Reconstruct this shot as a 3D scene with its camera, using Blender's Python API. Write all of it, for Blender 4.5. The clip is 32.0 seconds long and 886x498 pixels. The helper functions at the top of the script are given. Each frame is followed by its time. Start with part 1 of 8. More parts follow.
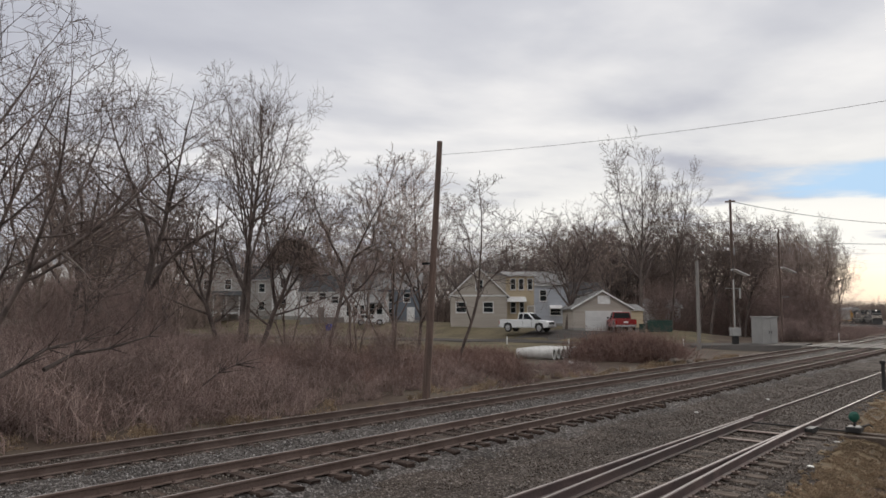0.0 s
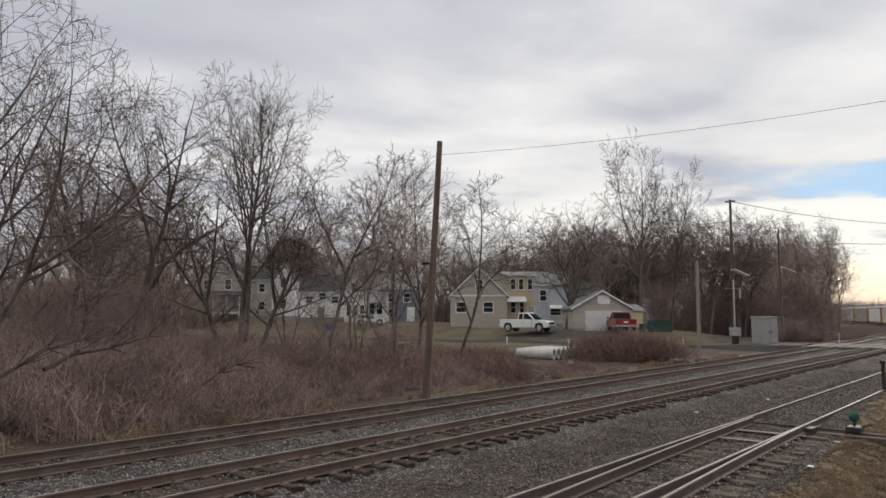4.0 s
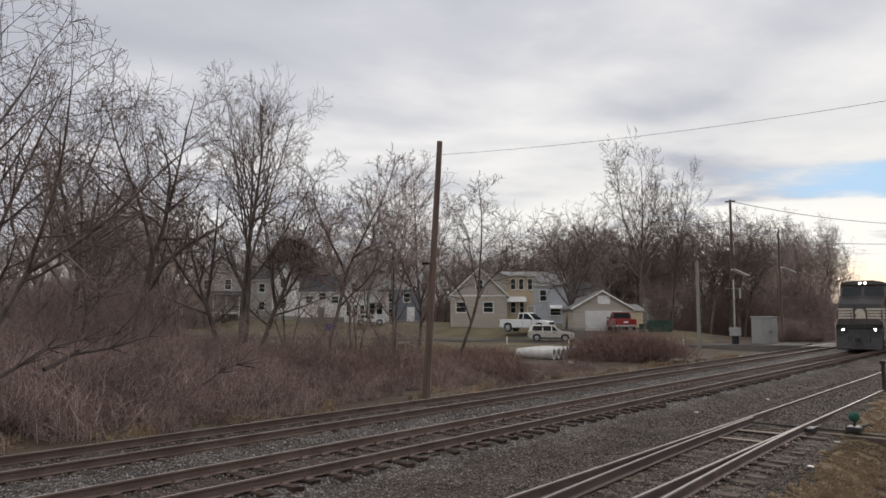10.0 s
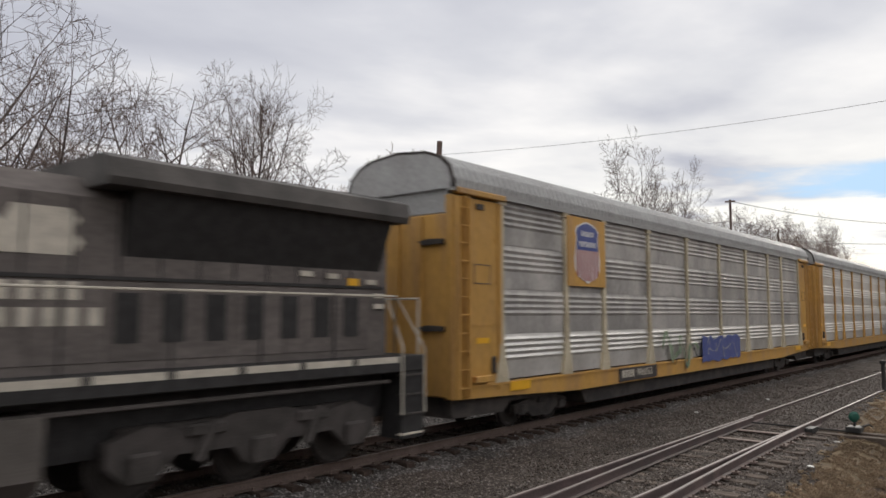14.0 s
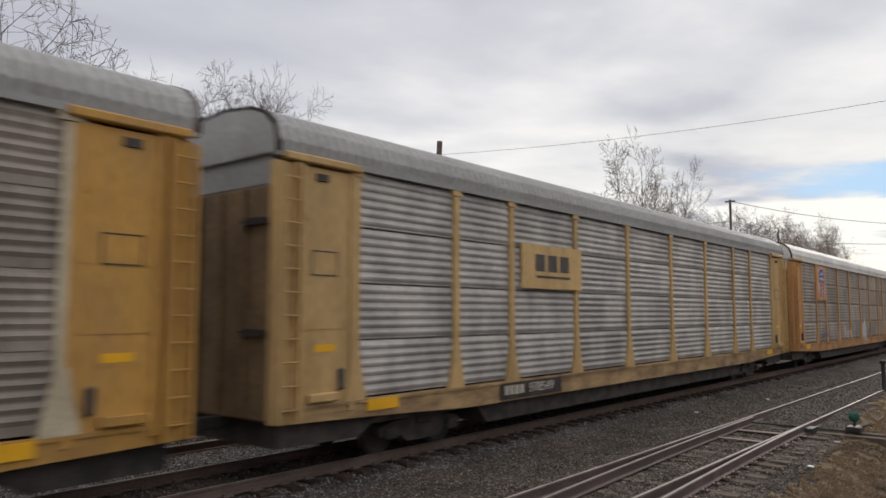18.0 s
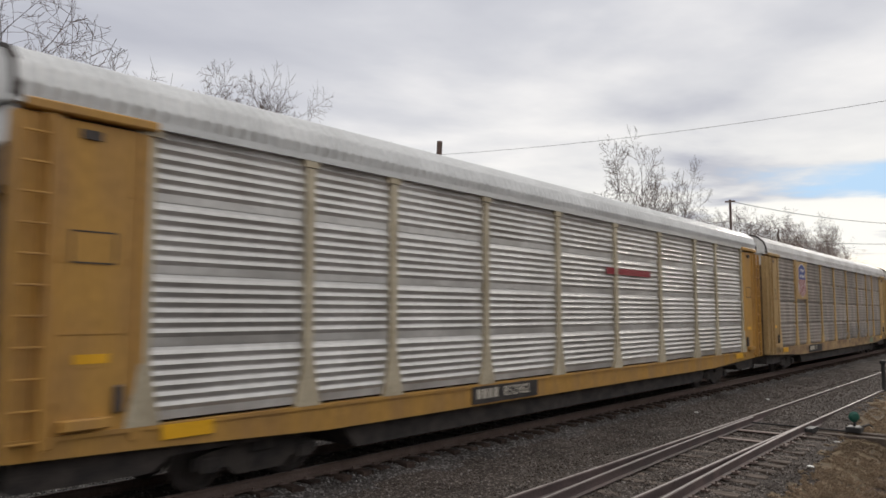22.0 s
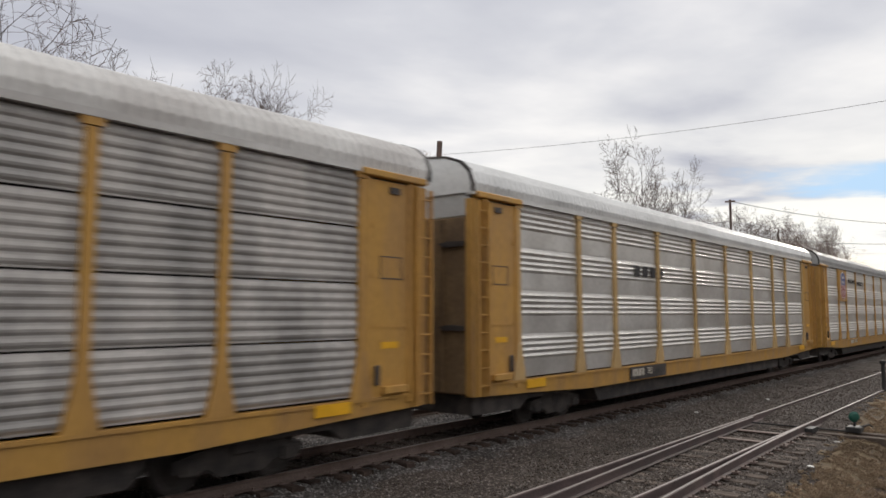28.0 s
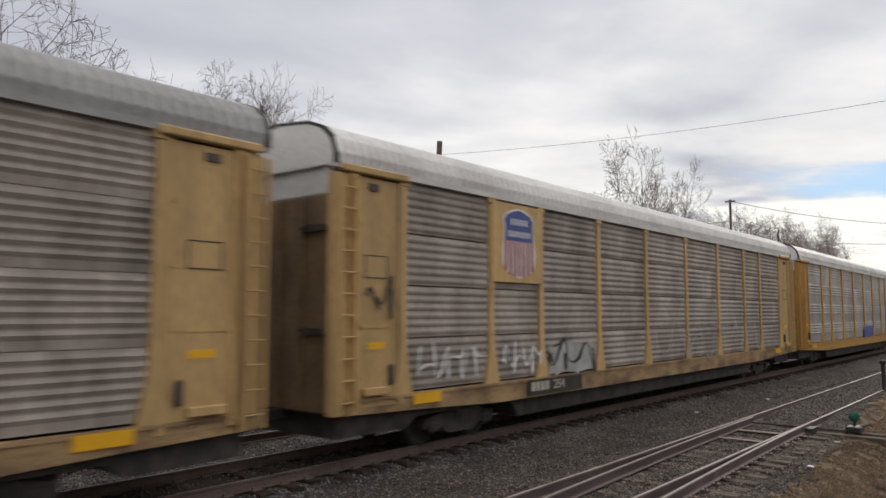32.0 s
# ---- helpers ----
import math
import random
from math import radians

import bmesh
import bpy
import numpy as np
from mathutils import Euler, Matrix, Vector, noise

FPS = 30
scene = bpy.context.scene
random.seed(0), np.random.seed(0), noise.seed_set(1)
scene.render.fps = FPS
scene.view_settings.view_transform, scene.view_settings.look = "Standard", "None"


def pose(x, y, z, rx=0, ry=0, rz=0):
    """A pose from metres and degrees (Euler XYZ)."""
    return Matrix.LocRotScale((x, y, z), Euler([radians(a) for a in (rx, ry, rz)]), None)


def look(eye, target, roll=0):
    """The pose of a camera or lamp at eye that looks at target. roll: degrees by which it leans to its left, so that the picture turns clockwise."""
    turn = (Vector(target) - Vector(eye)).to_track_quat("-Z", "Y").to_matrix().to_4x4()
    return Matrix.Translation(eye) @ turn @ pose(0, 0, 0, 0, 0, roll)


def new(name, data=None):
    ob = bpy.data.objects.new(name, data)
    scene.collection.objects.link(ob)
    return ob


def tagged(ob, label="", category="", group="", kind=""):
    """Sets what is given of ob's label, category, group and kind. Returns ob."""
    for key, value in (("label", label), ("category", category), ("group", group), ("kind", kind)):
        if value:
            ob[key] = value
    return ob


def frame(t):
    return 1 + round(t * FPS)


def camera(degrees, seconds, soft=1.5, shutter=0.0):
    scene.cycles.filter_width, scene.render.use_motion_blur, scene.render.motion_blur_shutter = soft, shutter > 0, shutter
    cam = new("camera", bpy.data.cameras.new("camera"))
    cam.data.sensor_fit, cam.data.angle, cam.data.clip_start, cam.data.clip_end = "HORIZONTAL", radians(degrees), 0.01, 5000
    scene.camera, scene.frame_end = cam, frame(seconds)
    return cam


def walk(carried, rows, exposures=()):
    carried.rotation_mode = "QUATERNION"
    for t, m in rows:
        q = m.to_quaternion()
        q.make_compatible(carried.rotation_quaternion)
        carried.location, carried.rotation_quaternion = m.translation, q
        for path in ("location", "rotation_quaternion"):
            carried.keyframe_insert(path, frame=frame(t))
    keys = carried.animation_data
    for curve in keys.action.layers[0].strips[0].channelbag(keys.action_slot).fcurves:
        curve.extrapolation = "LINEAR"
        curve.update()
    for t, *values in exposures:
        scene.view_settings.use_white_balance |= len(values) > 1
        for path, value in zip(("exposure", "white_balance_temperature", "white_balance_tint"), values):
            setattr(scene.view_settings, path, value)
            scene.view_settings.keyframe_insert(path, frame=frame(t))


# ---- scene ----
# The tracks run along x, y points across them to the street; z = 0 is the top of the rails.
EYE, HEADING = (0.0, 0.0, 2.66), 39.77
cam = camera(62.2, 32.0, soft=1.6, shutter=0.2)
CAM_POSE = pose(*EYE) @ pose(0, 0, 0, 90 + 5.03, 0, HEADING - 90)
walk(cam, [(0.0, CAM_POSE), (32.0, CAM_POSE)],
     exposures=[(0, 0.03), (9, 0.03), (12, 0.0), (13, 0.04), (14, 0.14), (15, 0.12), (17, 0.06), (20, 0.08), (22, 0.06), (23, -0.17), (24, -0.02), (25, 0.08), (27.5, 0.10), (28, 0.10), (29, -0.10), (30, -0.08), (31, 0.05), (32, 0.10)])

# ---------------------------------------------------------------- light
SUN_AZ, SUN_EL = 2.0, 18.0          # degrees from +x, and above the horizon


def make_world():
    w = bpy.data.worlds.new("overcast_sky")
    scene.world = w
    w.use_nodes = True
    nt = w.node_tree
    n, l = nt.nodes, nt.links
    n.clear()
    out, bg = n.new("ShaderNodeOutputWorld"), n.new("ShaderNodeBackground")
    sky = n.new("ShaderNodeTexSky")
    sky.sky_type, sky.sun_disc = "NISHITA", False
    sky.sun_elevation, sky.sun_rotation = radians(SUN_EL), radians(90 - SUN_AZ)
    sky.air_density, sky.dust_density = 1.0, 2.0
    tc, mp = n.new("ShaderNodeTexCoord"), n.new("ShaderNodeMapping")
    mp.inputs["Scale"].default_value = (1.0, 1.0, 3.5)
    nz = n.new("ShaderNodeTexNoise")
    nz.inputs["Scale"].default_value, nz.inputs["Detail"].default_value = 2.3, 6
    rc = n.new("ShaderNodeValToRGB")
    rc.color_ramp.elements[0].position, rc.color_ramp.elements[0].color = 0.35, (5.9, 5.85, 6.1, 1)
    rc.color_ramp.elements[1].position, rc.color_ramp.elements[1].color = 0.70, (8.9, 8.6, 8.2, 1)
    mx = n.new("ShaderNodeMix")
    mx.data_type = "RGBA"
    mx.inputs[0].default_value = 0.86
    bg.inputs["Strength"].default_value = 0.138
    l.new(tc.outputs["Generated"], mp.inputs[0]); l.new(mp.outputs[0], nz.inputs["Vector"])
    l.new(nz.outputs["Fac"], rc.inputs[0])
    l.new(sky.outputs[0], mx.inputs[6]); l.new(rc.outputs[0], mx.inputs[7])
    # an overcast sky is brightest overhead
    sep, grad, dim = n.new("ShaderNodeSeparateXYZ"), n.new("ShaderNodeMapRange"), n.new("ShaderNodeVectorMath")
    dim.operation = "SCALE"
    grad.inputs[1].default_value, grad.inputs[2].default_value = 0.0, 1.0
    grad.inputs[3].default_value, grad.inputs[4].default_value = 0.70, 1.28
    l.new(tc.outputs["Generated"], sep.inputs[0]); l.new(sep.outputs[2], grad.inputs[0])
    l.new(mx.outputs[2], dim.inputs[0]); l.new(grad.outputs[0], dim.inputs["Scale"])
    l.new(dim.outputs[0], bg.inputs[0]); l.new(bg.outputs[0], out.inputs[0])


make_world()
sun = new("sun", bpy.data.lights.new("sun", "SUN"))
sun.data.energy, sun.data.angle, sun.data.color = 1.6, radians(11), (1.0, 0.94, 0.86)
sun.matrix_world = look((90 * math.cos(radians(SUN_AZ)), 90 * math.sin(radians(SUN_AZ)), 90 * math.tan(radians(SUN_EL))), (0, 0, 0))

# ---------------------------------------------------------------- materials
MATS = {}


def nodes_of(name):
    m = bpy.data.materials.new(name)
    m.use_nodes = True
    nt = m.node_tree
    return m, nt, nt.nodes["Principled BSDF"]


def mat(name, colour, rough=0.75, metal=0.0, vary=0.35, scale=3.0, fine=40.0, bump=0.15, second=None, stretch=(1, 1, 1), spread=0.12, amount=0.5, coat=0.0, gloss=0.4):
    """A worn surface: a base colour, broad stains of a second colour, fine grain and relief, a little variation from piece to piece."""
    if name in MATS:
        return MATS[name]
    m, nt, b = nodes_of(name)
    n, l = nt.nodes, nt.links
    tc, mp = n.new("ShaderNodeTexCoord"), n.new("ShaderNodeMapping")
    mp.inputs["Scale"].default_value = stretch
    big, small = n.new("ShaderNodeTexNoise"), n.new("ShaderNodeTexNoise")
    big.inputs["Scale"].default_value, big.inputs["Detail"].default_value = scale, 7
    small.inputs["Scale"].default_value, small.inputs["Detail"].default_value = fine, 4
    info, shift = n.new("ShaderNodeObjectInfo"), n.new("ShaderNodeMath")
    shift.operation = "MULTIPLY"
    shift.inputs[1].default_value = 43.0
    l.new(info.outputs["Random"], shift.inputs[0]); l.new(shift.outputs[0], mp.inputs["Location"])
    l.new(tc.outputs["Object"], mp.inputs[0])
    l.new(mp.outputs[0], big.inputs["Vector"]); l.new(mp.outputs[0], small.inputs["Vector"])
    second = second or tuple(c * (1 - vary) for c in colour)
    ramp = n.new("ShaderNodeValToRGB")
    e = ramp.color_ramp.elements
    e[0].position, e[0].color = amount - spread, (*second, 1)
    e[1].position, e[1].color = amount + spread, (*colour, 1)
    l.new(big.outputs["Fac"], ramp.inputs[0])
    hsv = n.new("ShaderNodeHueSaturation")
    mr = n.new("ShaderNodeMapRange")
    mr.inputs[3].default_value, mr.inputs[4].default_value = 1 - vary * 0.35, 1 + vary * 0.35
    l.new(info.outputs["Random"], mr.inputs[0])
    mr2 = n.new("ShaderNodeMapRange")
    mr2.inputs[1].default_value, mr2.inputs[2].default_value = 0.3, 0.7
    mr2.inputs[3].default_value, mr2.inputs[4].default_value = 1 - vary * 0.5, 1 + vary * 0.5
    l.new(small.outputs["Fac"], mr2.inputs[0])
    mul = n.new("ShaderNodeMath")
    mul.operation = "MULTIPLY"
    l.new(mr.outputs[0], mul.inputs[0]); l.new(mr2.outputs[0], mul.inputs[1])
    l.new(ramp.outputs[0], hsv.inputs["Color"]); l.new(mul.outputs[0], hsv.inputs["Value"])
    l.new(hsv.outputs[0], b.inputs["Base Color"])
    b.inputs["Roughness"].default_value, b.inputs["Metallic"].default_value = rough, metal
    b.inputs["Specular IOR Level"].default_value = gloss
    if metal or coat:
        mr3 = n.new("ShaderNodeMapRange")
        mr3.inputs[1].default_value, mr3.inputs[2].default_value = 0.3, 0.7
        mr3.inputs[3].default_value, mr3.inputs[4].default_value = max(0.05, rough - 0.12), min(1, rough + 0.15)
        l.new(big.outputs["Fac"], mr3.inputs[0]); l.new(mr3.outputs[0], b.inputs["Roughness"])
    if bump:
        bp = n.new("ShaderNodeBump")
        bp.inputs["Strength"].default_value, bp.inputs["Distance"].default_value = bump, 0.02
        l.new(small.outputs["Fac"], bp.inputs["Height"]); l.new(bp.outputs[0], b.inputs["Normal"])
    MATS[name] = m
    return m


def glow(name, colour, strength):
    if name not in MATS:
        m, nt, b = nodes_of(name)
        b.inputs["Base Color"].default_value = (*colour, 1)
        b.inputs["Emission Color"].default_value = (*colour, 1)
        b.inputs["Emission Strength"].default_value = strength
        MATS[name] = m
    return MATS[name]


# ---------------------------------------------------------------- mesh helpers
def part(name, bm, material, parent=None, label="", smooth=False):
    """Links a bmesh as one mesh object, under a parent where one is given."""
    me = bpy.data.meshes.new(name)
    bm.to_mesh(me)
    bm.free()
    if smooth:
        me.shade_smooth()
    return piece(name, me, material, parent, label)


def piece(name, me, material=None, parent=None, label="", m=None):
    ob = new(name, me)
    if material and not me.materials:
        me.materials.append(material)
    if parent:
        ob.parent = parent
    if m is not None:
        ob.matrix_basis = m
    return tagged(ob, label)


def thing(name, label, category, m, group="", kind=""):
    ob = new(name)
    ob.matrix_basis = m
    ob.empty_display_size = 0.2
    return tagged(ob, label, category, group, kind)


def add_box(bm, x0, x1, y0, y1, z0, z1, bevel=0.0):
    r = bmesh.ops.create_cube(bm, size=1.0, matrix=Matrix.LocRotScale(((x0 + x1) / 2, (y0 + y1) / 2, (z0 + z1) / 2), None, (abs(x1 - x0), abs(y1 - y0), abs(z1 - z0))))
    if bevel:
        es = {e for v in r["verts"] for e in v.link_edges}
        bmesh.ops.bevel(bm, geom=list(es), offset=bevel, segments=1, affect="EDGES")
    return bm


def box(x0, x1, y0, y1, z0, z1, bevel=0.0):
    return add_box(bmesh.new(), x0, x1, y0, y1, z0, z1, bevel)


def add_tube(bm, p0, p1, r0, r1=None, sides=10):
    p0, p1 = Vector(p0), Vector(p1)
    d = p1 - p0
    m = Matrix.Translation((p0 + p1) / 2) @ d.to_track_quat("Z", "Y").to_matrix().to_4x4()
    bmesh.ops.create_cone(bm, cap_ends=True, segments=sides, radius1=r0, radius2=r0 if r1 is None else r1, depth=d.length, matrix=m)
    return bm


def tube(p0, p1, r0, r1=None, sides=10):
    return add_tube(bmesh.new(), p0, p1, r0, r1, sides)


def add_prism(bm, pts, a, b, axis="y"):
    """Extrudes the outline pts between a and b along an axis; the outline is in the two others."""
    def at(p, q):
        return {"y": (p[0], q, p[1]), "x": (q, p[0], p[1]), "z": (p[0], p[1], q)}[axis]
    lo, hi = [bm.verts.new(at(p, a)) for p in pts], [bm.verts.new(at(p, b)) for p in pts]
    n = len(pts)
    for i in range(n):
        bm.faces.new((lo[i], lo[(i + 1) % n], hi[(i + 1) % n], hi[i]))
    bm.faces.new(lo[::-1])
    bm.faces.new(hi)
    bmesh.ops.recalc_face_normals(bm, faces=bm.faces)
    return bm


def prism(pts, a, b, axis="y"):
    return add_prism(bmesh.new(), pts, a, b, axis)


def raw_mesh(name, verts, faces):
    me = bpy.data.meshes.new(name)
    me.from_pydata([tuple(v) for v in verts], [], [tuple(f) for f in faces])
    me.update()
    return me


CH, SH = math.cos(radians(HEADING)), math.sin(radians(HEADING))


def site(u, d):
    """The plan's x, y for a place d metres up the street's sight line and u metres across it."""
    return d * CH + u * SH, d * SH - u * CH


def ease(a, b, v):
    k = min(1.0, max(0.0, (v - a) / (b - a)))
    return k * k * (3 - 2 * k)


# ---------------------------------------------------------------- the line of the tracks
TRACK_Y, FAR_Y, SIDING_Y = 10.90, 14.58, 5.55
CURVE_X, CURVE_R = 52.0, 785.0


def rail_line(s, off=0.0):
    """Place and heading at the length s along the main track, off metres to its left."""
    if s <= CURVE_X:
        return s, TRACK_Y + off, 0.0
    a = (s - CURVE_X) / CURVE_R
    r = CURVE_R - off
    return CURVE_X + r * math.sin(a), TRACK_Y + CURVE_R - r * math.cos(a), a


BED_X = 92.0


def rail_z(s):
    """The line falls a little beyond the crossing."""
    return -1.0 * ease(84, 250, s)


def ground_z(x, y):
    z = -0.52 + 0.018 * max(0.0, y - 20)
    z += 0.85 * ease(66, 70, x) * ease(24, 40, y)
    z += 0.35 * ease(17.5, 22, y) * (1 - ease(30, 50, y)) * (1 - ease(26, 36, x))
    return z


# ---------------------------------------------------------------- sky
def cloud_material():
    m, nt, b = nodes_of("cloud_layer")
    n, l = nt.nodes, nt.links
    n.remove(b)
    tc, mp = n.new("ShaderNodeTexCoord"), n.new("ShaderNodeMapping")
    mp.inputs["Scale"].default_value = (0.0009, 0.0013, 0.001)
    mp.inputs["Rotation"].default_value = (0, 0, radians(52))
    mp.inputs["Location"].default_value = (3.1, 1.7, 0)
    big, fine, streak = (n.new("ShaderNodeTexNoise") for _ in range(3))
    big.inputs["Scale"].default_value, big.inputs["Detail"].default_value, big.inputs["Roughness"].default_value = 1.9, 6, 0.46
    big.inputs["Distortion"].default_value = 0.5
    fine.inputs["Scale"].default_value, fine.inputs["Detail"].default_value = 6.0, 4
    ramp = n.new("ShaderNodeValToRGB")
    e = ramp.color_ramp.elements
    e[0].position, e[0].color = 0.30, (0.50, 0.512, 0.575, 1)
    e[1].position, e[1].color = 0.72, (0.88, 0.865, 0.87, 1)
    mid = ramp.color_ramp.elements.new(0.50)
    mid.color = (0.60, 0.61, 0.665, 1)
    l.new(tc.outputs["Object"], mp.inputs[0])
    for t in (big, fine):
        l.new(mp.outputs[0], t.inputs["Vector"])
    mixn = n.new("ShaderNodeMath")
    mixn.operation = "MULTIPLY_ADD"
    mixn.inputs[1].default_value = 0.42
    l.new(fine.outputs["Fac"], mixn.inputs[0])
    sub = n.new("ShaderNodeMath")
    sub.operation = "SUBTRACT"
    sub.inputs[1].default_value = 0.21
    l.new(big.outputs["Fac"], sub.inputs[0]); l.new(sub.outputs[0], mixn.inputs[2])
    l.new(mixn.outputs[0], ramp.inputs[0])
    # thinner cloud towards the sun, down the line
    dist = n.new("ShaderNodeVectorMath")
    dist.operation = "DISTANCE"
    dist.inputs[1].default_value = (3000, 400, 0)
    l.new(tc.outputs["Object"], dist.inputs[0])
    near = n.new("ShaderNodeMapRange")
    near.interpolation_type = "SMOOTHSTEP"
    near.inputs[1].default_value, near.inputs[2].default_value = 800, 2900
    near.inputs[3].default_value, near.inputs[4].default_value = 1.0, 0.0
    l.new(dist.outputs["Value"], near.inputs[0])
    bright = n.new("ShaderNodeMix")
    bright.data_type = "RGBA"
    bright.inputs[7].default_value = (1.0, 0.98, 0.92, 1)
    amt = n.new("ShaderNodeMath")
    amt.operation = "MULTIPLY"
    lift = n.new("ShaderNodeMapRange")
    lift.inputs[1].default_value, lift.inputs[2].default_value = 0.28, 0.50
    l.new(mixn.outputs[0], lift.inputs[0])
    l.new(near.outputs[0], amt.inputs[0]); l.new(lift.outputs[0], amt.inputs[1])
    l.new(amt.outputs[0], bright.inputs[0]); l.new(ramp.outputs[0], bright.inputs[6])
    em, tr, mix, out = n.new("ShaderNodeEmission"), n.new("ShaderNodeBsdfTransparent"), n.new("ShaderNodeMixShader"), n["Material Output"]
    # a gap of blue sky low down the line
    off, size = n.new("ShaderNodeMapping"), n.new("ShaderNodeVectorMath")
    off.inputs["Rotation"].default_value = (0, 0, radians(-(HEADING - 28)))
    off.inputs["Location"].default_value = (-1640 / 370, 0, 0)
    off.inputs["Scale"].default_value = (1 / 370, 1 / 210, 0)
    size.operation = "LENGTH"
    l.new(tc.outputs["Object"], off.inputs[0]); l.new(off.outputs[0], size.inputs[0])
    add = n.new("ShaderNodeMath")
    add.operation = "MULTIPLY_ADD"
    add.inputs[1].default_value = 3.6
    l.new(mixn.outputs[0], add.inputs[0]); l.new(size.outputs["Value"], add.inputs[2])
    hole = n.new("ShaderNodeMapRange")
    hole.interpolation_type = "SMOOTHSTEP"
    hole.inputs[1].default_value, hole.inputs[2].default_value = 1.95, 2.75
    hole.inputs[3].default_value, hole.inputs[4].default_value = 1.0, 0.0
    l.new(add.outputs[0], hole.inputs[0])
    blue = n.new("ShaderNodeMix")
    blue.data_type = "RGBA"
    blue.inputs[7].default_value = (0.50, 0.70, 0.92, 1)
    l.new(hole.outputs[0], blue.inputs[0]); l.new(bright.outputs[2], blue.inputs[6])
    l.new(blue.outputs[2], em.inputs[0])
    # the layer thins out far off
    far = n.new("ShaderNodeVectorMath")
    far.operation = "LENGTH"
    l.new(tc.outputs["Object"], far.inputs[0])
    fade = n.new("ShaderNodeMapRange")
    fade.inputs[1].default_value, fade.inputs[2].default_value = 3200, 4700
    fade.inputs[3].default_value, fade.inputs[4].default_value = 0.0, 1.0
    l.new(far.outputs["Value"], fade.inputs[0])
    l.new(fade.outputs[0], mix.inputs[0]); l.new(em.outputs[0], mix.inputs[1]); l.new(tr.outputs[0], mix.inputs[2])
    l.new(mix.outputs[0], out.inputs[0])
    return m


def build_clouds():
    verts, faces = [], []
    rings, cuts = [430, 700, 1200, 2200, 3400, 4800], 16
    for r in rings:
        for k in range(cuts + 1):
            a = radians(HEADING - 31.9 + 84.4 * k / cuts)
            verts.append((r * math.cos(a), r * math.sin(a), 0))
    w = cuts + 1
    for i in range(len(rings) - 1):
        for k in range(cuts):
            faces.append((i * w + k, i * w + k + 1, (i + 1) * w + k + 1, (i + 1) * w + k))
    ob = piece("cloud_backdrop", raw_mesh("cloud_backdrop", verts, faces), cloud_material())
    ob.location = (0, 0, 250)
    return tagged(ob, "grey broken winter cloud layer, brighter towards the sun", "clouds", kind="structure")


CLOUDS = build_clouds()

# ---------------------------------------------------------------- ground
M_EARTH = mat("winter_ground", (0.095, 0.077, 0.06), 0.95, gloss=0.08, vary=0.4, scale=0.25, fine=9, bump=0.5, second=(0.068, 0.05, 0.04), spread=0.1)

M_LAWN = mat("winter_lawn", (0.135, 0.112, 0.072), 0.95, gloss=0.08, vary=0.4, scale=0.3, fine=12, bump=0.6, second=(0.085, 0.072, 0.048), spread=0.14)


def stone_mat(name, scale, dark, mid, pale):
    """Crushed stone: cells of many greys and browns, with relief and dusty patches."""
    m, nt, b = nodes_of(name)
    n, l = nt.nodes, nt.links
    tc, vo, vd, nz = n.new("ShaderNodeTexCoord"), n.new("ShaderNodeTexVoronoi"), n.new("ShaderNodeTexVoronoi"), n.new("ShaderNodeTexNoise")
    vo.inputs["Scale"].default_value = vd.inputs["Scale"].default_value = scale
    vd.feature = "DISTANCE_TO_EDGE"
    nz.inputs["Scale"].default_value, nz.inputs["Detail"].default_value = 0.7, 6
    for t in (vo, vd, nz):
        l.new(tc.outputs["Object"], t.inputs["Vector"])
    sep, ramp = n.new("ShaderNodeSeparateColor"), n.new("ShaderNodeValToRGB")
    l.new(vo.outputs["Color"], sep.inputs[0]); l.new(sep.outputs[0], ramp.inputs[0])
    e = ramp.color_ramp.elements
    e[0].color, e[1].color = (*dark, 1), (*pale, 1)
    q = e.new(0.62)
    q.color = (*mid, 1)
    # the dark of the gaps between stones is put into the colour
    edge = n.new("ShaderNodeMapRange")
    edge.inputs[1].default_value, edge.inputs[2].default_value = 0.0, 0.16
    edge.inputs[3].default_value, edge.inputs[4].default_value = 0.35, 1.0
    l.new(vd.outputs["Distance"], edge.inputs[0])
    dust = n.new("ShaderNodeMapRange")
    dust.inputs[1].default_value, dust.inputs[2].default_value = 0.35, 0.65
    dust.inputs[3].default_value, dust.inputs[4].default_value = 0.72, 1.2
    l.new(nz.outputs["Fac"], dust.inputs[0])
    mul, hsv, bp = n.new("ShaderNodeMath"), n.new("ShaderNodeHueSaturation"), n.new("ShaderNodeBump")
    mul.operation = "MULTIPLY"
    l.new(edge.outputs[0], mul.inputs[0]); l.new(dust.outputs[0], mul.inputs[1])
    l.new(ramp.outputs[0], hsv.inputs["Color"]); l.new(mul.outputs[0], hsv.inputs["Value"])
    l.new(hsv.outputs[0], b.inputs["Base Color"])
    bp.inputs["Strength"].default_value, bp.inputs["Distance"].default_value = 0.9, 0.03
    l.new(vd.outputs["Distance"], bp.inputs["Height"]); l.new(bp.outputs[0], b.inputs["Normal"])
    b.inputs["Roughness"].default_value = 0.95
    b.inputs["Specular IOR Level"].default_value = 0.08
    return m


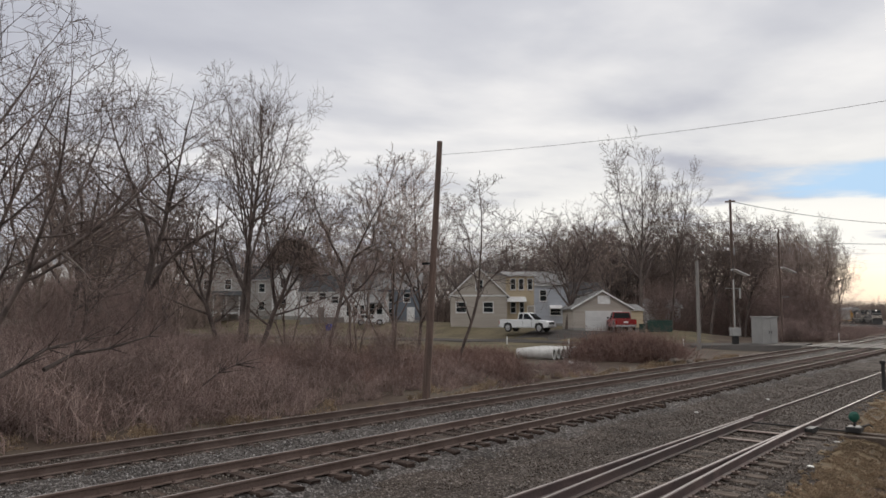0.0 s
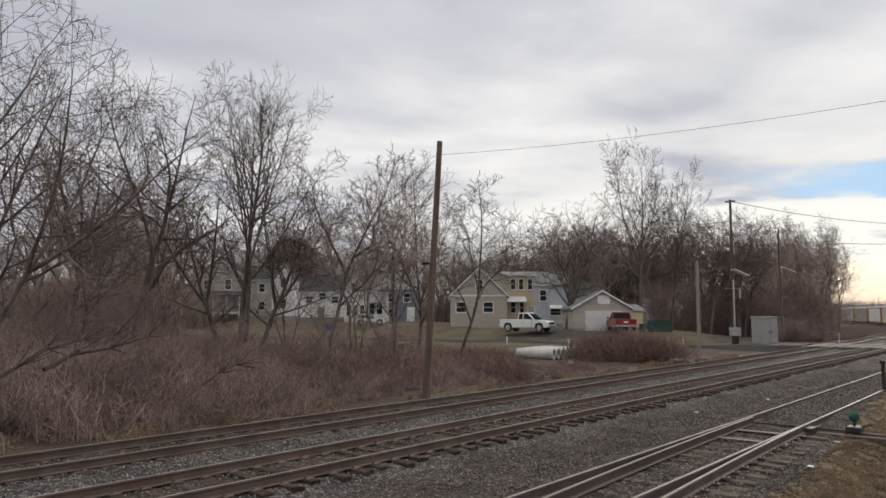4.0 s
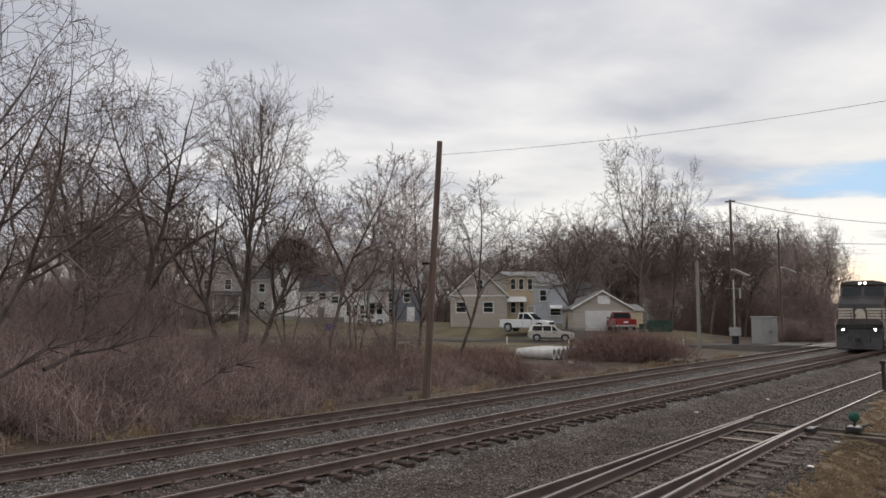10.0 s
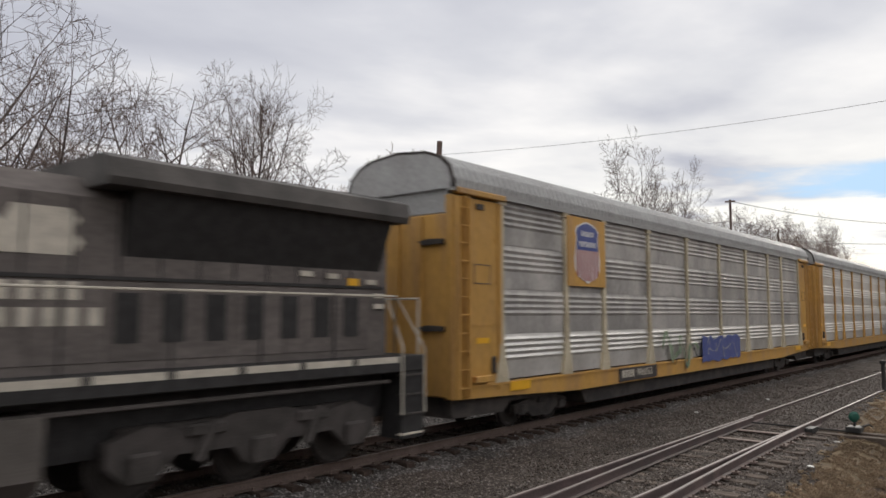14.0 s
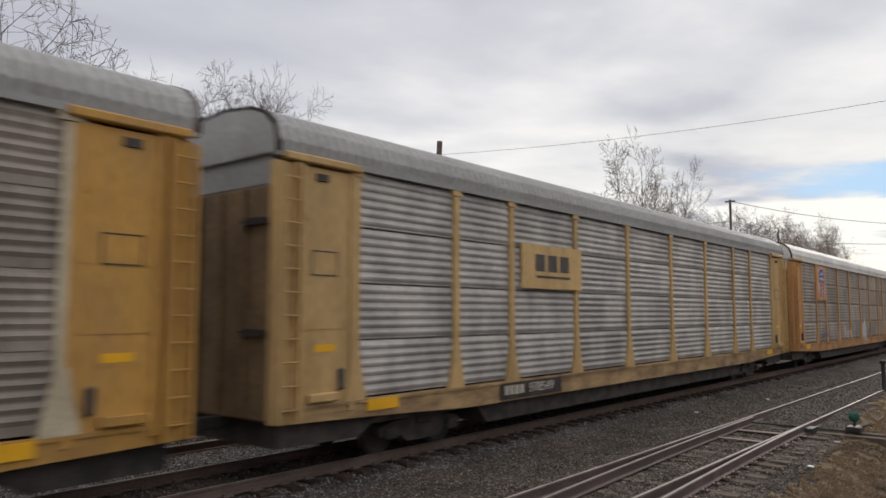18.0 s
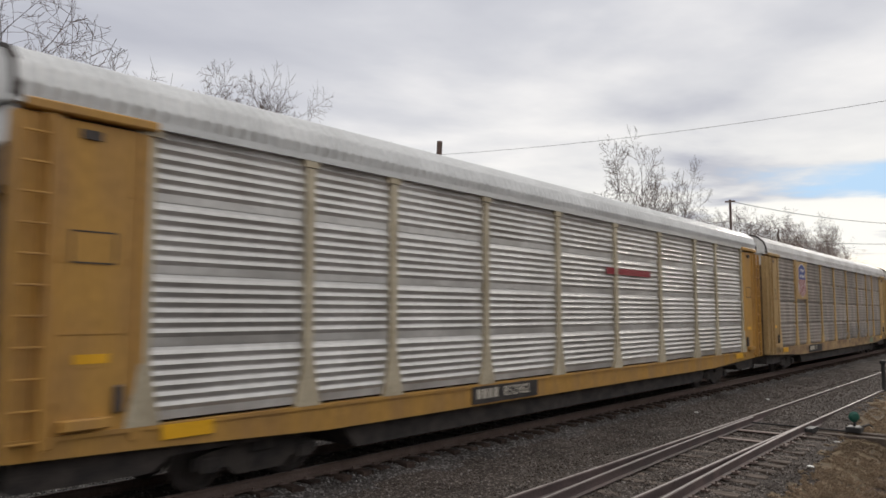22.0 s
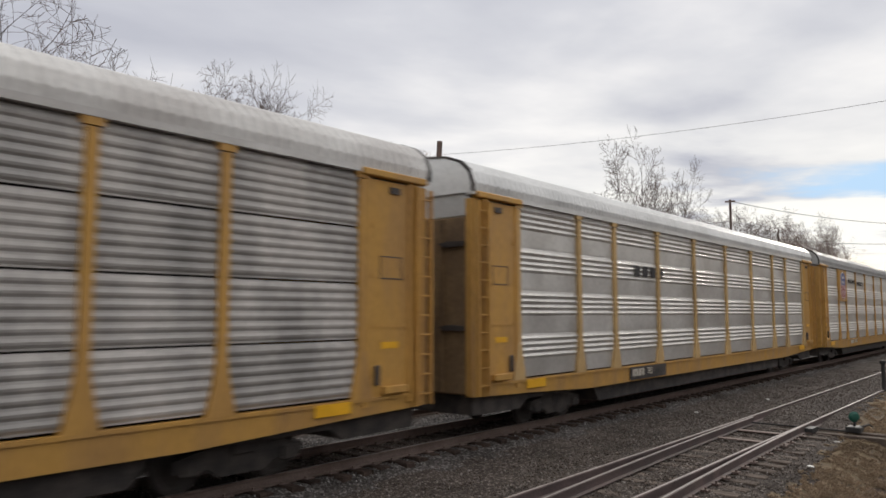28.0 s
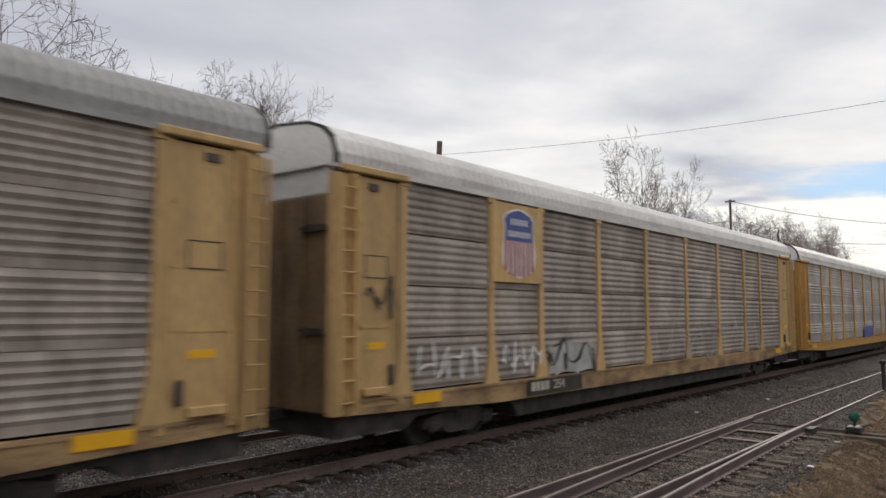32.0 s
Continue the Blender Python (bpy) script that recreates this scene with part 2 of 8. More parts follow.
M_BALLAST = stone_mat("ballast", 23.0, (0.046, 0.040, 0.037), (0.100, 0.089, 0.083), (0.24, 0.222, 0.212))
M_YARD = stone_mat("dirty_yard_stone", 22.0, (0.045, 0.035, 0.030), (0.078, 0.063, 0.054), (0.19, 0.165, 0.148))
M_ASPHALT = mat("asphalt", (0.075, 0.068, 0.063), 0.9, gloss=0.1, vary=0.25, scale=0.8, fine=60, bump=0.3)
M_RAIL = mat("rusty_rail", (0.165, 0.122, 0.106), 0.8, metal=0.15, vary=0.3, scale=2, fine=30, second=(0.115, 0.080, 0.067))
M_RAILDARK = mat("dark_siding_rail", (0.135, 0.10, 0.095), 0.8, metal=0.15, vary=0.3, scale=2, fine=30, second=(0.085, 0.064, 0.062))
M_RAILTOP = mat("worn_rail_head", (0.33, 0.30, 0.285), 0.55, metal=0.7, vary=0.2, scale=2)
M_TIE = mat("creosoted_tie", (0.07, 0.05, 0.041), 0.9, gloss=0.1, vary=0.6, scale=3, fine=25, bump=0.5, stretch=(3, 0.5, 1), second=(0.045, 0.033, 0.028))
M_CROSSING = mat("worn_crossing_concrete", (0.15, 0.138, 0.125), 0.85, gloss=0.1, vary=0.3, scale=1.2, fine=30, bump=0.25)
M_CONCRETE = mat("concrete", (0.40, 0.385, 0.36), 0.85, vary=0.25, scale=1.2, fine=30, bump=0.25)
M_STEEL = mat("grey_steel", (0.30, 0.30, 0.30), 0.5, metal=0.6, vary=0.25)
M_BLACK = mat("black_iron", (0.032, 0.030, 0.030), 0.65, vary=0.4, scale=5)
M_WHITE = mat("white_paint", (0.75, 0.75, 0.74), 0.6, vary=0.15)

M_VERGE = mat("dry_verge", (0.150, 0.112, 0.068), 0.95, gloss=0.06, vary=0.45, scale=0.9, fine=22, bump=0.8, second=(0.085, 0.065, 0.045), spread=0.16)


def spaced(a, b, near, step, grow):
    """Grid lines from a to b, close together round near."""
    up, v, s = [], near, step
    while v < b:
        up.append(v); v += s; s *= grow
    down, v, s = [], near - step, step
    while v > a:
        down.append(v); v -= s; s *= grow
    return [a] + down[::-1] + up + [b]


def build_ground():
    xs, ys = spaced(-2500, 4500, 40, 1.6, 1.045), spaced(-2500, 4500, 30, 1.1, 1.045)
    verts, faces = [], []
    for y in ys:
        for x in xs:
            yy = min(y, 140)
            z = ground_z(min(max(x, -60), 160), yy)
            if 16 < y < 140 and -60 < x < 160:
                z += 0.12 * noise.noise((x * 0.3, y * 0.3, 0)) + 0.05 * noise.noise((x, y, 3))
            # a shallow bed under the curving tracks
            if x > BED_X:
                z = min(z, -0.52 + 1.05 * rail_z(x))
            verts.append((x, y, z))
    w = len(xs)
    for j in range(len(ys) - 1):
        for i in range(w - 1):
            faces.append((j * w + i, j * w + i + 1, (j + 1) * w + i + 1, (j + 1) * w + i))
    me = raw_mesh("ground", verts, faces)
    me.shade_smooth()
    me.materials.append(M_EARTH)
    me.materials.append(M_LAWN)
    for f in me.polygons:
        x, y = f.center.x, f.center.y
        d, u = x * CH + y * SH, x * SH - y * CH
        if 50 + 3 * noise.noise((x * 0.2, y * 0.2, 8)) < d < 124 and -0.36 < u / d < 0.36 and y > 26:
            f.material_index = 1
    tagged(piece("ground", me), "brown winter ground with dry grass and dirt", "ground", kind="structure")


build_ground()


def yard_fill(x, y):
    """Dirt heaped up to the rail heads of the siding beyond its switch."""
    return 0.155 * ease(19.8, 22.5, x) * ease(3.0, 4.2, y) * (1 - ease(6.7, 7.6, y)) * (1 - ease(58, 64, x))


def grass_edge(x):
    return 3.45 + 0.075 * (x - 13)


def build_ballast():
    """The stone bed of the two main tracks and the yard strip beside them, swept along the line."""
    prof = [(-8.1, -0.56), (-7.6, -0.30), (-6.4, -0.21), (-5.3, -0.20), (-4.2, -0.23), (-3.3, -0.33), (-2.6, -0.38), (-1.7, -0.35), (-1.25, -0.275), (-1.0, -0.22), (0, -0.20),
            (1.3, -0.2), (1.84, -0.24), (2.4, -0.2), (3.68, -0.19), (5.0, -0.2), (5.6, -0.32), (6.6, -0.6)]
    fine = []
    for (a, za), (b, zb) in zip(prof, prof[1:]):
        k = max(1, int((b - a) / 0.22))
        fine += [(a + (b - a) * i / k, za + (zb - za) * i / k) for i in range(k)]
    fine.append(prof[-1])
    ss = list(np.arange(-30, 0, 1.0)) + list(np.arange(0, 40, 0.2)) + list(np.arange(40, 92, 0.8)) + list(np.arange(92, 420, 5.0))
    verts, faces = [], []
    for s in ss:
        for off, z in fine:
            x, y, _ = rail_line(s, off)
            k = 1.0 if s < 40 else 0.5
            verts.append((x, y, z + rail_z(s) + yard_fill(x, y) + k * (1 - 5 * yard_fill(x, y)) * (0.035 * noise.noise((x * 6, y * 6, 0)) + 0.04 * noise.noise((x * 1.1, y * 1.1, 5)))))
    w = len(fine)
    for j in range(len(ss) - 1):
        for i in range(w - 1):
            faces.append((j * w + i, (j + 1) * w + i, (j + 1) * w + i + 1, j * w + i + 1))
    me = raw_mesh("ballast", verts, faces)
    me.shade_smooth()
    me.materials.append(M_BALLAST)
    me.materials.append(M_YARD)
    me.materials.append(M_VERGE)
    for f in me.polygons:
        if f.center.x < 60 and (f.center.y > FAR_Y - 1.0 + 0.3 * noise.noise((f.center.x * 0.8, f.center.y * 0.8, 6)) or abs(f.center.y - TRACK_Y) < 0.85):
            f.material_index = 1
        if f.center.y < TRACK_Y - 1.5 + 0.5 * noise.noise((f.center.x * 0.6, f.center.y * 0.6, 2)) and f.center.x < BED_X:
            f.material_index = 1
        if f.center.x < 60 and f.center.y < grass_edge(f.center.x) + 0.5 * noise.noise((f.center.x * 0.5, f.center.y * 0.5, 4)) + 0.25 * noise.noise((f.center.x * 2, f.center.y * 2, 4)):
            f.material_index = 2
    tagged(piece("ballast", me), "grey and brown crushed stone ballast under the tracks", "ballast", kind="structure")


build_ballast()

RAIL_PROFILE = [(-0.017, 0), (-0.036, -0.004), (-0.036, -0.035), (-0.009, -0.05), (-0.009, -0.145), (-0.07, -0.16), (-0.07, -0.172), (0.07, -0.172), (0.07, -0.16), (0.009, -0.145), (0.009, -0.05), (0.036, -0.035), (0.036, -0.004), (0.017, 0)]


def sweep_rail(path, side=None):
    """A rail along a path of (x, y, heading); its running surface is a material of its own."""
    verts, faces, n = [], [], len(RAIL_PROFILE)
    for x, y, a in path:
        c, s, fall = math.cos(a + math.pi / 2), math.sin(a + math.pi / 2), rail_z(x)
        verts += [(x + c * q, y + s * q, z + fall) for q, z in RAIL_PROFILE]
    for j in range(len(path) - 1):
        for i in range(n):
            k = (i + 1) % n
            faces.append((j * n + i, j * n + k, (j + 1) * n + k, (j + 1) * n + i))
    me = raw_mesh("rail", verts, faces)
    me.materials.append(side or M_RAIL)
    me.materials.append(M_RAILTOP)
    for f in me.polygons:
        if abs(f.normal.z) > 0.99 and f.index % n == n - 1:
            f.material_index = 1
    return me


GAUGE = 0.735                       # half the distance between the rails' middles
TRACKS = []


def build_track(label, off, s_ties, tie_drop):
    tr = thing("railway_track", label, "railway track", pose(0, 0, 0), "main tracks", "structure")
    ss = list(np.arange(-30, 50, 5.0)) + list(np.arange(50, 420, 4.0))
    for g in (-GAUGE, GAUGE):
        piece("rail", sweep_rail([rail_line(s, off + g) for s in ss]), None, tr)
    meshes = []
    for v in range(6):
        bm = bmesh.new()
        w, h = 0.11 + 0.012 * random.random(), 1.13 + 0.06 * random.random()
        add_box(bm, -w, w, -h + random.uniform(-0.05, 0.05), h + random.uniform(-0.05, 0.05), -0.35, -0.172, 0.014)
        for q in bm.verts:
            q.co += Vector((random.uniform(-0.012, 0.012), random.uniform(-0.03, 0.03), random.uniform(-0.012, 0.004)))
        me = bpy.data.meshes.new("tie")
        bm.to_mesh(me)
        bm.free()
        me.materials.append(M_TIE)
        meshes.append(me)
    plate = bpy.data.meshes.new("tie_plate")
    bm = box(-0.09, 0.09, -0.17, 0.17, -0.172, -0.158)
    add_box(bm, -0.07, -0.03, -0.11, -0.08, -0.158, -0.125)
    add_box(bm, 0.03, 0.07, 0.08, 0.11, -0.158, -0.125)
    bm.to_mesh(plate)
    bm.free()
    s, k = s_ties[0], 0
    while s < s_ties[1]:
        x, y, a = rail_line(s, off + random.uniform(-0.09, 0.09))
        m = pose(x, y, -tie_drop + random.uniform(-0.012, 0.01), random.uniform(-0.5, 0.5), 0, math.degrees(a) + random.uniform(-1.6, 1.6))
        piece("tie", meshes[k % 6], None, tr, m=m)
        if 2 < s < 30:
            for g in (-GAUGE, GAUGE):
                x, y, a = rail_line(s, off + g)
                piece("tie_plate", plate, M_RAIL, tr, m=pose(x, y, -tie_drop, 0, 0, math.degrees(a)))
        s += 0.53 + random.uniform(-0.03, 0.03)
        k += 1
    return tr


def build_siding():
    tr = thing("siding_turnout", "yard siding with a worn wooden-tie switch", "railway track", pose(0, 0, 0), kind="structure")
    y0, y1 = SIDING_Y + GAUGE, SIDING_Y - GAUGE
    xs = [-20, 0, 10, 18, 30, 50, 62]
    piece("rail", sweep_rail([(x, y0 + 0.0, 0.0) for x in xs], M_RAILDARK), None, tr)
    def div(x, base):
        q = max(0.0, 20.5 - x)
        return base - 0.0023 * q * q - 0.004 * q
    rows = lambda base, xa, xb: [(x, div(x, base), math.atan(0.0046 * max(0, 20.5 - x) + 0.004)) for x in np.arange(xa, xb, 1.0)]
    piece("rail", sweep_rail(rows(y0 - 0.09, -6, 20.2), M_RAILDARK), None, tr)
    piece("rail", sweep_rail([(x, y1 + 0.05 * min(1, max(0, (20.5 - x) / 6)), 0.0) for x in (-20, 6, 9, 12, 15, 18, 19.6)], M_RAILDARK), None, tr)
    piece("rail", sweep_rail(rows(y1, -6, 20.6) + [(x, y1, 0.0) for x in (21, 30, 45, 62)], M_RAILDARK), None, tr)
    bm = box(-0.115, 0.115, -1.3, 1.3, -0.35, -0.172, 0.014)
    long = bpy.data.meshes.new("tie")
    bm.to_mesh(long)
    bm.free()
    long.materials.append(mat("weathered_tie", (0.125, 0.10, 0.083), 0.9, gloss=0.1, vary=0.5, scale=3, fine=30, bump=0.5, stretch=(3, 0.5, 1), second=(0.065, 0.05, 0.041)))
    s = 2.0
    while s < 21.5:
        piece("tie", long, None, tr, m=pose(s, SIDING_Y - max(0, 20 - s) * 0.03, -0.022 + random.uniform(-0.015, 0.008), 0, 0, random.uniform(-2, 2)))
        s += 0.56 + random.uniform(-0.04, 0.04)
    plate = bpy.data.meshes.new("tie_plate")
    bm = box(-0.07, 0.07, -0.15, 0.15, -0.185, -0.15)
    add_box(bm, -0.05, -0.02, -0.12, -0.09, -0.15, -0.11)
    bm.to_mesh(plate)
    bm.free()
    for k in range(22):
        x = 7.5 + 0.56 * k
        piece("tie_plate", plate, M_RAIL, tr, m=pose(x, div(x, y1) - 0.03, 0.0, 0, 0, random.uniform(-4, 4)))
    # head blocks that carry the switch stand, the throw rod and the heel blocks
    for x in (19.55, 20.15):
        piece("head_block", long, None, tr, m=pose(x, SIDING_Y - 1.2, 0.0))
    part("throw_rod", tube((19.85, SIDING_Y + 0.7, -0.13), (19.85, SIDING_Y - 1.7, -0.13), 0.02), M_BLACK, tr)
    for x in (17.2, 18.6):
        part("gauge_plate", box(x - 0.1, x + 0.1, SIDING_Y - 0.95, SIDING_Y + 0.95, -0.17, -0.15), M_RAIL, tr)
    part("rail_brace", box(17.0, 17.5, y0 + 0.05, y0 + 0.2, -0.17, -0.06), M_BLACK, tr)
    part("rail_brace", box(19.2, 19.7, y1 - 0.22, y1 - 0.05, -0.17, -0.06), M_BLACK, tr)


TRACKS.append(build_track("straight running track with rusty sides and dark wooden ties", 0.0, (1.0, 66.0), 0.0))
TRACKS.append(build_track("brown rusty track with ties sunk in ballast", FAR_Y - TRACK_Y, (2.0, 60.0), 0.03))
build_siding()


# ---------------------------------------------------------------- road and crossing
STREET = [(-8.0, 131.0), (26.2, 99.8), (47.4, 64.2), (54.6, 54.0), (61.2, 44.6), (66.0, 36.6), (68.6, 28.0), (69.5, 20.0), (69.9, 16.8)]


def road_x(y):
    return 70.4 - 0.08 * (y - 10.9)


def road_z(x, y):
    base = ground_z(min(x, 62), y) + 0.05
    return base * ease(4.5, 22, abs(y - 12.7))


def strip(pts, name, label, half=3.2):
    """A road ribbon along a line of points, with sloping shoulders."""
    verts, faces = [], []
    for k, (x, y) in enumerate(pts):
        a, b = pts[max(0, k - 1)], pts[min(len(pts) - 1, k + 1)]
        d = Vector((b[0] - a[0], b[1] - a[1], 0)).normalized()
        o, z = Vector((d.y, -d.x, 0)), road_z(x, y) - 0.006
        p = Vector((x, y, z))
        verts += [p - o * (half + 0.6) - Vector((0, 0, 0.6)), p - o * half, p + o * half, p + o * (half + 0.6) - Vector((0, 0, 0.6))]
    for j in range(len(pts) - 1):
        for i in range(3):
            faces.append((j * 4 + i, j * 4 + i + 1, j * 4 + 5 + i, j * 4 + 4 + i))
    tagged(piece(name, raw_mesh(name, verts, faces), M_ASPHALT), label, "road", kind="structure")


def build_road():
    strip([(road_x(y), y) for y in list(np.arange(-60, 8.6, 2.0)) + [8.75]], "road", "worn grey asphalt road up to the crossing")
    fine = []
    for (x0, y0), (x1, y1) in zip(STREET, STREET[1:]):
        n = max(1, int(math.hypot(x1 - x0, y1 - y0) / 2))
        fine += [(x0 + (x1 - x0) * k / n, y0 + (y1 - y0) * k / n) for k in range(n)]
    strip(fine + [STREET[-1]], "road_street", "grey asphalt village street")
    pav = thing("level_crossing", "pale concrete level crossing panels between the rails", "level crossing", pose(0, 0, 0), kind="structure")
    spans = []
    for c in (TRACK_Y, FAR_Y):
        spans += [(c - 2.1, c - GAUGE - 0.1), (c - GAUGE + 0.1, c + GAUGE - 0.1), (c + GAUGE + 0.1, c + 1.75)]
    for a, b in spans:
        for k in range(3):
            xa = road_x((a + b) / 2) - 4.2 + k * 2.8
            part("panel", box(xa, xa + 2.77, a, b, -0.17, -0.002, 0.01), M_CROSSING, pav)


build_road()


# ---------------------------------------------------------------- train: shared pieces
M_YELLOW = mat("rack_yellow", (0.47, 0.26, 0.062), 0.6, vary=0.3, scale=1.3, fine=16, bump=0.1, second=(0.34, 0.19, 0.07), stretch=(1.4, 1.4, 0.35), spread=0.16, amount=0.42, coat=0.1)
M_YELLOW2 = mat("faded_rack_yellow", (0.51, 0.34, 0.15), 0.65, vary=0.3, scale=1.3, fine=16, bump=0.1, second=(0.35, 0.23, 0.10), stretch=(1.4, 1.4, 0.35), spread=0.16, amount=0.42, coat=0.1)
M_ORANGE = mat("rack_orange", (0.53, 0.27, 0.10), 0.6, vary=0.3, scale=1.3, fine=16, bump=0.1, second=(0.36, 0.19, 0.075), stretch=(1.4, 1.4, 0.35), spread=0.16, amount=0.42, coat=0.1)
M_ENDDOOR = mat("rust_brown_end_door", (0.23, 0.15, 0.075), 0.75, vary=0.35, scale=1.0, fine=12, bump=0.12, second=(0.13, 0.085, 0.05), spread=0.18)
M_SILLWORN = mat("rusty_worn_sill", (0.43, 0.29, 0.14), 0.7, vary=0.35, scale=1.6, fine=14, bump=0.12, second=(0.19, 0.115, 0.065), stretch=(0.7, 1, 1.6), spread=0.14, amount=0.5)
M_SILLORANGE = mat("rusty_orange_sill", (0.50, 0.27, 0.11), 0.7, vary=0.3, scale=1.6, fine=14, bump=0.12, second=(0.30, 0.145, 0.065), stretch=(0.7, 1, 1.6), spread=0.14, amount=0.47)
M_POSTPALE = mat("bleached_rack_post", (0.52, 0.455, 0.33), 0.7, vary=0.25, scale=1.4, fine=16, bump=0.1, second=(0.40, 0.34, 0.24))
M_REFLECT = mat("yellow_reflector", (0.80, 0.42, 0.02), 0.4, vary=0.1)
M_GREYP = mat("grey_rack_panel", (0.45, 0.425, 0.40), 0.55, metal=0.3, vary=0.3, scale=1.1, fine=14, bump=0.12, stretch=(1, 1, 0.5), second=(0.27, 0.258, 0.245))
M_BROWNP = mat("grimy_rack_panel", (0.365, 0.318, 0.278), 0.68, metal=0.15, vary=0.4, scale=1.0, fine=14, bump=0.12, stretch=(1.2, 1, 0.35), second=(0.195, 0.168, 0.146), spread=0.16)
M_SILVERP = mat("galvanised_rack_panel", (0.62, 0.605, 0.58), 0.40, metal=0.60, vary=0.18, scale=0.9, fine=9, bump=0.0, second=(0.50, 0.485, 0.46))
M_ROOFG = mat("grey_rack_roof", (0.36, 0.36, 0.355), 0.6, metal=0.3, vary=0.25, scale=0.8, fine=12, second=(0.29, 0.285, 0.28))
M_ROOFW = mat("white_rack_roof", (0.66, 0.65, 0.63), 0.6, metal=0.1, vary=0.2, scale=0.7, fine=12, second=(0.52, 0.50, 0.48))
M_ROOFS = mat("silver_rack_roof", (0.62, 0.62, 0.61), 0.4, metal=0.5, vary=0.15, scale=0.8, fine=12, second=(0.5, 0.5, 0.49))
M_GRIME = mat("train_underframe", (0.06, 0.05, 0.045), 0.85, vary=0.5, scale=3, second=(0.028, 0.025, 0.024))
M_TRUCK = mat("dusty_truck", (0.082, 0.070, 0.066), 0.8, vary=0.5, scale=2.5, second=(0.05, 0.044, 0.04))
M_WHEEL = mat("wheel_steel", (0.09, 0.08, 0.075), 0.6, metal=0.5, vary=0.3)
M_BLUE = mat("shield_blue", (0.04, 0.065, 0.25), 0.5, vary=0.15, scale=4)
M_RED = mat("shield_red", (0.27, 0.025, 0.035), 0.5, vary=0.15, scale=4)
M_SHIELDW = mat("shield_white", (0.72, 0.70, 0.68), 0.55, vary=0.12, scale=4)
M_NSBLACK = mat("locomotive_black", (0.102, 0.085, 0.084), 0.55, vary=0.35, scale=1.2, fine=10, bump=0.06, second=(0.072, 0.062, 0.059), coat=0.2, gloss=0.3)
M_NSDUST = mat("dust_grey_locomotive_black", (0.150, 0.130, 0.121), 0.7, vary=0.35, scale=0.9, fine=9, bump=0.06, second=(0.105, 0.091, 0.085), stretch=(0.6, 1, 1.4), coat=0.1, gloss=0.25)
M_NSTOP = mat("dusty_locomotive_black", (0.115, 0.104, 0.097), 0.75, vary=0.35, scale=1.2, second=(0.06, 0.055, 0.052))
M_TANK = mat("dusty_tank", (0.135, 0.118, 0.107), 0.75, vary=0.3, scale=1.1, second=(0.09, 0.08, 0.072))
M_GREYTEXT = mat("faded_white_lettering", (0.56, 0.51, 0.43), 0.6, vary=0.2, scale=6)
M_GLASS = mat("dark_window_glass", (0.02, 0.024, 0.026), 0.12, vary=0.1, scale=2, bump=0.0, gloss=0.25)
M_PALEPANE = mat("pale_cab_window", (0.55, 0.57, 0.55), 0.2, vary=0.2, scale=2, bump=0.0)

L_CAR, BODY = 29.46, 14.05
SPEED = 23.06
MESH = {}


def cached(key, make, material):
    k = (key, material.name)
    if k not in MESH:
        bm = make()
        me = bpy.data.meshes.new(key[0] if isinstance(key, tuple) else key)
        bm.to_mesh(me)
        bm.free()
        me.materials.append(material)
        MESH[k] = me
    return MESH[k]


def letters(words, size, material, depth=0.004, offset=0.0, wide=1.0):
    """Lettering as thin meshes in the x-z plane, facing -y, from x = 0 on the line z = 0: one mesh a letter."""
    key = ("letters", words, size, material.name, offset, wide)
    if key not in MESH:
        cu = bpy.data.curves.new("lettering", "FONT")
        cu.body, cu.size, cu.extrude, cu.offset, cu.resolution_u = words, size, depth, offset, 3
        ob = new("lettering", cu)
        bpy.context.view_layer.update()
        me = bpy.data.meshes.new_from_object(ob.evaluated_get(bpy.context.evaluated_depsgraph_get()))
        bpy.data.objects.remove(ob)
        bm = bmesh.new()
        bm.from_mesh(me)
        bmesh.ops.remove_doubles(bm, verts=bm.verts, dist=1e-5)
        bm.transform(Matrix.Rotation(radians(90), 4, "X") @ Matrix.Diagonal((wide, 1, 1, 1)))
        todo, out = set(bm.verts), []
        while todo:
            seed = todo.pop()
            isle, edge = {seed}, [seed]
            while edge:
                for e in edge.pop().link_edges:
                    for v in e.verts:
                        if v not in isle:
                            isle.add(v); edge.append(v)
            todo -= isle
            num = {v: i for i, v in enumerate(isle)}
            faces = [[num[v] for v in f.verts] for f in bm.faces if f.verts[0] in isle]
            letter = raw_mesh("letter", [v.co for v in num], faces)
            letter.materials.append(material)
            out.append((min(v.co.x for v in isle), letter))
        bm.free()
        MESH[key] = [m for _, m in sorted(out, key=lambda p: p[0])]
    return MESH[key]


def write_on(parent, words, size, material, m, name="letter", **kw):
    return [piece(name, me, None, parent, m=m) for me in letters(words, size, material, **kw)]


def lathe(profile, sides=20):
    """Turns the outline (radius, y) round the y axis."""
    bm = bmesh.new()
    rings = []
    for k in range(sides):
        a = 2 * math.pi * k / sides
        rings.append([bm.verts.new((r * math.cos(a), y, r * math.sin(a))) for r, y in profile])
    for k in range(sides):
        p, q = rings[k], rings[(k + 1) % sides]
        for i in range(len(profile) - 1):
            bm.faces.new((p[i], p[i + 1], q[i + 1], q[i]))
    bmesh.ops.remove_doubles(bm, verts=bm.verts, dist=1e-5)
    bmesh.ops.recalc_face_normals(bm, faces=bm.faces)
    return bm


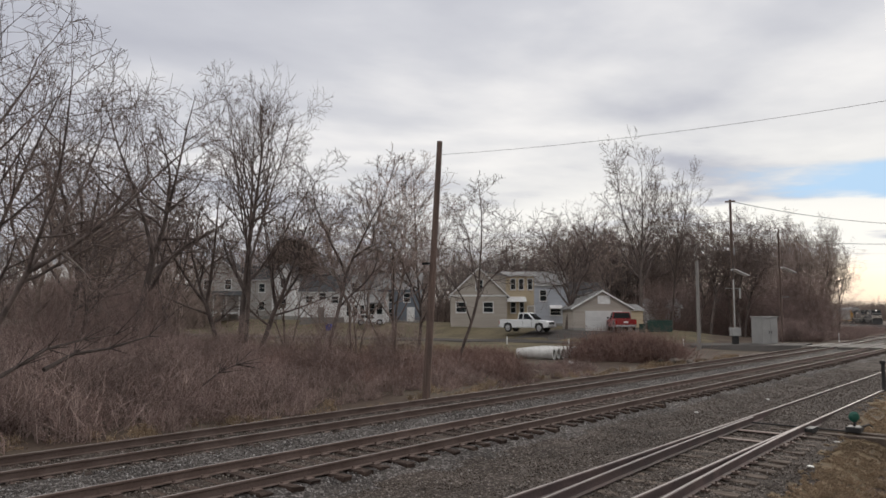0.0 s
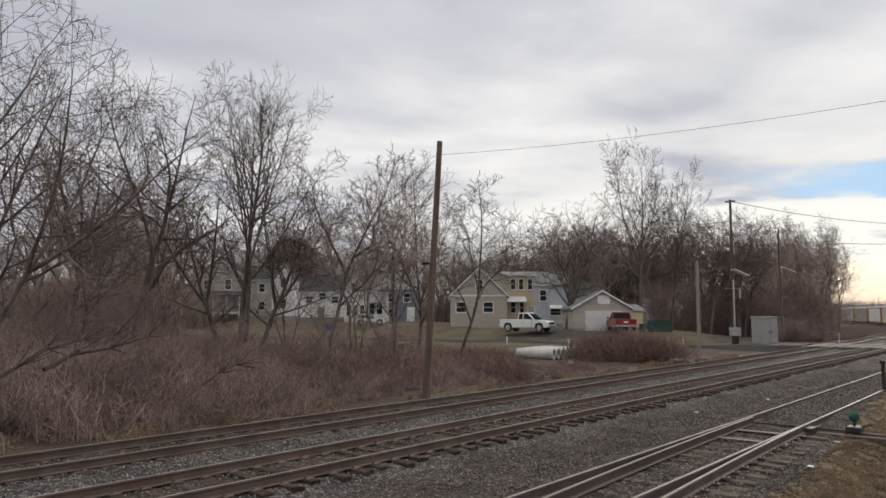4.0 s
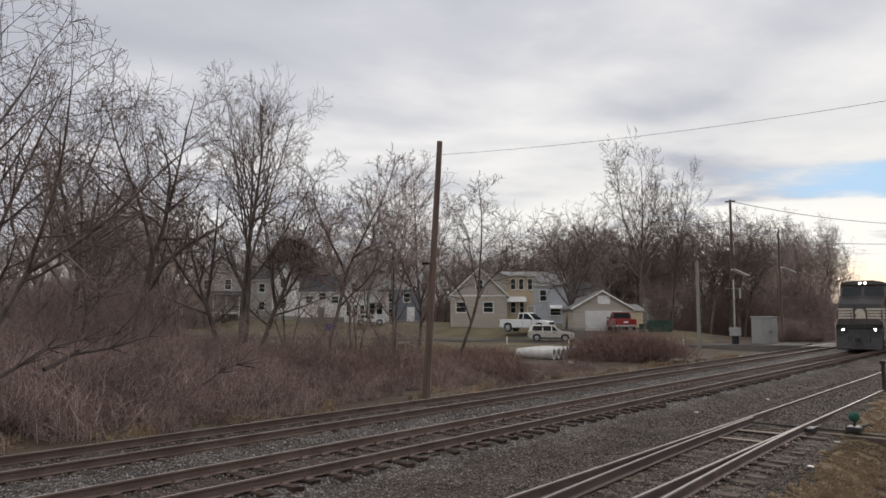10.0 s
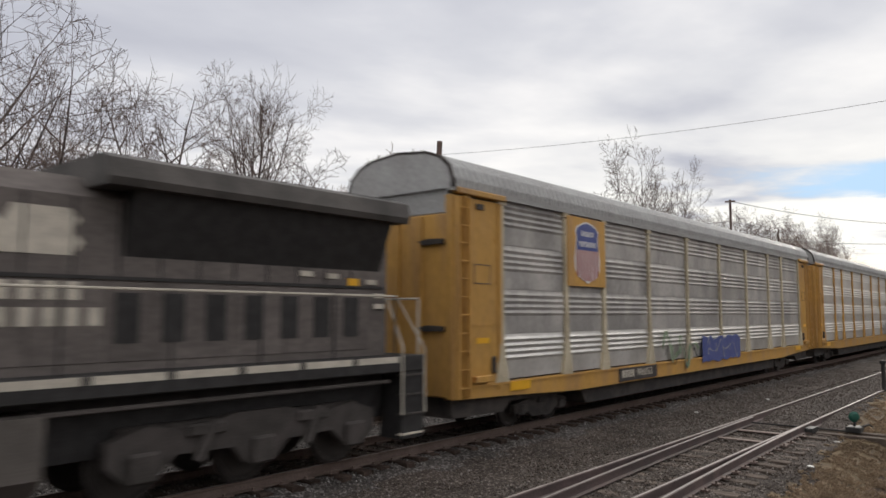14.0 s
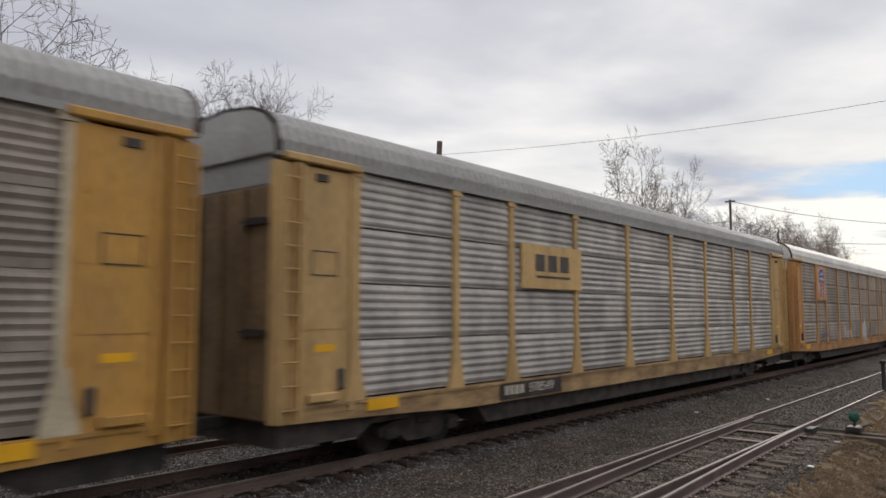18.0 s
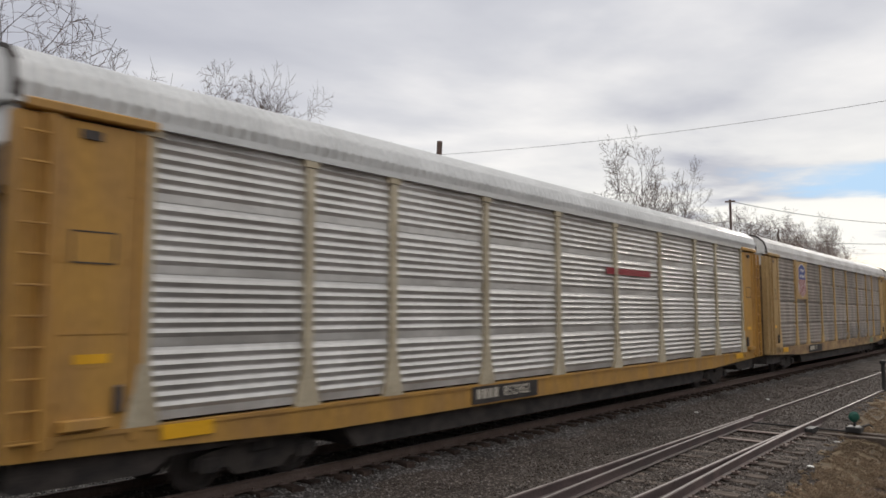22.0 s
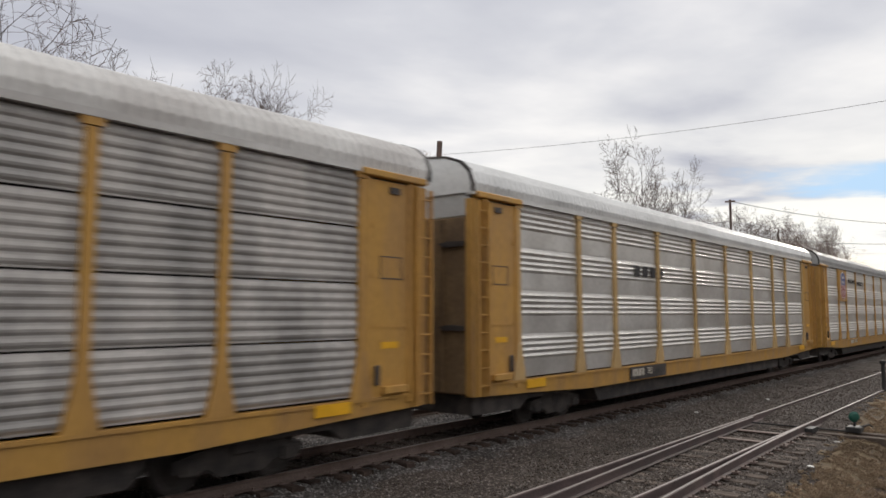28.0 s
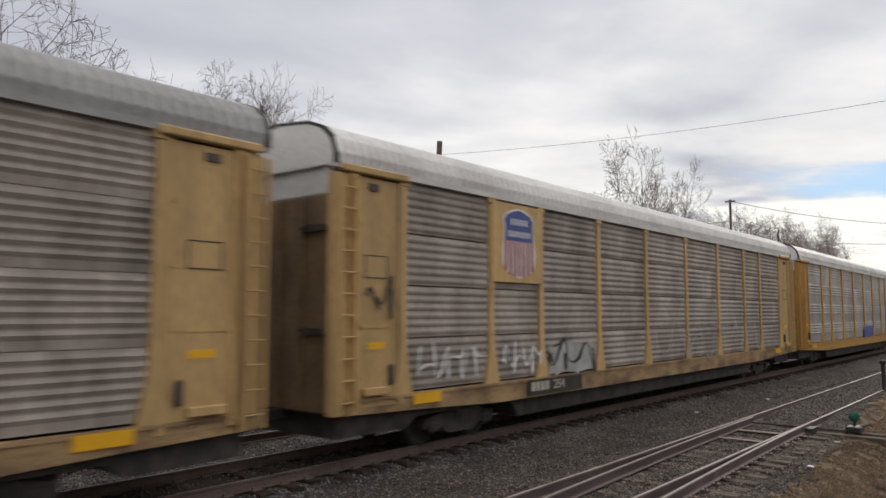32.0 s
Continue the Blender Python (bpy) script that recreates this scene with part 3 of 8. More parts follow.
def wheelset(r):
    bm = bmesh.new()
    for s in (-1, 1):
        w = lathe([(0.0, s * 0.80), (0.1, s * 0.80), (0.14, s * 0.77), (r - 0.09, s * 0.75), (r - 0.05, s * 0.80), (r, s * 0.79), (r, s * 0.70), (r + 0.03, s * 0.685), (r - 0.06, s * 0.66), (0.0, s * 0.66)], 20)
        me = bpy.data.meshes.new("tmp")
        w.to_mesh(me)
        w.free()
        bm.from_mesh(me)
        bpy.data.meshes.remove(me)
    add_tube(bm, (0, -0.66, 0), (0, 0.66, 0), 0.09)
    return bm


def car_truck_frame():
    bm = bmesh.new()
    for s in (-1, 1):
        add_prism(bm, [(-1.15, 0.55), (-1.15, 0.36), (-0.62, 0.36), (-0.42, 0.22), (0.42, 0.22), (0.62, 0.36), (1.15, 0.36), (1.15, 0.55), (0.6, 0.66), (0.3, 0.72), (-0.3, 0.72), (-0.6, 0.66)], s * 1.0, s * 1.14)
        for x in (-0.88, 0.88):
            add_box(bm, x - 0.16, x + 0.16, s * 1.14, s * 1.2, 0.30, 0.55, 0.03)
        for x in (-0.16, 0, 0.16):
            add_tube(bm, (x, s * 1.08, 0.26), (x, s * 1.08, 0.62), 0.07, sides=8)
    add_box(bm, -0.2, 0.2, -1.2, 1.2, 0.52, 0.72, 0.02)
    return bm


def add_truck(car, x):
    tr = piece("truck", cached("truck", car_truck_frame, M_GRIME), None, car, "grimy two-axle truck", pose(x, 0, 0))
    for dx in (-0.88, 0.88):
        piece("wheelset", cached("wheelset", lambda: wheelset(0.42), M_WHEEL), None, tr, m=pose(dx, 0, 0.42))
    return tr


def coupler():
    bm = box(-0.5, 0.35, -0.09, 0.09, 0.76, 0.96, 0.02)
    add_box(bm, 0.3, 0.62, -0.16, 0.16, 0.72, 1.0, 0.05)
    return bm


# ---------------------------------------------------------------- train: enclosed car carriers
TIERS = [(1.22, 2.21), (2.215, 3.20), (3.21, 4.20), (4.205, 5.19)]
POSTS = [-12.27, -9.45, -7.45, -4.55, -1.55, 1.55, 4.55, 7.45, 9.45, 12.27]


def rack_panel(w, h, dense):
    """A corrugated side sheet, facing -y: ribs all over it, or a group of four bold ribs above a flat band."""
    prof = [(0.0, 0.0), (0.015, 0.0)]
    if dense == "many":
        for r in range(6):
            c = 0.12 + r * 0.14
            prof += [(c, 0.0), (c + 0.05, -0.022), (c + 0.062, -0.028), (c + 0.118, 0.0)]
    elif dense == "broad":
        for r in range(6):
            c = 0.03 + r * (h - 0.05) / 6
            prof += [(c, 0.0), (c + 0.04, -0.02), (c + 0.075, -0.024), (c + 0.118, -0.006)]
    elif dense:
        for r in range(11):
            c = 0.02 + r * (h - 0.03) / 11
            prof += [(c, 0.0), (c + 0.014, -0.022), (c + 0.026, -0.025), (c + 0.064, 0.0)]
    else:
        for r in range(4):
            c = 0.40 + r * 0.135
            prof += [(c, 0.0), (c + 0.05, -0.022), (c + 0.062, -0.028), (c + 0.118, 0.0)]
    bm = bmesh.new()
    rows = [[bm.verts.new((x, y, zz)) for x in (-w / 2, w / 2)] for zz, y in prof]
    for a, b in zip(rows, rows[1:]):
        bm.faces.new((a[0], a[1], b[1], b[0]))
    # turned-in rims
    rim = 0.03 if dense in (True, "broad") else 0.012
    top = [bm.verts.new((x, rim, h)) for x in (-w / 2, w / 2)]
    bm.faces.new((rows[-1][0], rows[-1][1], top[1], top[0]))
    low = [bm.verts.new((x, rim, 0)) for x in (-w / 2, w / 2)]
    bm.faces.new((low[0], low[1], rows[0][1], rows[0][0]))
    return bm


def rack_post():
    bm = box(-0.085, 0.085, -0.06, 0.05, 1.7, 5.06)
    add_prism(bm, [(-0.085, 2.0), (0.085, 2.0), (0.13, 1.7), (0.25, 1.17), (-0.25, 1.17), (-0.13, 1.7)], -0.07, 0.04)
    add_box(bm, -0.15, 0.15, -0.07, 0.05, 5.08, 5.19)
    return bm


def rack_roof():
    prof = [(-1.53, 5.24), (-1.53, 5.44), (-1.44, 5.69), (-1.20, 5.90), (-0.82, 6.04), (-0.40, 6.10), (0, 6.12), (0.40, 6.10), (0.82, 6.04), (1.20, 5.90), (1.44, 5.69), (1.53, 5.44), (1.53, 5.24)]
    bm = bmesh.new()
    rows, x, k = [], -BODY, 0
    n = int(2 * BODY / 0.052)
    for k in range(n + 1):
        x = -BODY + 2 * BODY * k / n
        q = (0.0, 0.045, 0.05, 0.008)[k % 4]
        row = []
        for i, (y, z) in enumerate(prof):
            e = 0 if i in (0, 12) else q
            l = math.hypot(y, z - 4.6)
            row.append(bm.verts.new((x, y + e * y / l, z + e * (z - 4.6) / l)))
        rows.append(row)
    for a, b in zip(rows, rows[1:]):
        for i in range(len(prof) - 1):
            bm.faces.new((a[i], b[i], b[i + 1], a[i + 1]))
    for row, flip in ((rows[0], False), (rows[-1], True)):
        bm.faces.new(row if flip else row[::-1])
    bmesh.ops.recalc_face_normals(bm, faces=bm.faces)
    return bm


def roof_hoop():
    """The dark rim round the roof's end."""
    pts = [(-1.54, 5.24), (-1.54, 5.45), (-1.45, 5.71), (-1.21, 5.93), (-0.82, 6.07), (0, 6.15), (0.82, 6.07), (1.21, 5.93), (1.45, 5.71), (1.54, 5.45), (1.54, 5.24)]
    bm = bmesh.new()
    rows = [[bm.verts.new((x, y * k, 4.6 + (z - 4.6) * k)) for x, k in ((-0.05, 0.98), (-0.05, 1.015), (0.05, 1.015), (0.05, 0.98))] for y, z in pts]
    for a, b in zip(rows, rows[1:]):
        for i in range(4):
            bm.faces.new((a[i], a[(i + 1) % 4], b[(i + 1) % 4], b[i]))
    bmesh.ops.recalc_face_normals(bm, faces=bm.faces)
    return bm


def end_door_side():
    """The plated bay between the last side sheet and the end, with a shallow frame."""
    bm = box(12.36, 13.52, -1.50, -1.44, 1.02, 5.10)
    add_box(bm, 12.30, 12.42, -1.53, -1.44, 1.02, 5.14)
    add_box(bm, 13.44, 13.56, -1.55, -1.40, 1.02, 5.14, 0.02)
    add_box(bm, 12.2, 13.9, -1.60, -1.42, 5.14, 5.27, 0.02)
    for x0, x1, z0, z1 in ((12.70, 13.28, 3.28, 3.72), (12.68, 13.26, 1.98, 2.20)):
        add_box(bm, x0, x1, -1.506, -1.49, z0, z1)
    add_box(bm, 12.62, 13.36, -1.512, -1.49, 2.40, 2.44)
    for x in (12.5, 13.38):
        for z in (1.5, 2.4, 3.3, 4.2):
            add_box(bm, x - 0.02, x + 0.02, -1.52, -1.49, z, z + 0.09)
    return bm


def frame_bars(w, h):
    """Thin stencilled outline of a placard."""
    bm = bmesh.new()
    ring = [[bm.verts.new((sx * (w / 2 - q), y, sz * (h / 2 - q))) for sx, sz in ((-1, -1), (1, -1), (1, 1), (-1, 1))] for q, y in ((0, 0.003), (0, -0.003), (0.022, -0.003), (0.022, 0.003))]
    for a, b in zip(ring, ring[1:]):
        for i in range(4):
            k = (i + 1) % 4
            bm.faces.new((a[i], a[k], b[k], b[i]))
    return bm


def end_ladder_panel():
    """The folded end post with its ladder."""
    bm = box(13.62, 14.0, -1.50, -1.30, 0.92, 5.12, 0.02)
    add_box(bm, 13.58, 13.66, -1.56, -1.42, 0.92, 5.12)
    return bm


def ladder():
    bm = box(13.58, 13.62, -1.66, -1.58, 0.95, 5.05)
    add_box(bm, 13.96, 14.0, -1.66, -1.58, 0.95, 5.05)
    z = 1.15
    while z < 5.0:
        add_tube(bm, (13.6, -1.62, z), (13.98, -1.62, z), 0.016, sides=6)
        z += 0.37
    return bm


def end_wall():
    return box(13.86, 13.98, -1.32, 1.32, 0.95, 4.74, 0.03)


def side_sill():
    bm = prism([(-13.9, 1.17), (-13.9, 0.92), (-11.9, 0.86), (-9.0, 0.74), (9.0, 0.74), (11.9, 0.86), (13.9, 0.92), (13.9, 1.17)], -1.50, -1.36)
    add_box(bm, -13.9, 13.9, -1.53, -1.36, 1.12, 1.18)
    return bm


def shield(kx, kz):
    """A shield outline: (x, z) points about its middle, for a width and a height."""
    pts = [(-0.50, 0.55), (-0.40, 0.66), (-0.22, 0.74), (0.0, 0.79), (0.22, 0.74), (0.40, 0.66), (0.50, 0.55), (0.47, 0.40), (0.49, 0.1), (0.55, -0.2), (0.52, -0.45), (0.40, -0.62), (0.2, -0.70), (0.0, -0.78), (-0.2, -0.70), (-0.40, -0.62), (-0.52, -0.45), (-0.55, -0.2), (-0.49, 0.1), (-0.47, 0.40)]
    return [(x * kx, z * kz) for x, z in pts]


def add_shield(car, x, z, kx=1.16, kz=0.98, grey=False):
    part("sign_board", box(-1.0, 1.0, -1.548, -1.50, 3.36, 5.14), car_yellow(car), car, "painted board behind the shield").location.x = x
    sh = part("shield", prism(shield(kx * 1.06, kz * 1.05), -1.556, -1.548), M_SHIELDW, car, "white-edged railway shield")
    sh.location = (x, 0, z)
    lo = kz * 0.06
    part("shield_top", prism([(-0.49 * kx, lo), (-0.47 * kx, 0.40 * kz)] + shield(kx, kz)[:7] + [(0.47 * kx, 0.40 * kz), (0.49 * kx, lo)], -1.562, -1.556), M_GREYP if grey else M_BLUE, sh)
    for row, w, zz in ((0, 0.60, 0.50), (1, 0.78, 0.22)):
        n = 5 + row * 2
        for i in range(n):
            xx = (-w / 2 + (i + 0.5) * w / n) * kx
            part("letter_bar", box(xx - 0.027 * kx, xx + 0.027 * kx, -1.566, -1.562, (zz - 0.07) * kz, (zz + 0.07) * kz), M_SHIELDW, sh)
    if not grey:
        for i in range(7):
            xx = (-0.45 + i * 0.15) * kx
            low = -0.76 * kz + 0.55 * kz * max(0.0, abs(xx / kx) - 0.22)
            part("stripe", box(xx - 0.042 * kx, xx + 0.042 * kx, -1.561, -1.556, low, lo), M_RED, sh)


CAR_YELLOW = {}


def car_yellow(car):
    return CAR_YELLOW[car.name]


def build_rack(label, panels, yellow, roof, low=None, dense=False, post=None):
    car = thing("autorack_car", label, "freight car", pose(0, TRACK_Y, 0), "freight train")
    CAR_YELLOW[car.name] = yellow
    edges = POSTS
    for side in (1, -1):
        turn = pose(0, 0, 0, 0, 0, 0 if side == 1 else 180)
        if side == 1:
            for a, b in zip(edges, edges[1:]):
                w = round(b - a, 2)
                for i, (z0, z1) in enumerate(TIERS):
                    m = low if (low and i == 0) else panels
                    piece("side_panel", cached(("side_panel", w, dense), lambda: rack_panel(w - 0.02, 0.970 if dense in (True, "broad") else 0.988, dense), m), None, car, m=pose((a + b) / 2, -1.45, z0, random.uniform(-0.15, 0.15)))
            for p in edges:
                piece("post", cached("post", rack_post, post or yellow), None, car, m=pose(p, -1.46, 0))
        else:
            piece("far_side", cached("far_side", lambda: box(-12.27, 12.27, -1.47, -1.44, 1.2, 5.2), panels), None, car, m=turn)
        piece("side_sill", cached("side_sill", side_sill, {M_YELLOW2.name: M_SILLWORN, M_ORANGE.name: M_SILLORANGE}.get(yellow.name, yellow)), None, car, m=turn)
        for e in (1, -1):
            m = turn @ Matrix.Diagonal((e, 1, 1, 1))
            piece("end_bay", cached("end_bay", end_door_side, yellow), None, car, m=m)
            piece("end_post", cached("end_post", end_ladder_panel, yellow), None, car, m=m)
            piece("ladder", cached("ladder", ladder, yellow), None, car, m=m)
        piece("eave_beam", cached("eave_beam", lambda: box(-BODY, BODY, -1.54, -1.40, 5.19, 5.30), roof), None, car, m=turn)
    piece("roof", cached("roof", rack_roof, roof), None, car)
    for e in (1, -1):
        piece("roof_rim", cached("roof_rim", roof_hoop, M_GRIME), None, car, m=pose(e * (BODY - 0.04), 0, 0))
        m = Matrix.Diagonal((e, 1, 1, 1))
        piece("end_door", cached("end_door", end_wall, yellow if low else M_ENDDOOR), None, car, m=m)
        piece("end_cap", cached("end_cap", lambda: box(13.86, 13.97, -1.36, 1.36, 4.74, 5.30, 0.02), roof), None, car, m=m)
        for y in (-0.66, 0.0, 0.66):
            piece("door_rib", cached(("door_rib", y), lambda: box(13.97, 14.03, y - 0.03, y + 0.03, 1.0, 4.7), yellow if low else M_ENDDOOR), None, car, m=m)
        for y, z in ((-0.95, 4.15), (-0.95, 2.35), (0.95, 4.15), (0.95, 2.35)):
            piece("latch_bar", cached("latch_bar", lambda: prism([(-0.34, -0.05), (0.2, -0.06), (0.34, 0.02), (0.1, 0.07), (-0.34, 0.05)], 13.99, 14.06, "x"), M_GRIME), None, car, m=m @ pose(0, y, z))
        piece("brake_box", cached("brake_box", lambda: box(12.75, 13.35, -1.62, -1.5, 1.22, 1.36, 0.015), yellow), None, car, m=Matrix.Diagonal((e, 1, 1, 1)))
        piece("handbrake", cached("handbrake", lambda: box(12.56, 12.68, -1.58, -1.5, 1.38, 1.75, 0.03), M_TRUCK), None, car, m=Matrix.Diagonal((e, 1, 1, 1)))
        piece("door_track", cached("door_track", lambda: box(12.95, 13.2, -1.535, -1.5, 4.88, 5.0), M_TRUCK), None, car, m=Matrix.Diagonal((e, 1, 1, 1)))
        piece("coupler", cached("coupler", coupler, M_BLACK), None, car, m=pose(e * 14.1, 0, 0, 0, 0, 0 if e > 0 else 180))
        add_truck(car, e * 10.1)
        for s in (-1, 1):
            piece("decal", cached("decal", lambda: box(-0.22, 0.22, -0.004, 0.004, -0.06, 0.06), M_REFLECT), None, car, m=pose(e * 12.97, s * 1.508, 2.09))
            piece("placard", cached("placard", lambda: frame_bars(0.58, 0.42), M_TRUCK), None, car, m=pose(e * 12.99, s * 1.508, 3.5))
            piece("reflector", cached("reflector", lambda: box(-0.4, 0.4, -0.003, 0.003, -0.1, 0.1), M_REFLECT), None, car, m=pose(e * 11.6, s * 1.535, 1.06))
    piece("underframe", cached("underframe", lambda: prism([(-13.8, 1.15), (-13.8, 0.52), (-12.0, 0.50), (-11.7, 0.70), (-8.5, 0.70), (-8.2, 0.34), (8.2, 0.34), (8.5, 0.70), (11.7, 0.70), (12.0, 0.50), (13.8, 0.52), (13.8, 1.15)], -1.32, 1.32), M_GRIME), None, car, "dark car frame")
    return car


RACKS = [
    # label, side sheets, paint, roof, lowest tier, ribs all over
    ("yellow car carrier with grey ribbed sheets and a railway shield", M_GREYP, M_YELLOW, M_ROOFG, M_SILVERP, False, M_POSTPALE),
    ("yellow car carrier with bright ribbed sheets and large white graffiti", M_SILVERP, M_YELLOW, M_ROOFG, None, False),
    ("yellow car carrier with grimy sheets and long white graffiti", M_BROWNP, M_YELLOW, M_ROOFG, None, "many", M_POSTPALE),
    ("faded yellow car carrier with grey sheets and a small sign", M_GREYP, M_YELLOW2, M_ROOFG, None, "broad"),
    ("orange-yellow car carrier with grimy sheets and a shield", M_BROWNP, M_ORANGE, M_ROOFW, None, "broad"),
    ("yellow car carrier with grimy sheets and a grey shield", M_BROWNP, M_YELLOW2, M_ROOFG, None, "broad"),
    ("yellow car carrier with shiny galvanised sheets", M_SILVERP, M_YELLOW, M_ROOFS, None, "many", M_POSTPALE),
    ("tan car carrier with grimy sheets and a shield", M_BROWNP, M_YELLOW2, M_ROOFW, None, "broad"),
    ("yellow car carrier with grey sheets and dark graffiti", M_GREYP, M_YELLOW2, M_ROOFW, None, "broad"),
    ("tan car carrier with pale sheets and white graffiti", M_GREYP, M_YELLOW2, M_ROOFG, None, "broad"),
    ("yellow car carrier with plain grey sheets", M_GREYP, M_YELLOW, M_ROOFW, None, "broad"),
    ("yellow car carrier with bright galvanised sheets and dark sign", M_SILVERP, M_YELLOW, M_ROOFS, None, False, M_YELLOW2),
    ("yellow car carrier with bright sheets, shield and slogan", M_SILVERP, M_YELLOW, M_ROOFG, None, False),
    ("faded yellow car carrier with grey-brown sheets", M_BROWNP, M_YELLOW2, M_ROOFG, None, "many"),
    ("faded yellow car carrier with shield and tagged sheets", M_BROWNP, M_YELLOW2, M_ROOFW, None, "broad"),
    ("yellow car carrier with grey sheets and a pale roof", M_GREYP, M_YELLOW, M_ROOFW, None, False),
    ("yellow car carrier with grey sheets", M_GREYP, M_YELLOW, M_ROOFG, None, False),
    ("tan car carrier with grimy sheets", M_BROWNP, M_YELLOW2, M_ROOFW, None, "broad"),
]
CARS = [build_rack(*r) for r in RACKS]


# ---------------------------------------------------------------- train: locomotives
M_HEADGLASS = mat("unlit_headlight", (0.3, 0.3, 0.29), 0.15, vary=0.1, bump=0)


def loco_truck():
    bm = bmesh.new()
    for s in (-1, 1):
        add_prism(bm, [(-2.45, 0.95), (-2.45, 0.62), (-2.2, 0.40), (-1.75, 0.40), (-1.45, 0.68), (-0.5, 0.66), (-0.3, 0.40), (0.3, 0.40), (0.5, 0.66), (1.45, 0.68), (1.75, 0.40), (2.2, 0.40), (2.45, 0.62), (2.45, 0.95), (1.9, 1.12), (1.2, 0.98), (0.5, 1.16), (-0.5, 1.16), (-1.2, 0.98), (-1.9, 1.12)], s * 1.08, s * 1.26)
        for x in (-1.95, 0, 1.95):
            add_box(bm, x - 0.22, x + 0.22, s * 1.26, s * 1.36, 0.36, 0.78, 0.04)
        for x in (-1.0, 1.0):
            add_tube(bm, (x - 0.12, s * 1.3, 0.55), (x + 0.12, s * 1.3, 1.12), 0.09, sides=8)
            add_box(bm, x - 0.3, x + 0.3, s * 1.26, s * 1.34, 0.9, 1.08, 0.03)
    add_box(bm, -2.2, 2.2, -1.1, 1.1, 0.75, 1.1, 0.03)
    return bm


def handrail(pts, r=0.022):
    bm = bmesh.new()
    for a, b in zip(pts, pts[1:]):
        add_tube(bm, a, b, r, sides=6)
    return bm


def build_loco(label, number):
    coat = M_NSBLACK if number == "8371" else M_NSDUST
    lo = thing("locomotive", label, "locomotive", pose(0, TRACK_Y, 0), "freight train")
    def p(name, bm, material, label="", parent=None):
        bmesh.ops.translate(bm, verts=bm.verts, vec=(-11.2, 0, 0))
        return part(name, bm, material, parent or lo, label)
    p("deck", add_box(box(0.75, 21.7, -1.52, 1.52, 1.58, 1.88, 0.02), 1.2, 21.3, -0.6, 0.6, 1.0, 1.6), M_BLACK, "black walkway frame")
    for s in (-1, 1):
        x = 1.5
        for k in range(17):
            p("sill_stripe", box(x, x + 1.02, s * 1.528, s * 1.52, 1.76, 1.87), M_GREYTEXT, "pale reflective strip")
            x += 1.15
    # cab and nose
    cab = p("cab", prism([(2.75, 1.9), (2.75, 3.85), (3.1, 4.78), (3.3, 4.88), (7.3, 4.88), (7.3, 1.9)], -1.5, 1.5), coat, "black wide cab")
    roof = bmesh.new()
    add_prism(roof, [(-1.56, 4.80), (-1.35, 4.97), (-0.7, 5.11), (0.7, 5.11), (1.35, 4.97), (1.56, 4.80)], 2.92, 5.1, "x")
    p("cab_roof", roof, M_NSTOP, "dusty curved cab roof", cab)
    p("equipment_box", box(5.05, 9.4, -1.46, 1.46, 4.12, 4.98, 0.06), M_NSTOP, "raised equipment housing")
    for s in (-1, 1):
        for x0, x1 in ((3.02, 3.36), (3.44, 4.12), (4.2, 4.86)):
            w = p("side_window", box(x0, x1, s * 1.51, s * 1.47, 3.98, 4.60, 0.01), M_STEEL, "", cab)
            # one pane is a flat pale grey
            p("pane", box(x0 + 0.06, x1 - 0.06, s * 1.516, s * 1.50, 4.03, 4.55), M_PALEPANE if 3.4 < x0 < 4.0 else M_GLASS, "", cab)
        for x0, x1 in ((5.22, 5.88), (6.0, 6.66)):
            p("grille_frame", box(x0, x1, s * 1.535, s * 1.46, 4.14, 4.72, 0.01), M_STEEL, "", None)
            p("grille", box(x0 + 0.07, x1 - 0.07, s * 1.545, s * 1.5, 4.20, 4.66), M_BLACK)
            p("grille_bar", box(x0 + 0.07, x1 - 0.07, s * 1.552, s * 1.54, 4.42, 4.46), M_STEEL)
        p("intake", box(7.4, 9.2, s * 1.47, s * 1.44, 4.22, 4.72), M_BLACK, "dark intake screen")
        p("louvre", box(6.2, 7.05, s * 1.512, s * 1.49, 2.75, 3.42), M_BLACK, "black louvre")
        for z in (2.85, 2.98, 3.11, 3.24, 3.36):
            p("slat", box(6.22, 7.03, s * 1.52, s * 1.505, z - 0.02, z + 0.02), M_NSTOP, "", None)
    nose = p("nose", prism([(1.15, 1.9), (1.15, 3.08), (1.3, 3.34), (1.7, 3.56), (2.8, 3.90), (2.8, 1.9)], -1.42, 1.42), coat, "black blunt nose")
    p("anti_glare_panel", prism([(1.14, 3.12), (1.28, 3.36), (1.69, 3.585), (2.74, 3.91), (2.74, 3.88), (1.7, 3.55), (1.31, 3.33), (1.17, 3.1)], -1.34, 1.34), M_BLACK, "matt black nose top", nose)
    for i, z in enumerate((2.30, 2.50, 2.70, 2.90)):
        for y0, y1 in ((-1.40, -0.42), (0.42, 1.40)):
            p("nose_stripe", box(1.138, 1.16, y0, y1, z, z + 0.145), M_GREYTEXT, "", nose)
        for s in (-1, 1):
            p("nose_stripe", prism([(1.2, z), (2.45 + i * 0.05, z), (2.49 + i * 0.05, z + 0.145), (1.2, z + 0.145)], s * 1.428, s * 1.41), M_GREYTEXT, "", nose)
    p("nose_emblem", prism([(-0.36, 2.3), (0.34, 2.3), (0.2, 2.5), (0.33, 2.8), (0.12, 3.02), (-0.2, 2.98), (-0.36, 2.7)], 1.132, 1.15, "x"), M_GREYTEXT, "pale emblem on the nose", nose)
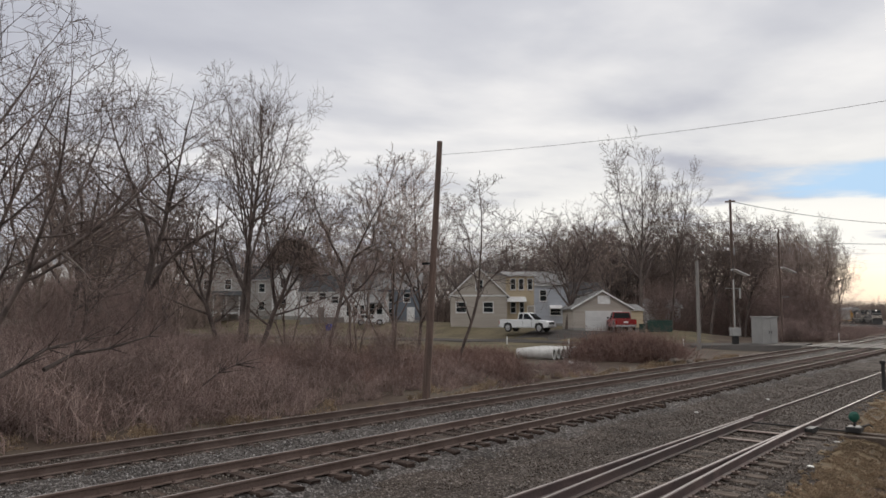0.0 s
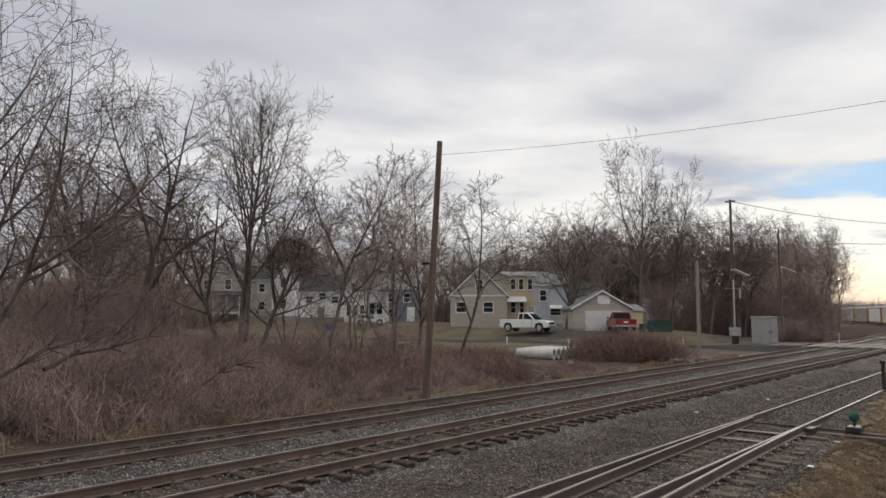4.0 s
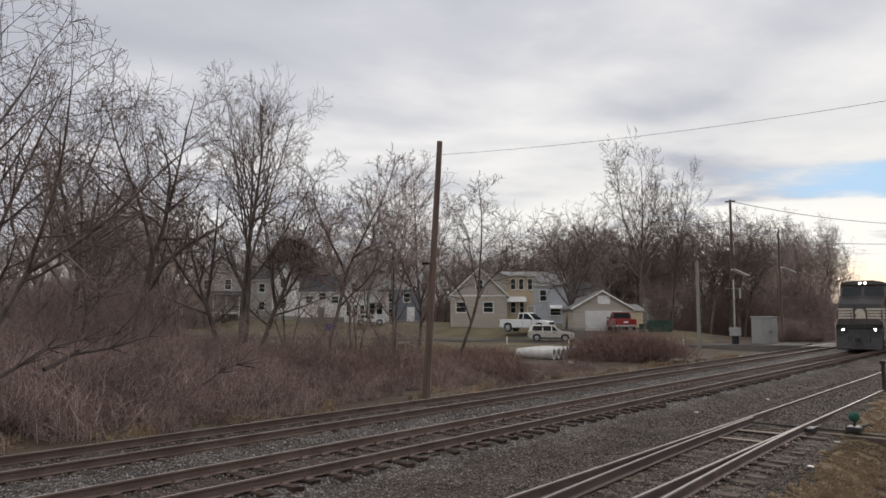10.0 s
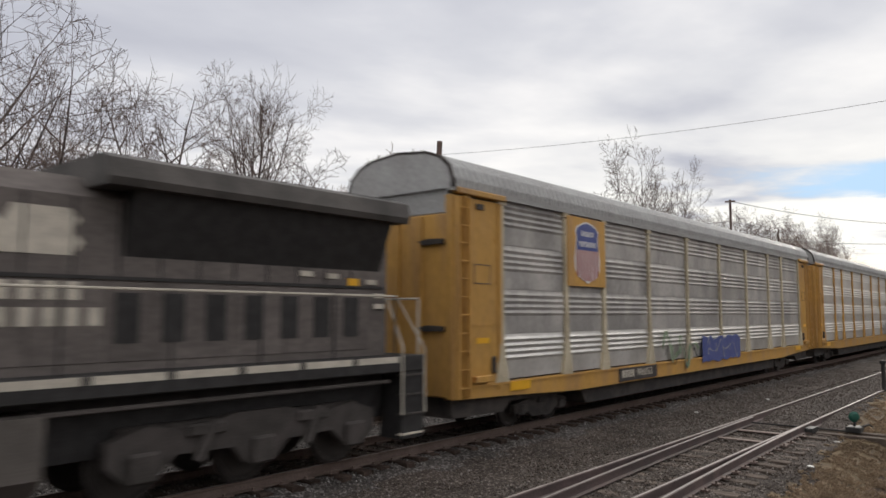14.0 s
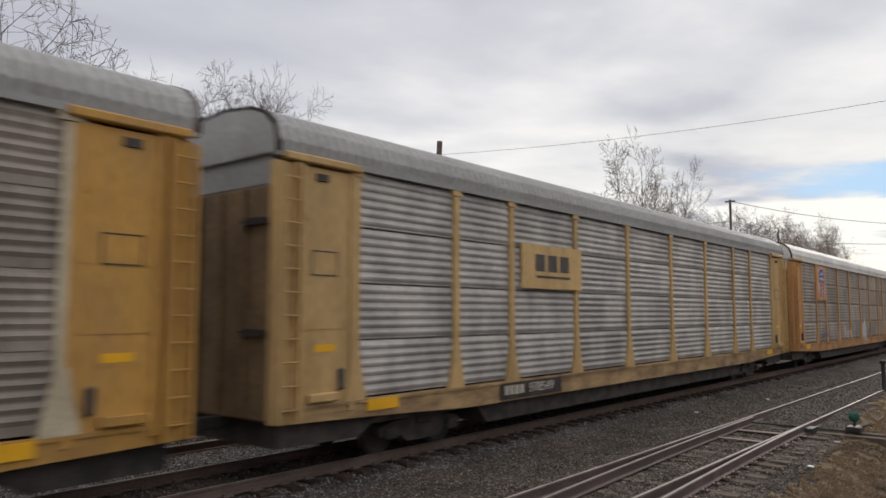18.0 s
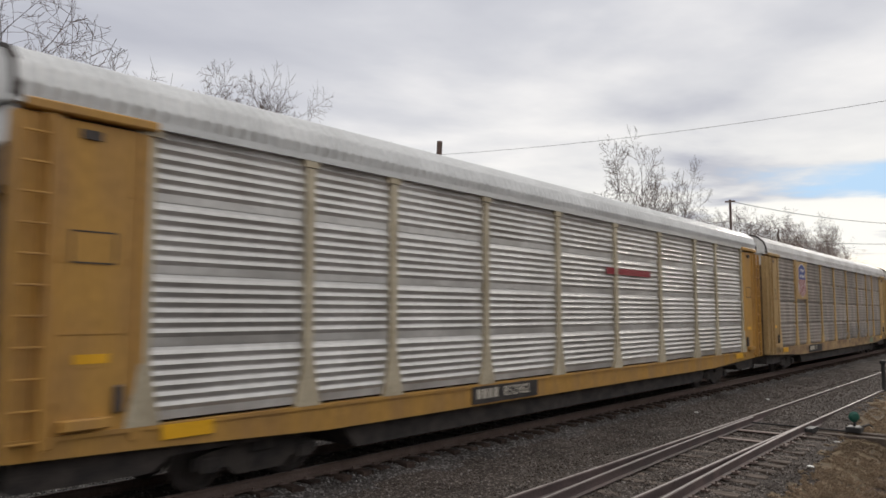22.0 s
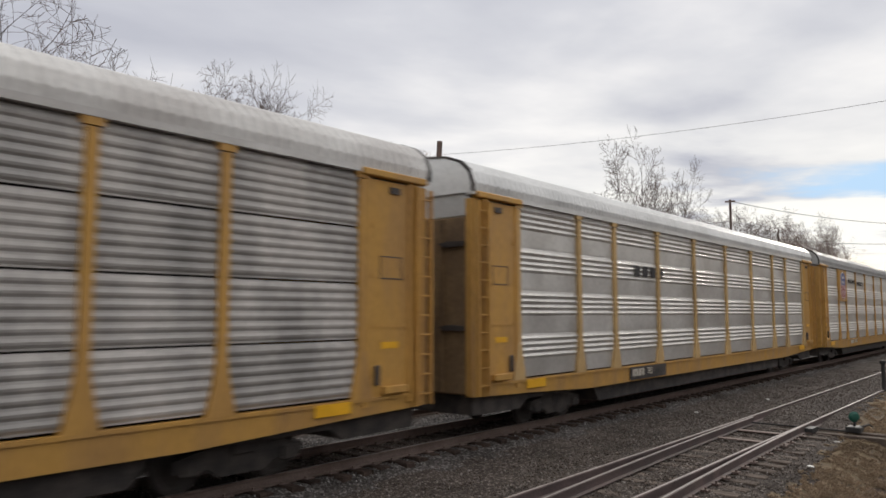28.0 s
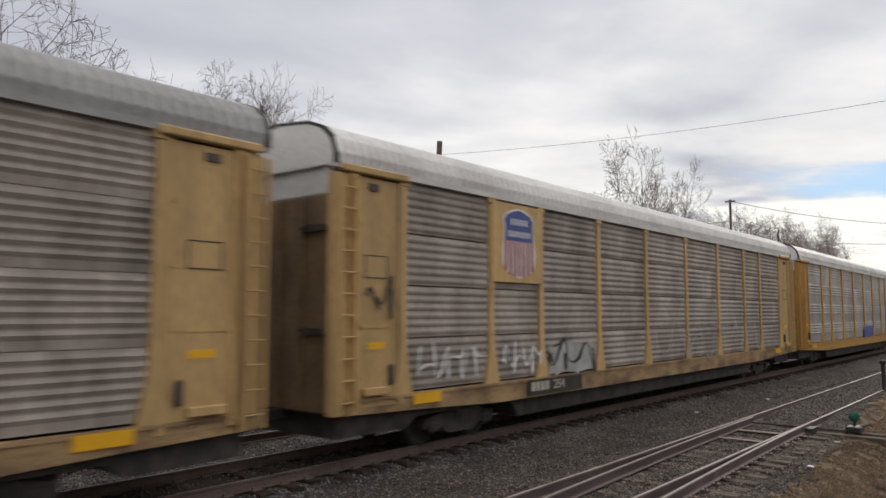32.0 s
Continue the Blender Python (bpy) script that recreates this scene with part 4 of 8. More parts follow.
    for s in (-1, 1):
        bm = prism([(s * 0.10, 4.0), (s * 0.10, 4.64), (s * 1.32, 4.58), (s * 1.38, 3.94)], 0, 0.02, "x")
        for v in bm.verts:
            v.co.x += 2.738 + (v.co.z - 3.85) * 0.376
        p("windshield", bm, M_GLASS, "", cab)
    p("headlight_housing", box(2.92, 3.3, -0.36, 0.36, 4.80, 5.04, 0.03), M_BLACK, "", cab)
    lamp_on = glow("lit_headlight", (1.0, 0.92, 0.82), 26.0) if number == "8371" else M_HEADGLASS
    for y in (-0.17, 0.17):
        p("headlight", tube((2.895, y, 4.92), (2.93, y, 4.92), 0.075, sides=14), lamp_on, "round headlight", cab)
    # pilot, steps, lights
    pil = p("pilot", prism([(0.75, 1.55), (0.62, 1.0), (0.20, 0.16), (0.32, 0.12), (0.9, 0.9), (0.95, 1.55)], -1.45, 1.45), M_BLACK, "black plough pilot")
    for y in (-1.02, 1.02):
        p("ditch_light_housing", tube((0.62, y, 1.52), (0.85, y, 1.52), 0.15, sides=14), M_BLACK, "", pil)
        p("ditch_light", tube((0.605, y, 1.52), (0.63, y, 1.52), 0.07, sides=14), lamp_on, "round ditch light", pil)
    p("coupler", add_box(box(-0.05, 0.8, -0.1, 0.1, 0.76, 0.98, 0.02), -0.25, 0.1, -0.17, 0.17, 0.7, 1.02, 0.05), M_BLACK)
    for y in (-0.7, -0.5, 0.5, 0.7):
        p("air_hose", handrail([(0.7, y, 1.2), (0.5, y, 0.9), (0.45, y, 0.55)], 0.025), M_BLACK)
    for xs, d in ((0.75, 1), (21.65, -1)):
        for s in (-1, 1):
            st = p("step_well", prism([(xs, 0.35), (xs, 1.88), (xs + d * 0.5, 1.88), (xs + d * 0.62, 0.35)], s * 1.50, s * 0.95), M_BLACK, "black boarding steps")
            for z in (0.42, 0.78, 1.14, 1.5):
                p("tread", box(xs - 0.02, xs + d * 0.64, s * 1.53, s * 1.4, z, z + 0.035), M_TRUCK if z > 0.5 else M_GREYTEXT, "", st)
            p("step_handrail", handrail([(xs, s * 1.53, 0.8), (xs, s * 1.53, 2.0), (xs + d * 0.05, s * 0.85, 2.95)], 0.019), M_GREYTEXT, "pale grab rail")
            p("step_handrail", handrail([(xs + d * 0.62, s * 1.53, 0.8), (xs + d * 0.62, s * 1.53, 2.05), (xs + d * 0.5, s * 1.0, 2.95)], 0.019), M_GREYTEXT, "pale grab rail")
    p("end_rail", handrail([(0.8, -1.4, 1.88), (0.8, -1.4, 2.85), (0.8, -0.5, 2.85), (0.8, -0.5, 1.88)]), M_BLACK)
    p("end_rail", handrail([(0.8, 1.4, 1.88), (0.8, 1.4, 2.85), (0.8, 0.5, 2.85), (0.8, 0.5, 1.88)]), M_BLACK)
    p("end_rail", handrail([(21.6, -1.4, 1.88), (21.6, -1.4, 2.95), (21.6, 1.4, 2.95), (21.6, 1.4, 1.88)]), M_GREYTEXT)
    # hood
    hood = p("hood", prism([(-1.02, 1.88), (-1.02, 4.22), (-0.75, 4.52), (0.75, 4.52), (1.02, 4.22), (1.02, 1.88)], 7.3, 21.1, "x"), coat, "black engine hood")
    for k in range(11):
        for s in (-1, 1):
            p("hood_door", box(9.7 + k * 1.0, 10.62 + k * 1.0, s * 1.035, s * 1.0, 2.0, 3.1, 0.008), coat, "", hood)
    for k in range(7):
        for s in (-1, 1):
            p("vent", box(15.8 + k * 0.7, 16.15 + k * 0.7, s * 1.045, s * 1.02, 2.25, 2.95), M_BLACK, "", hood)
    rad = p("radiator", prism([(-1.50, 4.36), (-1.55, 4.46), (-1.5, 4.72), (-1.3, 4.80), (1.3, 4.80), (1.5, 4.72), (1.55, 4.46), (1.50, 4.36)], 15.4, 21.2, "x"), M_NSTOP, "overhanging radiator housing")
    p("radiator_core", prism([(-1.02, 3.45), (-1.36, 4.36), (1.36, 4.36), (1.02, 3.45)], 15.9, 20.9, "x"), M_BLACK, "dark radiator openings", rad)
    for k in range(30):
        p("roof_slat", box(15.6 + k * 0.185, 15.66 + k * 0.185, -1.2, 1.2, 4.80, 4.835), M_BLACK, "", rad)
    p("exhaust_stack", box(11.0, 12.1, -0.5, 0.5, 4.5, 4.78, 0.05), M_BLACK, "", hood)
    p("fan_hatch", box(13.1, 14.3, -0.7, 0.7, 4.5, 4.68, 0.05), M_NSTOP, "", hood)
    p("horn", handrail([(9.9, -0.3, 4.5), (9.9, -0.3, 4.75), (9.5, -0.3, 4.8)], 0.06), M_BLACK, "", hood)
    # lettering on both sides: road number as read; logo and name as plain shapes
    for s in (-1, 1):
        write_on(lo, number, 0.58, M_GREYTEXT, pose(3.15 - 11.2, -1.507, 3.36) if s < 0 else pose(4.75 - 11.2, 1.507, 3.36, 0, 0, 180), "number_digit")
        for i in range(4):
            z = 3.44 + i * 0.155
            p("logo_stripe", prism([(10.2 + i * 0.03, z), (13.4, z), (13.4, z + 0.125), (10.23 + i * 0.03, z + 0.125)], s * 1.03, s * 1.01), M_GREYTEXT)
        p("logo_block", prism([(13.6, 3.42), (13.9, 3.42), (13.95, 3.7), (14.2, 3.42), (15.2, 3.42), (15.35, 3.6), (15.2, 3.75), (15.3, 3.9), (15.15, 4.04), (14.45, 4.04), (14.35, 3.8), (14.1, 4.04), (13.6, 4.04)], s * 1.03, s * 1.01), M_GREYTEXT, "pale logo shape")
        for z, n in ((2.84, 7), (2.50, 8)):
            for k in range(n):
                p("name_bar", box(13.4 + k * 0.29, 13.58 + k * 0.29, s * 1.042, s * 1.03, z, z + 0.24), M_GREYTEXT)
        rail = [(7.4, s * 1.49, 3.0), (20.9, s * 1.49, 2.98)]
        hr = p("handrail", handrail(rail, 0.02), M_GREYTEXT, "long side handrail")
        for k in range(10):
            x = 7.45 + k * 1.49
            p("stanchion", tube((x, s * 1.49, 1.88), (x, s * 1.49, 3.0), 0.022, sides=6), M_BLACK, "", hr)
        for k in range(5):
            p("marker", box(3.6 + k * 1.3, 3.75 + k * 1.3, s * 1.508, s * 1.50, 3.0 + 0.13 * (k % 3), 3.05 + 0.13 * (k % 3)), M_GREYTEXT)
    for s in (-1, 1):
        for x, z in ((19.0, 3.30), (19.6, 3.28), (20.55, 3.2), (20.75, 2.95), (20.75, 2.75), (16.2, 3.6)):
            p("stencil", box(x, x + 0.26, s * 1.05, s * 1.02, z, z + 0.09), M_GREYTEXT)
        p("warning_plate", box(20.1, 20.35, s * 1.05, s * 1.02, 3.16, 3.3), M_REFLECT, "small yellow plate")
        for k in range(18):
            p("hood_seam", box(9.62 + k * 0.62, 9.65 + k * 0.62, s * 1.034, s * 1.0, 3.15, 4.2), M_BLACK)
        p("hood_hinge_rail", box(9.6, 21.0, s * 1.05, s * 1.02, 3.12, 3.17), M_BLACK)
        p("brake_pipe", tube((1.6, s * 1.4, 1.42), (20.8, s * 1.4, 1.42), 0.035, sides=6), M_TRUCK)
        p("sand_box_cover", box(2.95, 3.6, s * 1.512, s * 1.49, 2.15, 2.75, 0.01), coat)
        p("cab_door_seam", box(5.0, 5.03, s * 1.508, s * 1.49, 2.0, 4.0), M_BLACK)
    # Black box: the frame, with the shade under the deck made solid.
    p("centre_sill", box(1.2, 21.2, -0.9, 0.9, 0.72, 1.6), M_BLACK, "black box for the frame and the shade under the deck")
    tank = p("fuel_tank", prism([(-0.95, 0.26), (-1.40, 0.66), (-1.45, 1.42), (1.45, 1.42), (1.40, 0.66), (0.95, 0.26)], 7.6, 14.8, "x"), M_TANK, "dusty grey fuel tank")
    for s in (-1, 1):
        p("fuel_gauge", box(8.0, 8.06, s * 1.49, s * 1.44, 0.95, 1.35), M_WHITE, "", tank)
        p("air_tank", tube((7.2, s * 1.2, 1.62), (14.9, s * 1.2, 1.62), 0.14, sides=10), M_BLACK)
    for x in (4.1, 18.1):
        tr = piece("truck", cached("loco_truck", loco_truck, M_TRUCK), None, lo, "dusty three-axle truck", pose(x - 11.2, 0, 0))
        for dx in (-1.95, 0, 1.95):
            piece("wheelset", cached("loco_wheelset", lambda: wheelset(0.53), M_WHEEL), None, tr, m=pose(dx, 0, 0.53))
    return lo


LOCOS = [build_loco("leading black diesel locomotive with lit headlights and white nose stripes", "8371"),
         build_loco("second black diesel locomotive with white nose stripes", "8357")]


# ---------------------------------------------------------------- lettering and graffiti on the car carriers
M_TAGW = mat("white_spray", (0.80, 0.80, 0.79), 0.7, vary=0.2, scale=2.5, second=(0.62, 0.62, 0.62))
M_TAGK = mat("black_spray", (0.035, 0.033, 0.035), 0.7, vary=0.3, scale=3)
M_TAGB = mat("blue_spray", (0.055, 0.075, 0.24), 0.7, vary=0.3, scale=3, second=(0.08, 0.10, 0.28))
M_TAGR = mat("maroon_spray", (0.16, 0.04, 0.045), 0.7, vary=0.3, scale=3)
M_TAGG = mat("green_spray", (0.24, 0.31, 0.20), 0.7, vary=0.3, scale=3)
M_TAGC = mat("cyan_spray", (0.14, 0.36, 0.38), 0.7, vary=0.3, scale=3)
M_TAGD = mat("faded_dark_spray", (0.17, 0.155, 0.155), 0.75, vary=0.3, scale=3, second=(0.24, 0.22, 0.215))
M_TAGF = mat("faint_spray", (0.40, 0.39, 0.38), 0.75, vary=0.3, scale=3)
GY = -1.545


def graffiti(car, words, x, z, size, fill, edge, wide=1.15, thick=0.05):
    """Fat letters with a darker outline, over the side sheets."""
    rows = write_on(car, words, size, fill, pose(x, GY - 0.008, z), "painted_letter", depth=0.003, offset=thick * size, wide=wide)
    if edge:
        rims = letters(words, size, edge, depth=0.003, offset=(thick + 0.03) * size, wide=wide)
        if len(rims) == len(rows):
            for ob, me in zip(rows, rims):
                piece("letter_outline", me, None, ob, m=pose(0, 0.006, 0))
        else:
            for me in rims:
                piece("letter_outline", me, None, car, m=pose(x, GY - 0.002, z))
    return rows


def fat_letter(car, sign, x0, x1, z0, z1, fill, edge):
    """One painted letter stretched over a field of the side, with a dark rim."""
    body, rim = letters(sign, 1.0, fill, depth=0.003, offset=0.035)[0], letters(sign, 1.0, edge, depth=0.003, offset=0.075)[0]
    co = [v.co for v in body.vertices]
    ax, bx, az, bz = min(c.x for c in co), max(c.x for c in co), min(c.z for c in co), max(c.z for c in co)
    kx, kz = (x1 - x0) / (bx - ax), (z1 - z0) / (bz - az)
    ob = piece("painted_letter", body, None, car, m=Matrix.Translation((x0 - ax * kx, GY - 0.008, z0 - az * kz)) @ Matrix.Diagonal((kx, 1, kz, 1)))
    piece("letter_outline", rim, None, ob, m=pose(0, 0.006, 0))


def scribble(car, x, z, w, h, material, seed, n=9, thick=1.0):
    """An unreadable tag: loops and strokes of one spray line."""
    rnd = random.Random(seed)
    f1, f2, p1, p2 = n * 0.55, n * 0.9, rnd.uniform(0, 6), rnd.uniform(0, 6)
    pts = []
    for k in range(n * 9):
        q = k / (n * 9 - 1)
        amp = 0.28 + 0.22 * math.sin(q * n * 1.7 + p1)
        pts.append(Vector((x + w * q + 0.55 * w / n * math.sin(6.283 * f1 * q + p2), 0, z + h * (0.5 + amp * math.sin(6.283 * f2 * q) + 0.16 * math.sin(6.283 * f1 * 0.63 * q + p1)))))
    bm = bmesh.new()
    last = None
    for k, p in enumerate(pts):
        d = (pts[min(k + 1, len(pts) - 1)] - pts[max(k - 1, 0)]).normalized()
        o = Vector((-d.z, 0, d.x)) * (thick * (0.02 + 0.012 * math.sin(k * 0.7)))
        pair = [bm.verts.new((q.x, GY - 0.004 - 0.0001 * k, q.z)) for q in (p - o, p + o)]
        if last:
            bm.faces.new((last[0], pair[0], pair[1], last[1]))
        last = pair
    bmesh.ops.recalc_face_normals(bm, faces=bm.faces)
    return part("tag", bm, material, car, "sprayed unreadable tag")


def patch(car, x0, x1, z0, z1, material, seed):
    """A ragged sprayed field."""
    rnd = random.Random(seed)
    n = 14
    pts = [(x0 + (x1 - x0) * k / n, z0 + rnd.uniform(-0.06, 0.06)) for k in range(n + 1)] + [(x1 - (x1 - x0) * k / n, z1 + rnd.uniform(-0.12, 0.08)) for k in range(n + 1)]
    return part("sprayed_field", prism(pts, GY, GY + 0.003), material, car)


def numbers(car, words, x, z=0.88, panel=True, wide=1.15):
    for k in range(4):
        part("mark_bar", box(x - 0.95 + k * 0.2, x - 0.82 + k * 0.2, -1.543, -1.53, z, z + 0.2), M_GREYTEXT, car)
    if panel:
        part("number_panel", box(x - 1.1, x + 1.2 * wide, -1.534, -1.50, z - 0.1, z + 0.26), M_GRIME, car)
    write_on(car, words, 0.30, M_GREYTEXT, pose(x, -1.538, z), "number_digit", wide=wide)


def dress_cars():
    c = CARS
    sx = -8.45
    add_shield(c[0], sx, 4.24)
    numbers(c[0], "996953", -5.6)
    scribble(c[0], -3.6, 1.0, 2.7, 0.95, M_TAGG, 1, 7, 2.4); scribble(c[0], -3.5, 1.0, 2.6, 0.9, M_TAGK, 2, 8, 0.8)
    patch(c[0], -0.5, 3.4, 1.02, 1.86, M_TAGB, 3); scribble(c[0], -0.2, 1.15, 3.2, 0.6, M_TAGF, 4, 8, 0.7)
    patch(c[1], 6.9, 12.9, 0.86, 2.32, M_TAGR, 5)
    graffiti(c[1], "RANK!", 7.2, 0.98, 1.75, M_TAGW, M_TAGK, 1.15, 0.055); scribble(c[1], 4.6, 1.2, 2.2, 1.0, M_TAGK, 6)
    patch(c[2], -11.5, -7.0, 0.78, 1.22, M_TAGW, 7); scribble(c[2], -11.6, 2.1, 6.2, 0.75, M_TAGD, 75, 16, 2.6)
    for sign, x0, x1, z0, z1 in (("O", -11.4, -10.2, 0.84, 2.46), ("M", -10.3, -8.9, 0.86, 2.62), ("3", -8.9, -7.8, 0.90, 2.58), ("G", -7.95, -6.84, 0.95, 2.66), ("A", -6.9, -5.65, 0.95, 2.66)):
        fat_letter(c[2], sign, x0, x1, z0, z1, M_TAGW, M_TAGK)
    scribble(c[2], -3.2, 0.8, 7.6, 1.6, M_TAGW, 76, 9, 2.2)
    for sign, x0, x1, z0, z1 in (("J", -3.14, -1.1, 0.76, 2.3), ("M", -1.2, 1.5, 0.78, 2.5), ("Y", 1.5, 4.6, 0.74, 2.6)):
        fat_letter(c[2], sign, x0, x1, z0, z1, M_TAGW, M_TAGK)
    scribble(c[2], 4.9, 1.1, 4.1, 1.2, M_TAGG, 8, 8, 3.4); scribble(c[2], 6.0, 1.1, 3.0, 1.2, M_TAGC, 9, 7, 3.0); part("emblem", tube((-12.95, -1.507, 4.5), (-12.95, -1.52, 4.5), 0.2, sides=20), M_BLUE, c[2])
    b = part("sign_board", box(-7.1, -4.35, -1.55, -1.50, 3.25, 4.29), M_YELLOW2, c[3], "yellow sign board")
    for k in range(3):
        part("letter_bar", box(-6.55 + k * 0.56, -6.13 + k * 0.56, -1.556, -1.55, 3.66, 4.06), M_TRUCK, b)
    part("letter_line", box(-6.5, -4.95, -1.556, -1.55, 3.50, 3.56), M_TRUCK, b)
    numbers(c[3], "978549", -6.85, wide=1.2)
    add_shield(c[4], sx, 4.24)
    for k, x in enumerate((-8.9, -6.6, -3.4, 3.0, 6.0)):
        scribble(c[4], x, 1.25, 1.7, 0.6, (M_TAGB, M_TAGF, M_TAGW)[k % 3], 20 + k)
    patch(c[4], 1.7, 2.85, 1.0, 2.1, M_TAGF, 24); scribble(c[4], 1.65, 1.0, 1.25, 0.9, M_TAGW, 28, 5, 1.6); scribble(c[4], 1.8, 1.2, 1.0, 1.15, M_TAGW, 27, 4, 1.3); scribble(c[4], 1.7, 1.1, 1.2, 1.1, M_TAGD, 29, 6, 0.7); patch(c[4], 9.7, 12.0, 1.2, 2.1, M_TAGF, 26)
    add_shield(c[5], sx, 4.24, grey=True)
    numbers(c[5], "254852", -7.1, z=0.86, wide=1.2); scribble(c[5], 5.2, 1.0, 3.7, 1.2, M_TAGW, 31, 7, 1.7); scribble(c[5], 5.4, 1.2, 3.4, 1.0, M_TAGF, 32, 9, 1.5); patch(c[5], -3.9, -1.7, 1.26, 2.0, M_TAGF, 34); scribble(c[5], -3.9, 1.3, 2.2, 0.8, M_TAGW, 30, 6, 0.8); part("panel_patch", box(-4.75, -4.2, -1.50, -1.478, 1.26, 1.5), M_TAGC, c[5], "small teal paint patch")
    numbers(c[6], "852982", -4.0); part("sign_strip", box(1.0, 3.8, -1.50, -1.49, 3.75, 3.93), M_RED, c[6], "thin red and white strip")
    add_shield(c[7], sx, 4.24)
    numbers(c[7], "71", -6.4); [scribble(c[7], 1.6 + 1.0 * k, 1.2, 1.1, 0.8, (M_TAGD, M_TAGF)[k % 2], 70 + k, 5, 1.6) for k in range(6)];  patch(c[7], 7.6, 8.6, 0.8, 1.15, M_TAGG, 54); scribble(c[7], -1.0, 1.2, 3.5, 0.5, M_TAGF, 33)
    scribble(c[8], -12.0, 1.05, 2.9, 0.95, M_TAGK, 34, 7, 1.0); scribble(c[8], -11.9, 1.1, 2.7, 0.8, M_TAGD, 37, 6, 2.2); [scribble(c[8], -6.7 + 0.95 * k, 1.0, 1.2, 1.2, (M_TAGD, M_TAGK, M_TAGG)[k % 3], 60 + k, 4, (2.6, 1.2, 2.0)[k % 3]) for k in range(7)]; scribble(c[8], -1.0, 1.2, 2.6, 0.7, M_TAGF, 65, 7, 1.6)
    part("sign_strip", box(4.4, 6.85, -1.50, -1.47, 3.42, 4.16), M_SHIELDW, c[8], "white sign with a red line"); [part("sign_line", box(4.4, 6.85, -1.506, -1.50, zz, zz + 0.1), M_RED, c[8]) for zz in (3.55, 3.76, 3.97)]
    scribble(c[9], -11.9, 1.3, 5.5, 0.7, M_TAGW, 36, 16); scribble(c[9], 1.0, 1.4, 3.0, 0.5, M_TAGF, 37)
    part("sign_board", box(-12.0, -11.2, -1.51, -1.49, 3.5, 4.2), M_SHIELDW, c[10])
    for k in range(4):
        part("letter_bar", box(-6.2 + k * 0.55, -5.85 + k * 0.55, -1.50, -1.49, 3.75, 4.05), M_TAGK, c[11], "dark sign lettering")
    numbers(c[11], "70", -5.6)
    add_shield(c[12], sx, 4.24)
    write_on(c[12], "BUILDING", 0.34, M_TAGK, pose(-6.85, -1.51, 4.47), "slogan_letter", wide=1.36, offset=0.008)
    write_on(c[12], "AMERICA", 0.34, M_TAGK, pose(-4.32, -1.51, 4.40), "slogan_letter", wide=1.36, offset=0.008)
    numbers(c[12], "971406", -5.95, z=0.92, panel=False, wide=1.0)
    e = part("emblem", tube((-13.0, -1.507, 4.35), (-13.0, -1.52, 4.35), 0.40, sides=24), M_TAGC, c[13], "round blue-green emblem")
    part("emblem_face", tube((-13.0, -1.52, 4.35), (-13.0, -1.526, 4.35), 0.30, sides=24), M_SHIELDW, e)
    numbers(c[13], "711626", -7.0, panel=False)
    add_shield(c[14], sx, 4.24)
    scribble(c[14], -13.2, 2.55, 0.75, 0.75, M_TAGK, 40, 4); scribble(c[14], -12.0, 1.35, 2.2, 0.75, M_TAGW, 41); scribble(c[14], -9.2, 1.35, 1.8, 0.7, M_TAGW, 42)
    patch(c[14], -7.2, -4.9, 1.22, 1.95, M_TAGF, 43); scribble(c[14], -7.2, 1.25, 2.3, 0.7, M_TAGK, 46, 6, 2.0); numbers(c[14], "254", -7.0); scribble(c[14], -1.0, 1.15, 10.5, 1.3, M_TAGF, 44, 16, 1.2)
    patch(c[15], 1.0, 4.0, 1.2, 1.9, M_TAGB, 45)


dress_cars()


# ---------------------------------------------------------------- bare trees and brush
M_BARK = mat("grey_brown_bark", (0.15, 0.117, 0.104), 0.9, vary=0.4, scale=2.0, fine=14, bump=0.5, second=(0.078, 0.062, 0.056))
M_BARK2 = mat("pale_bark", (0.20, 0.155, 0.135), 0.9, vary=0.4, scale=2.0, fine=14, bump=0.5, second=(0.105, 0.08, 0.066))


M_TWIG = mat("brown_twigs", (0.165, 0.128, 0.114), 0.9, vary=0.4, scale=0.5, fine=6, bump=0, second=(0.13, 0.10, 0.09), gloss=0.15)

# Twig colour lightened to stand in for haze over the farther woods.
M_TWIG2 = mat("haze_pale_twigs", (0.33, 0.255, 0.225), 0.9, vary=0.4, scale=0.5, fine=6, bump=0, second=(0.22, 0.17, 0.15), gloss=0.15)


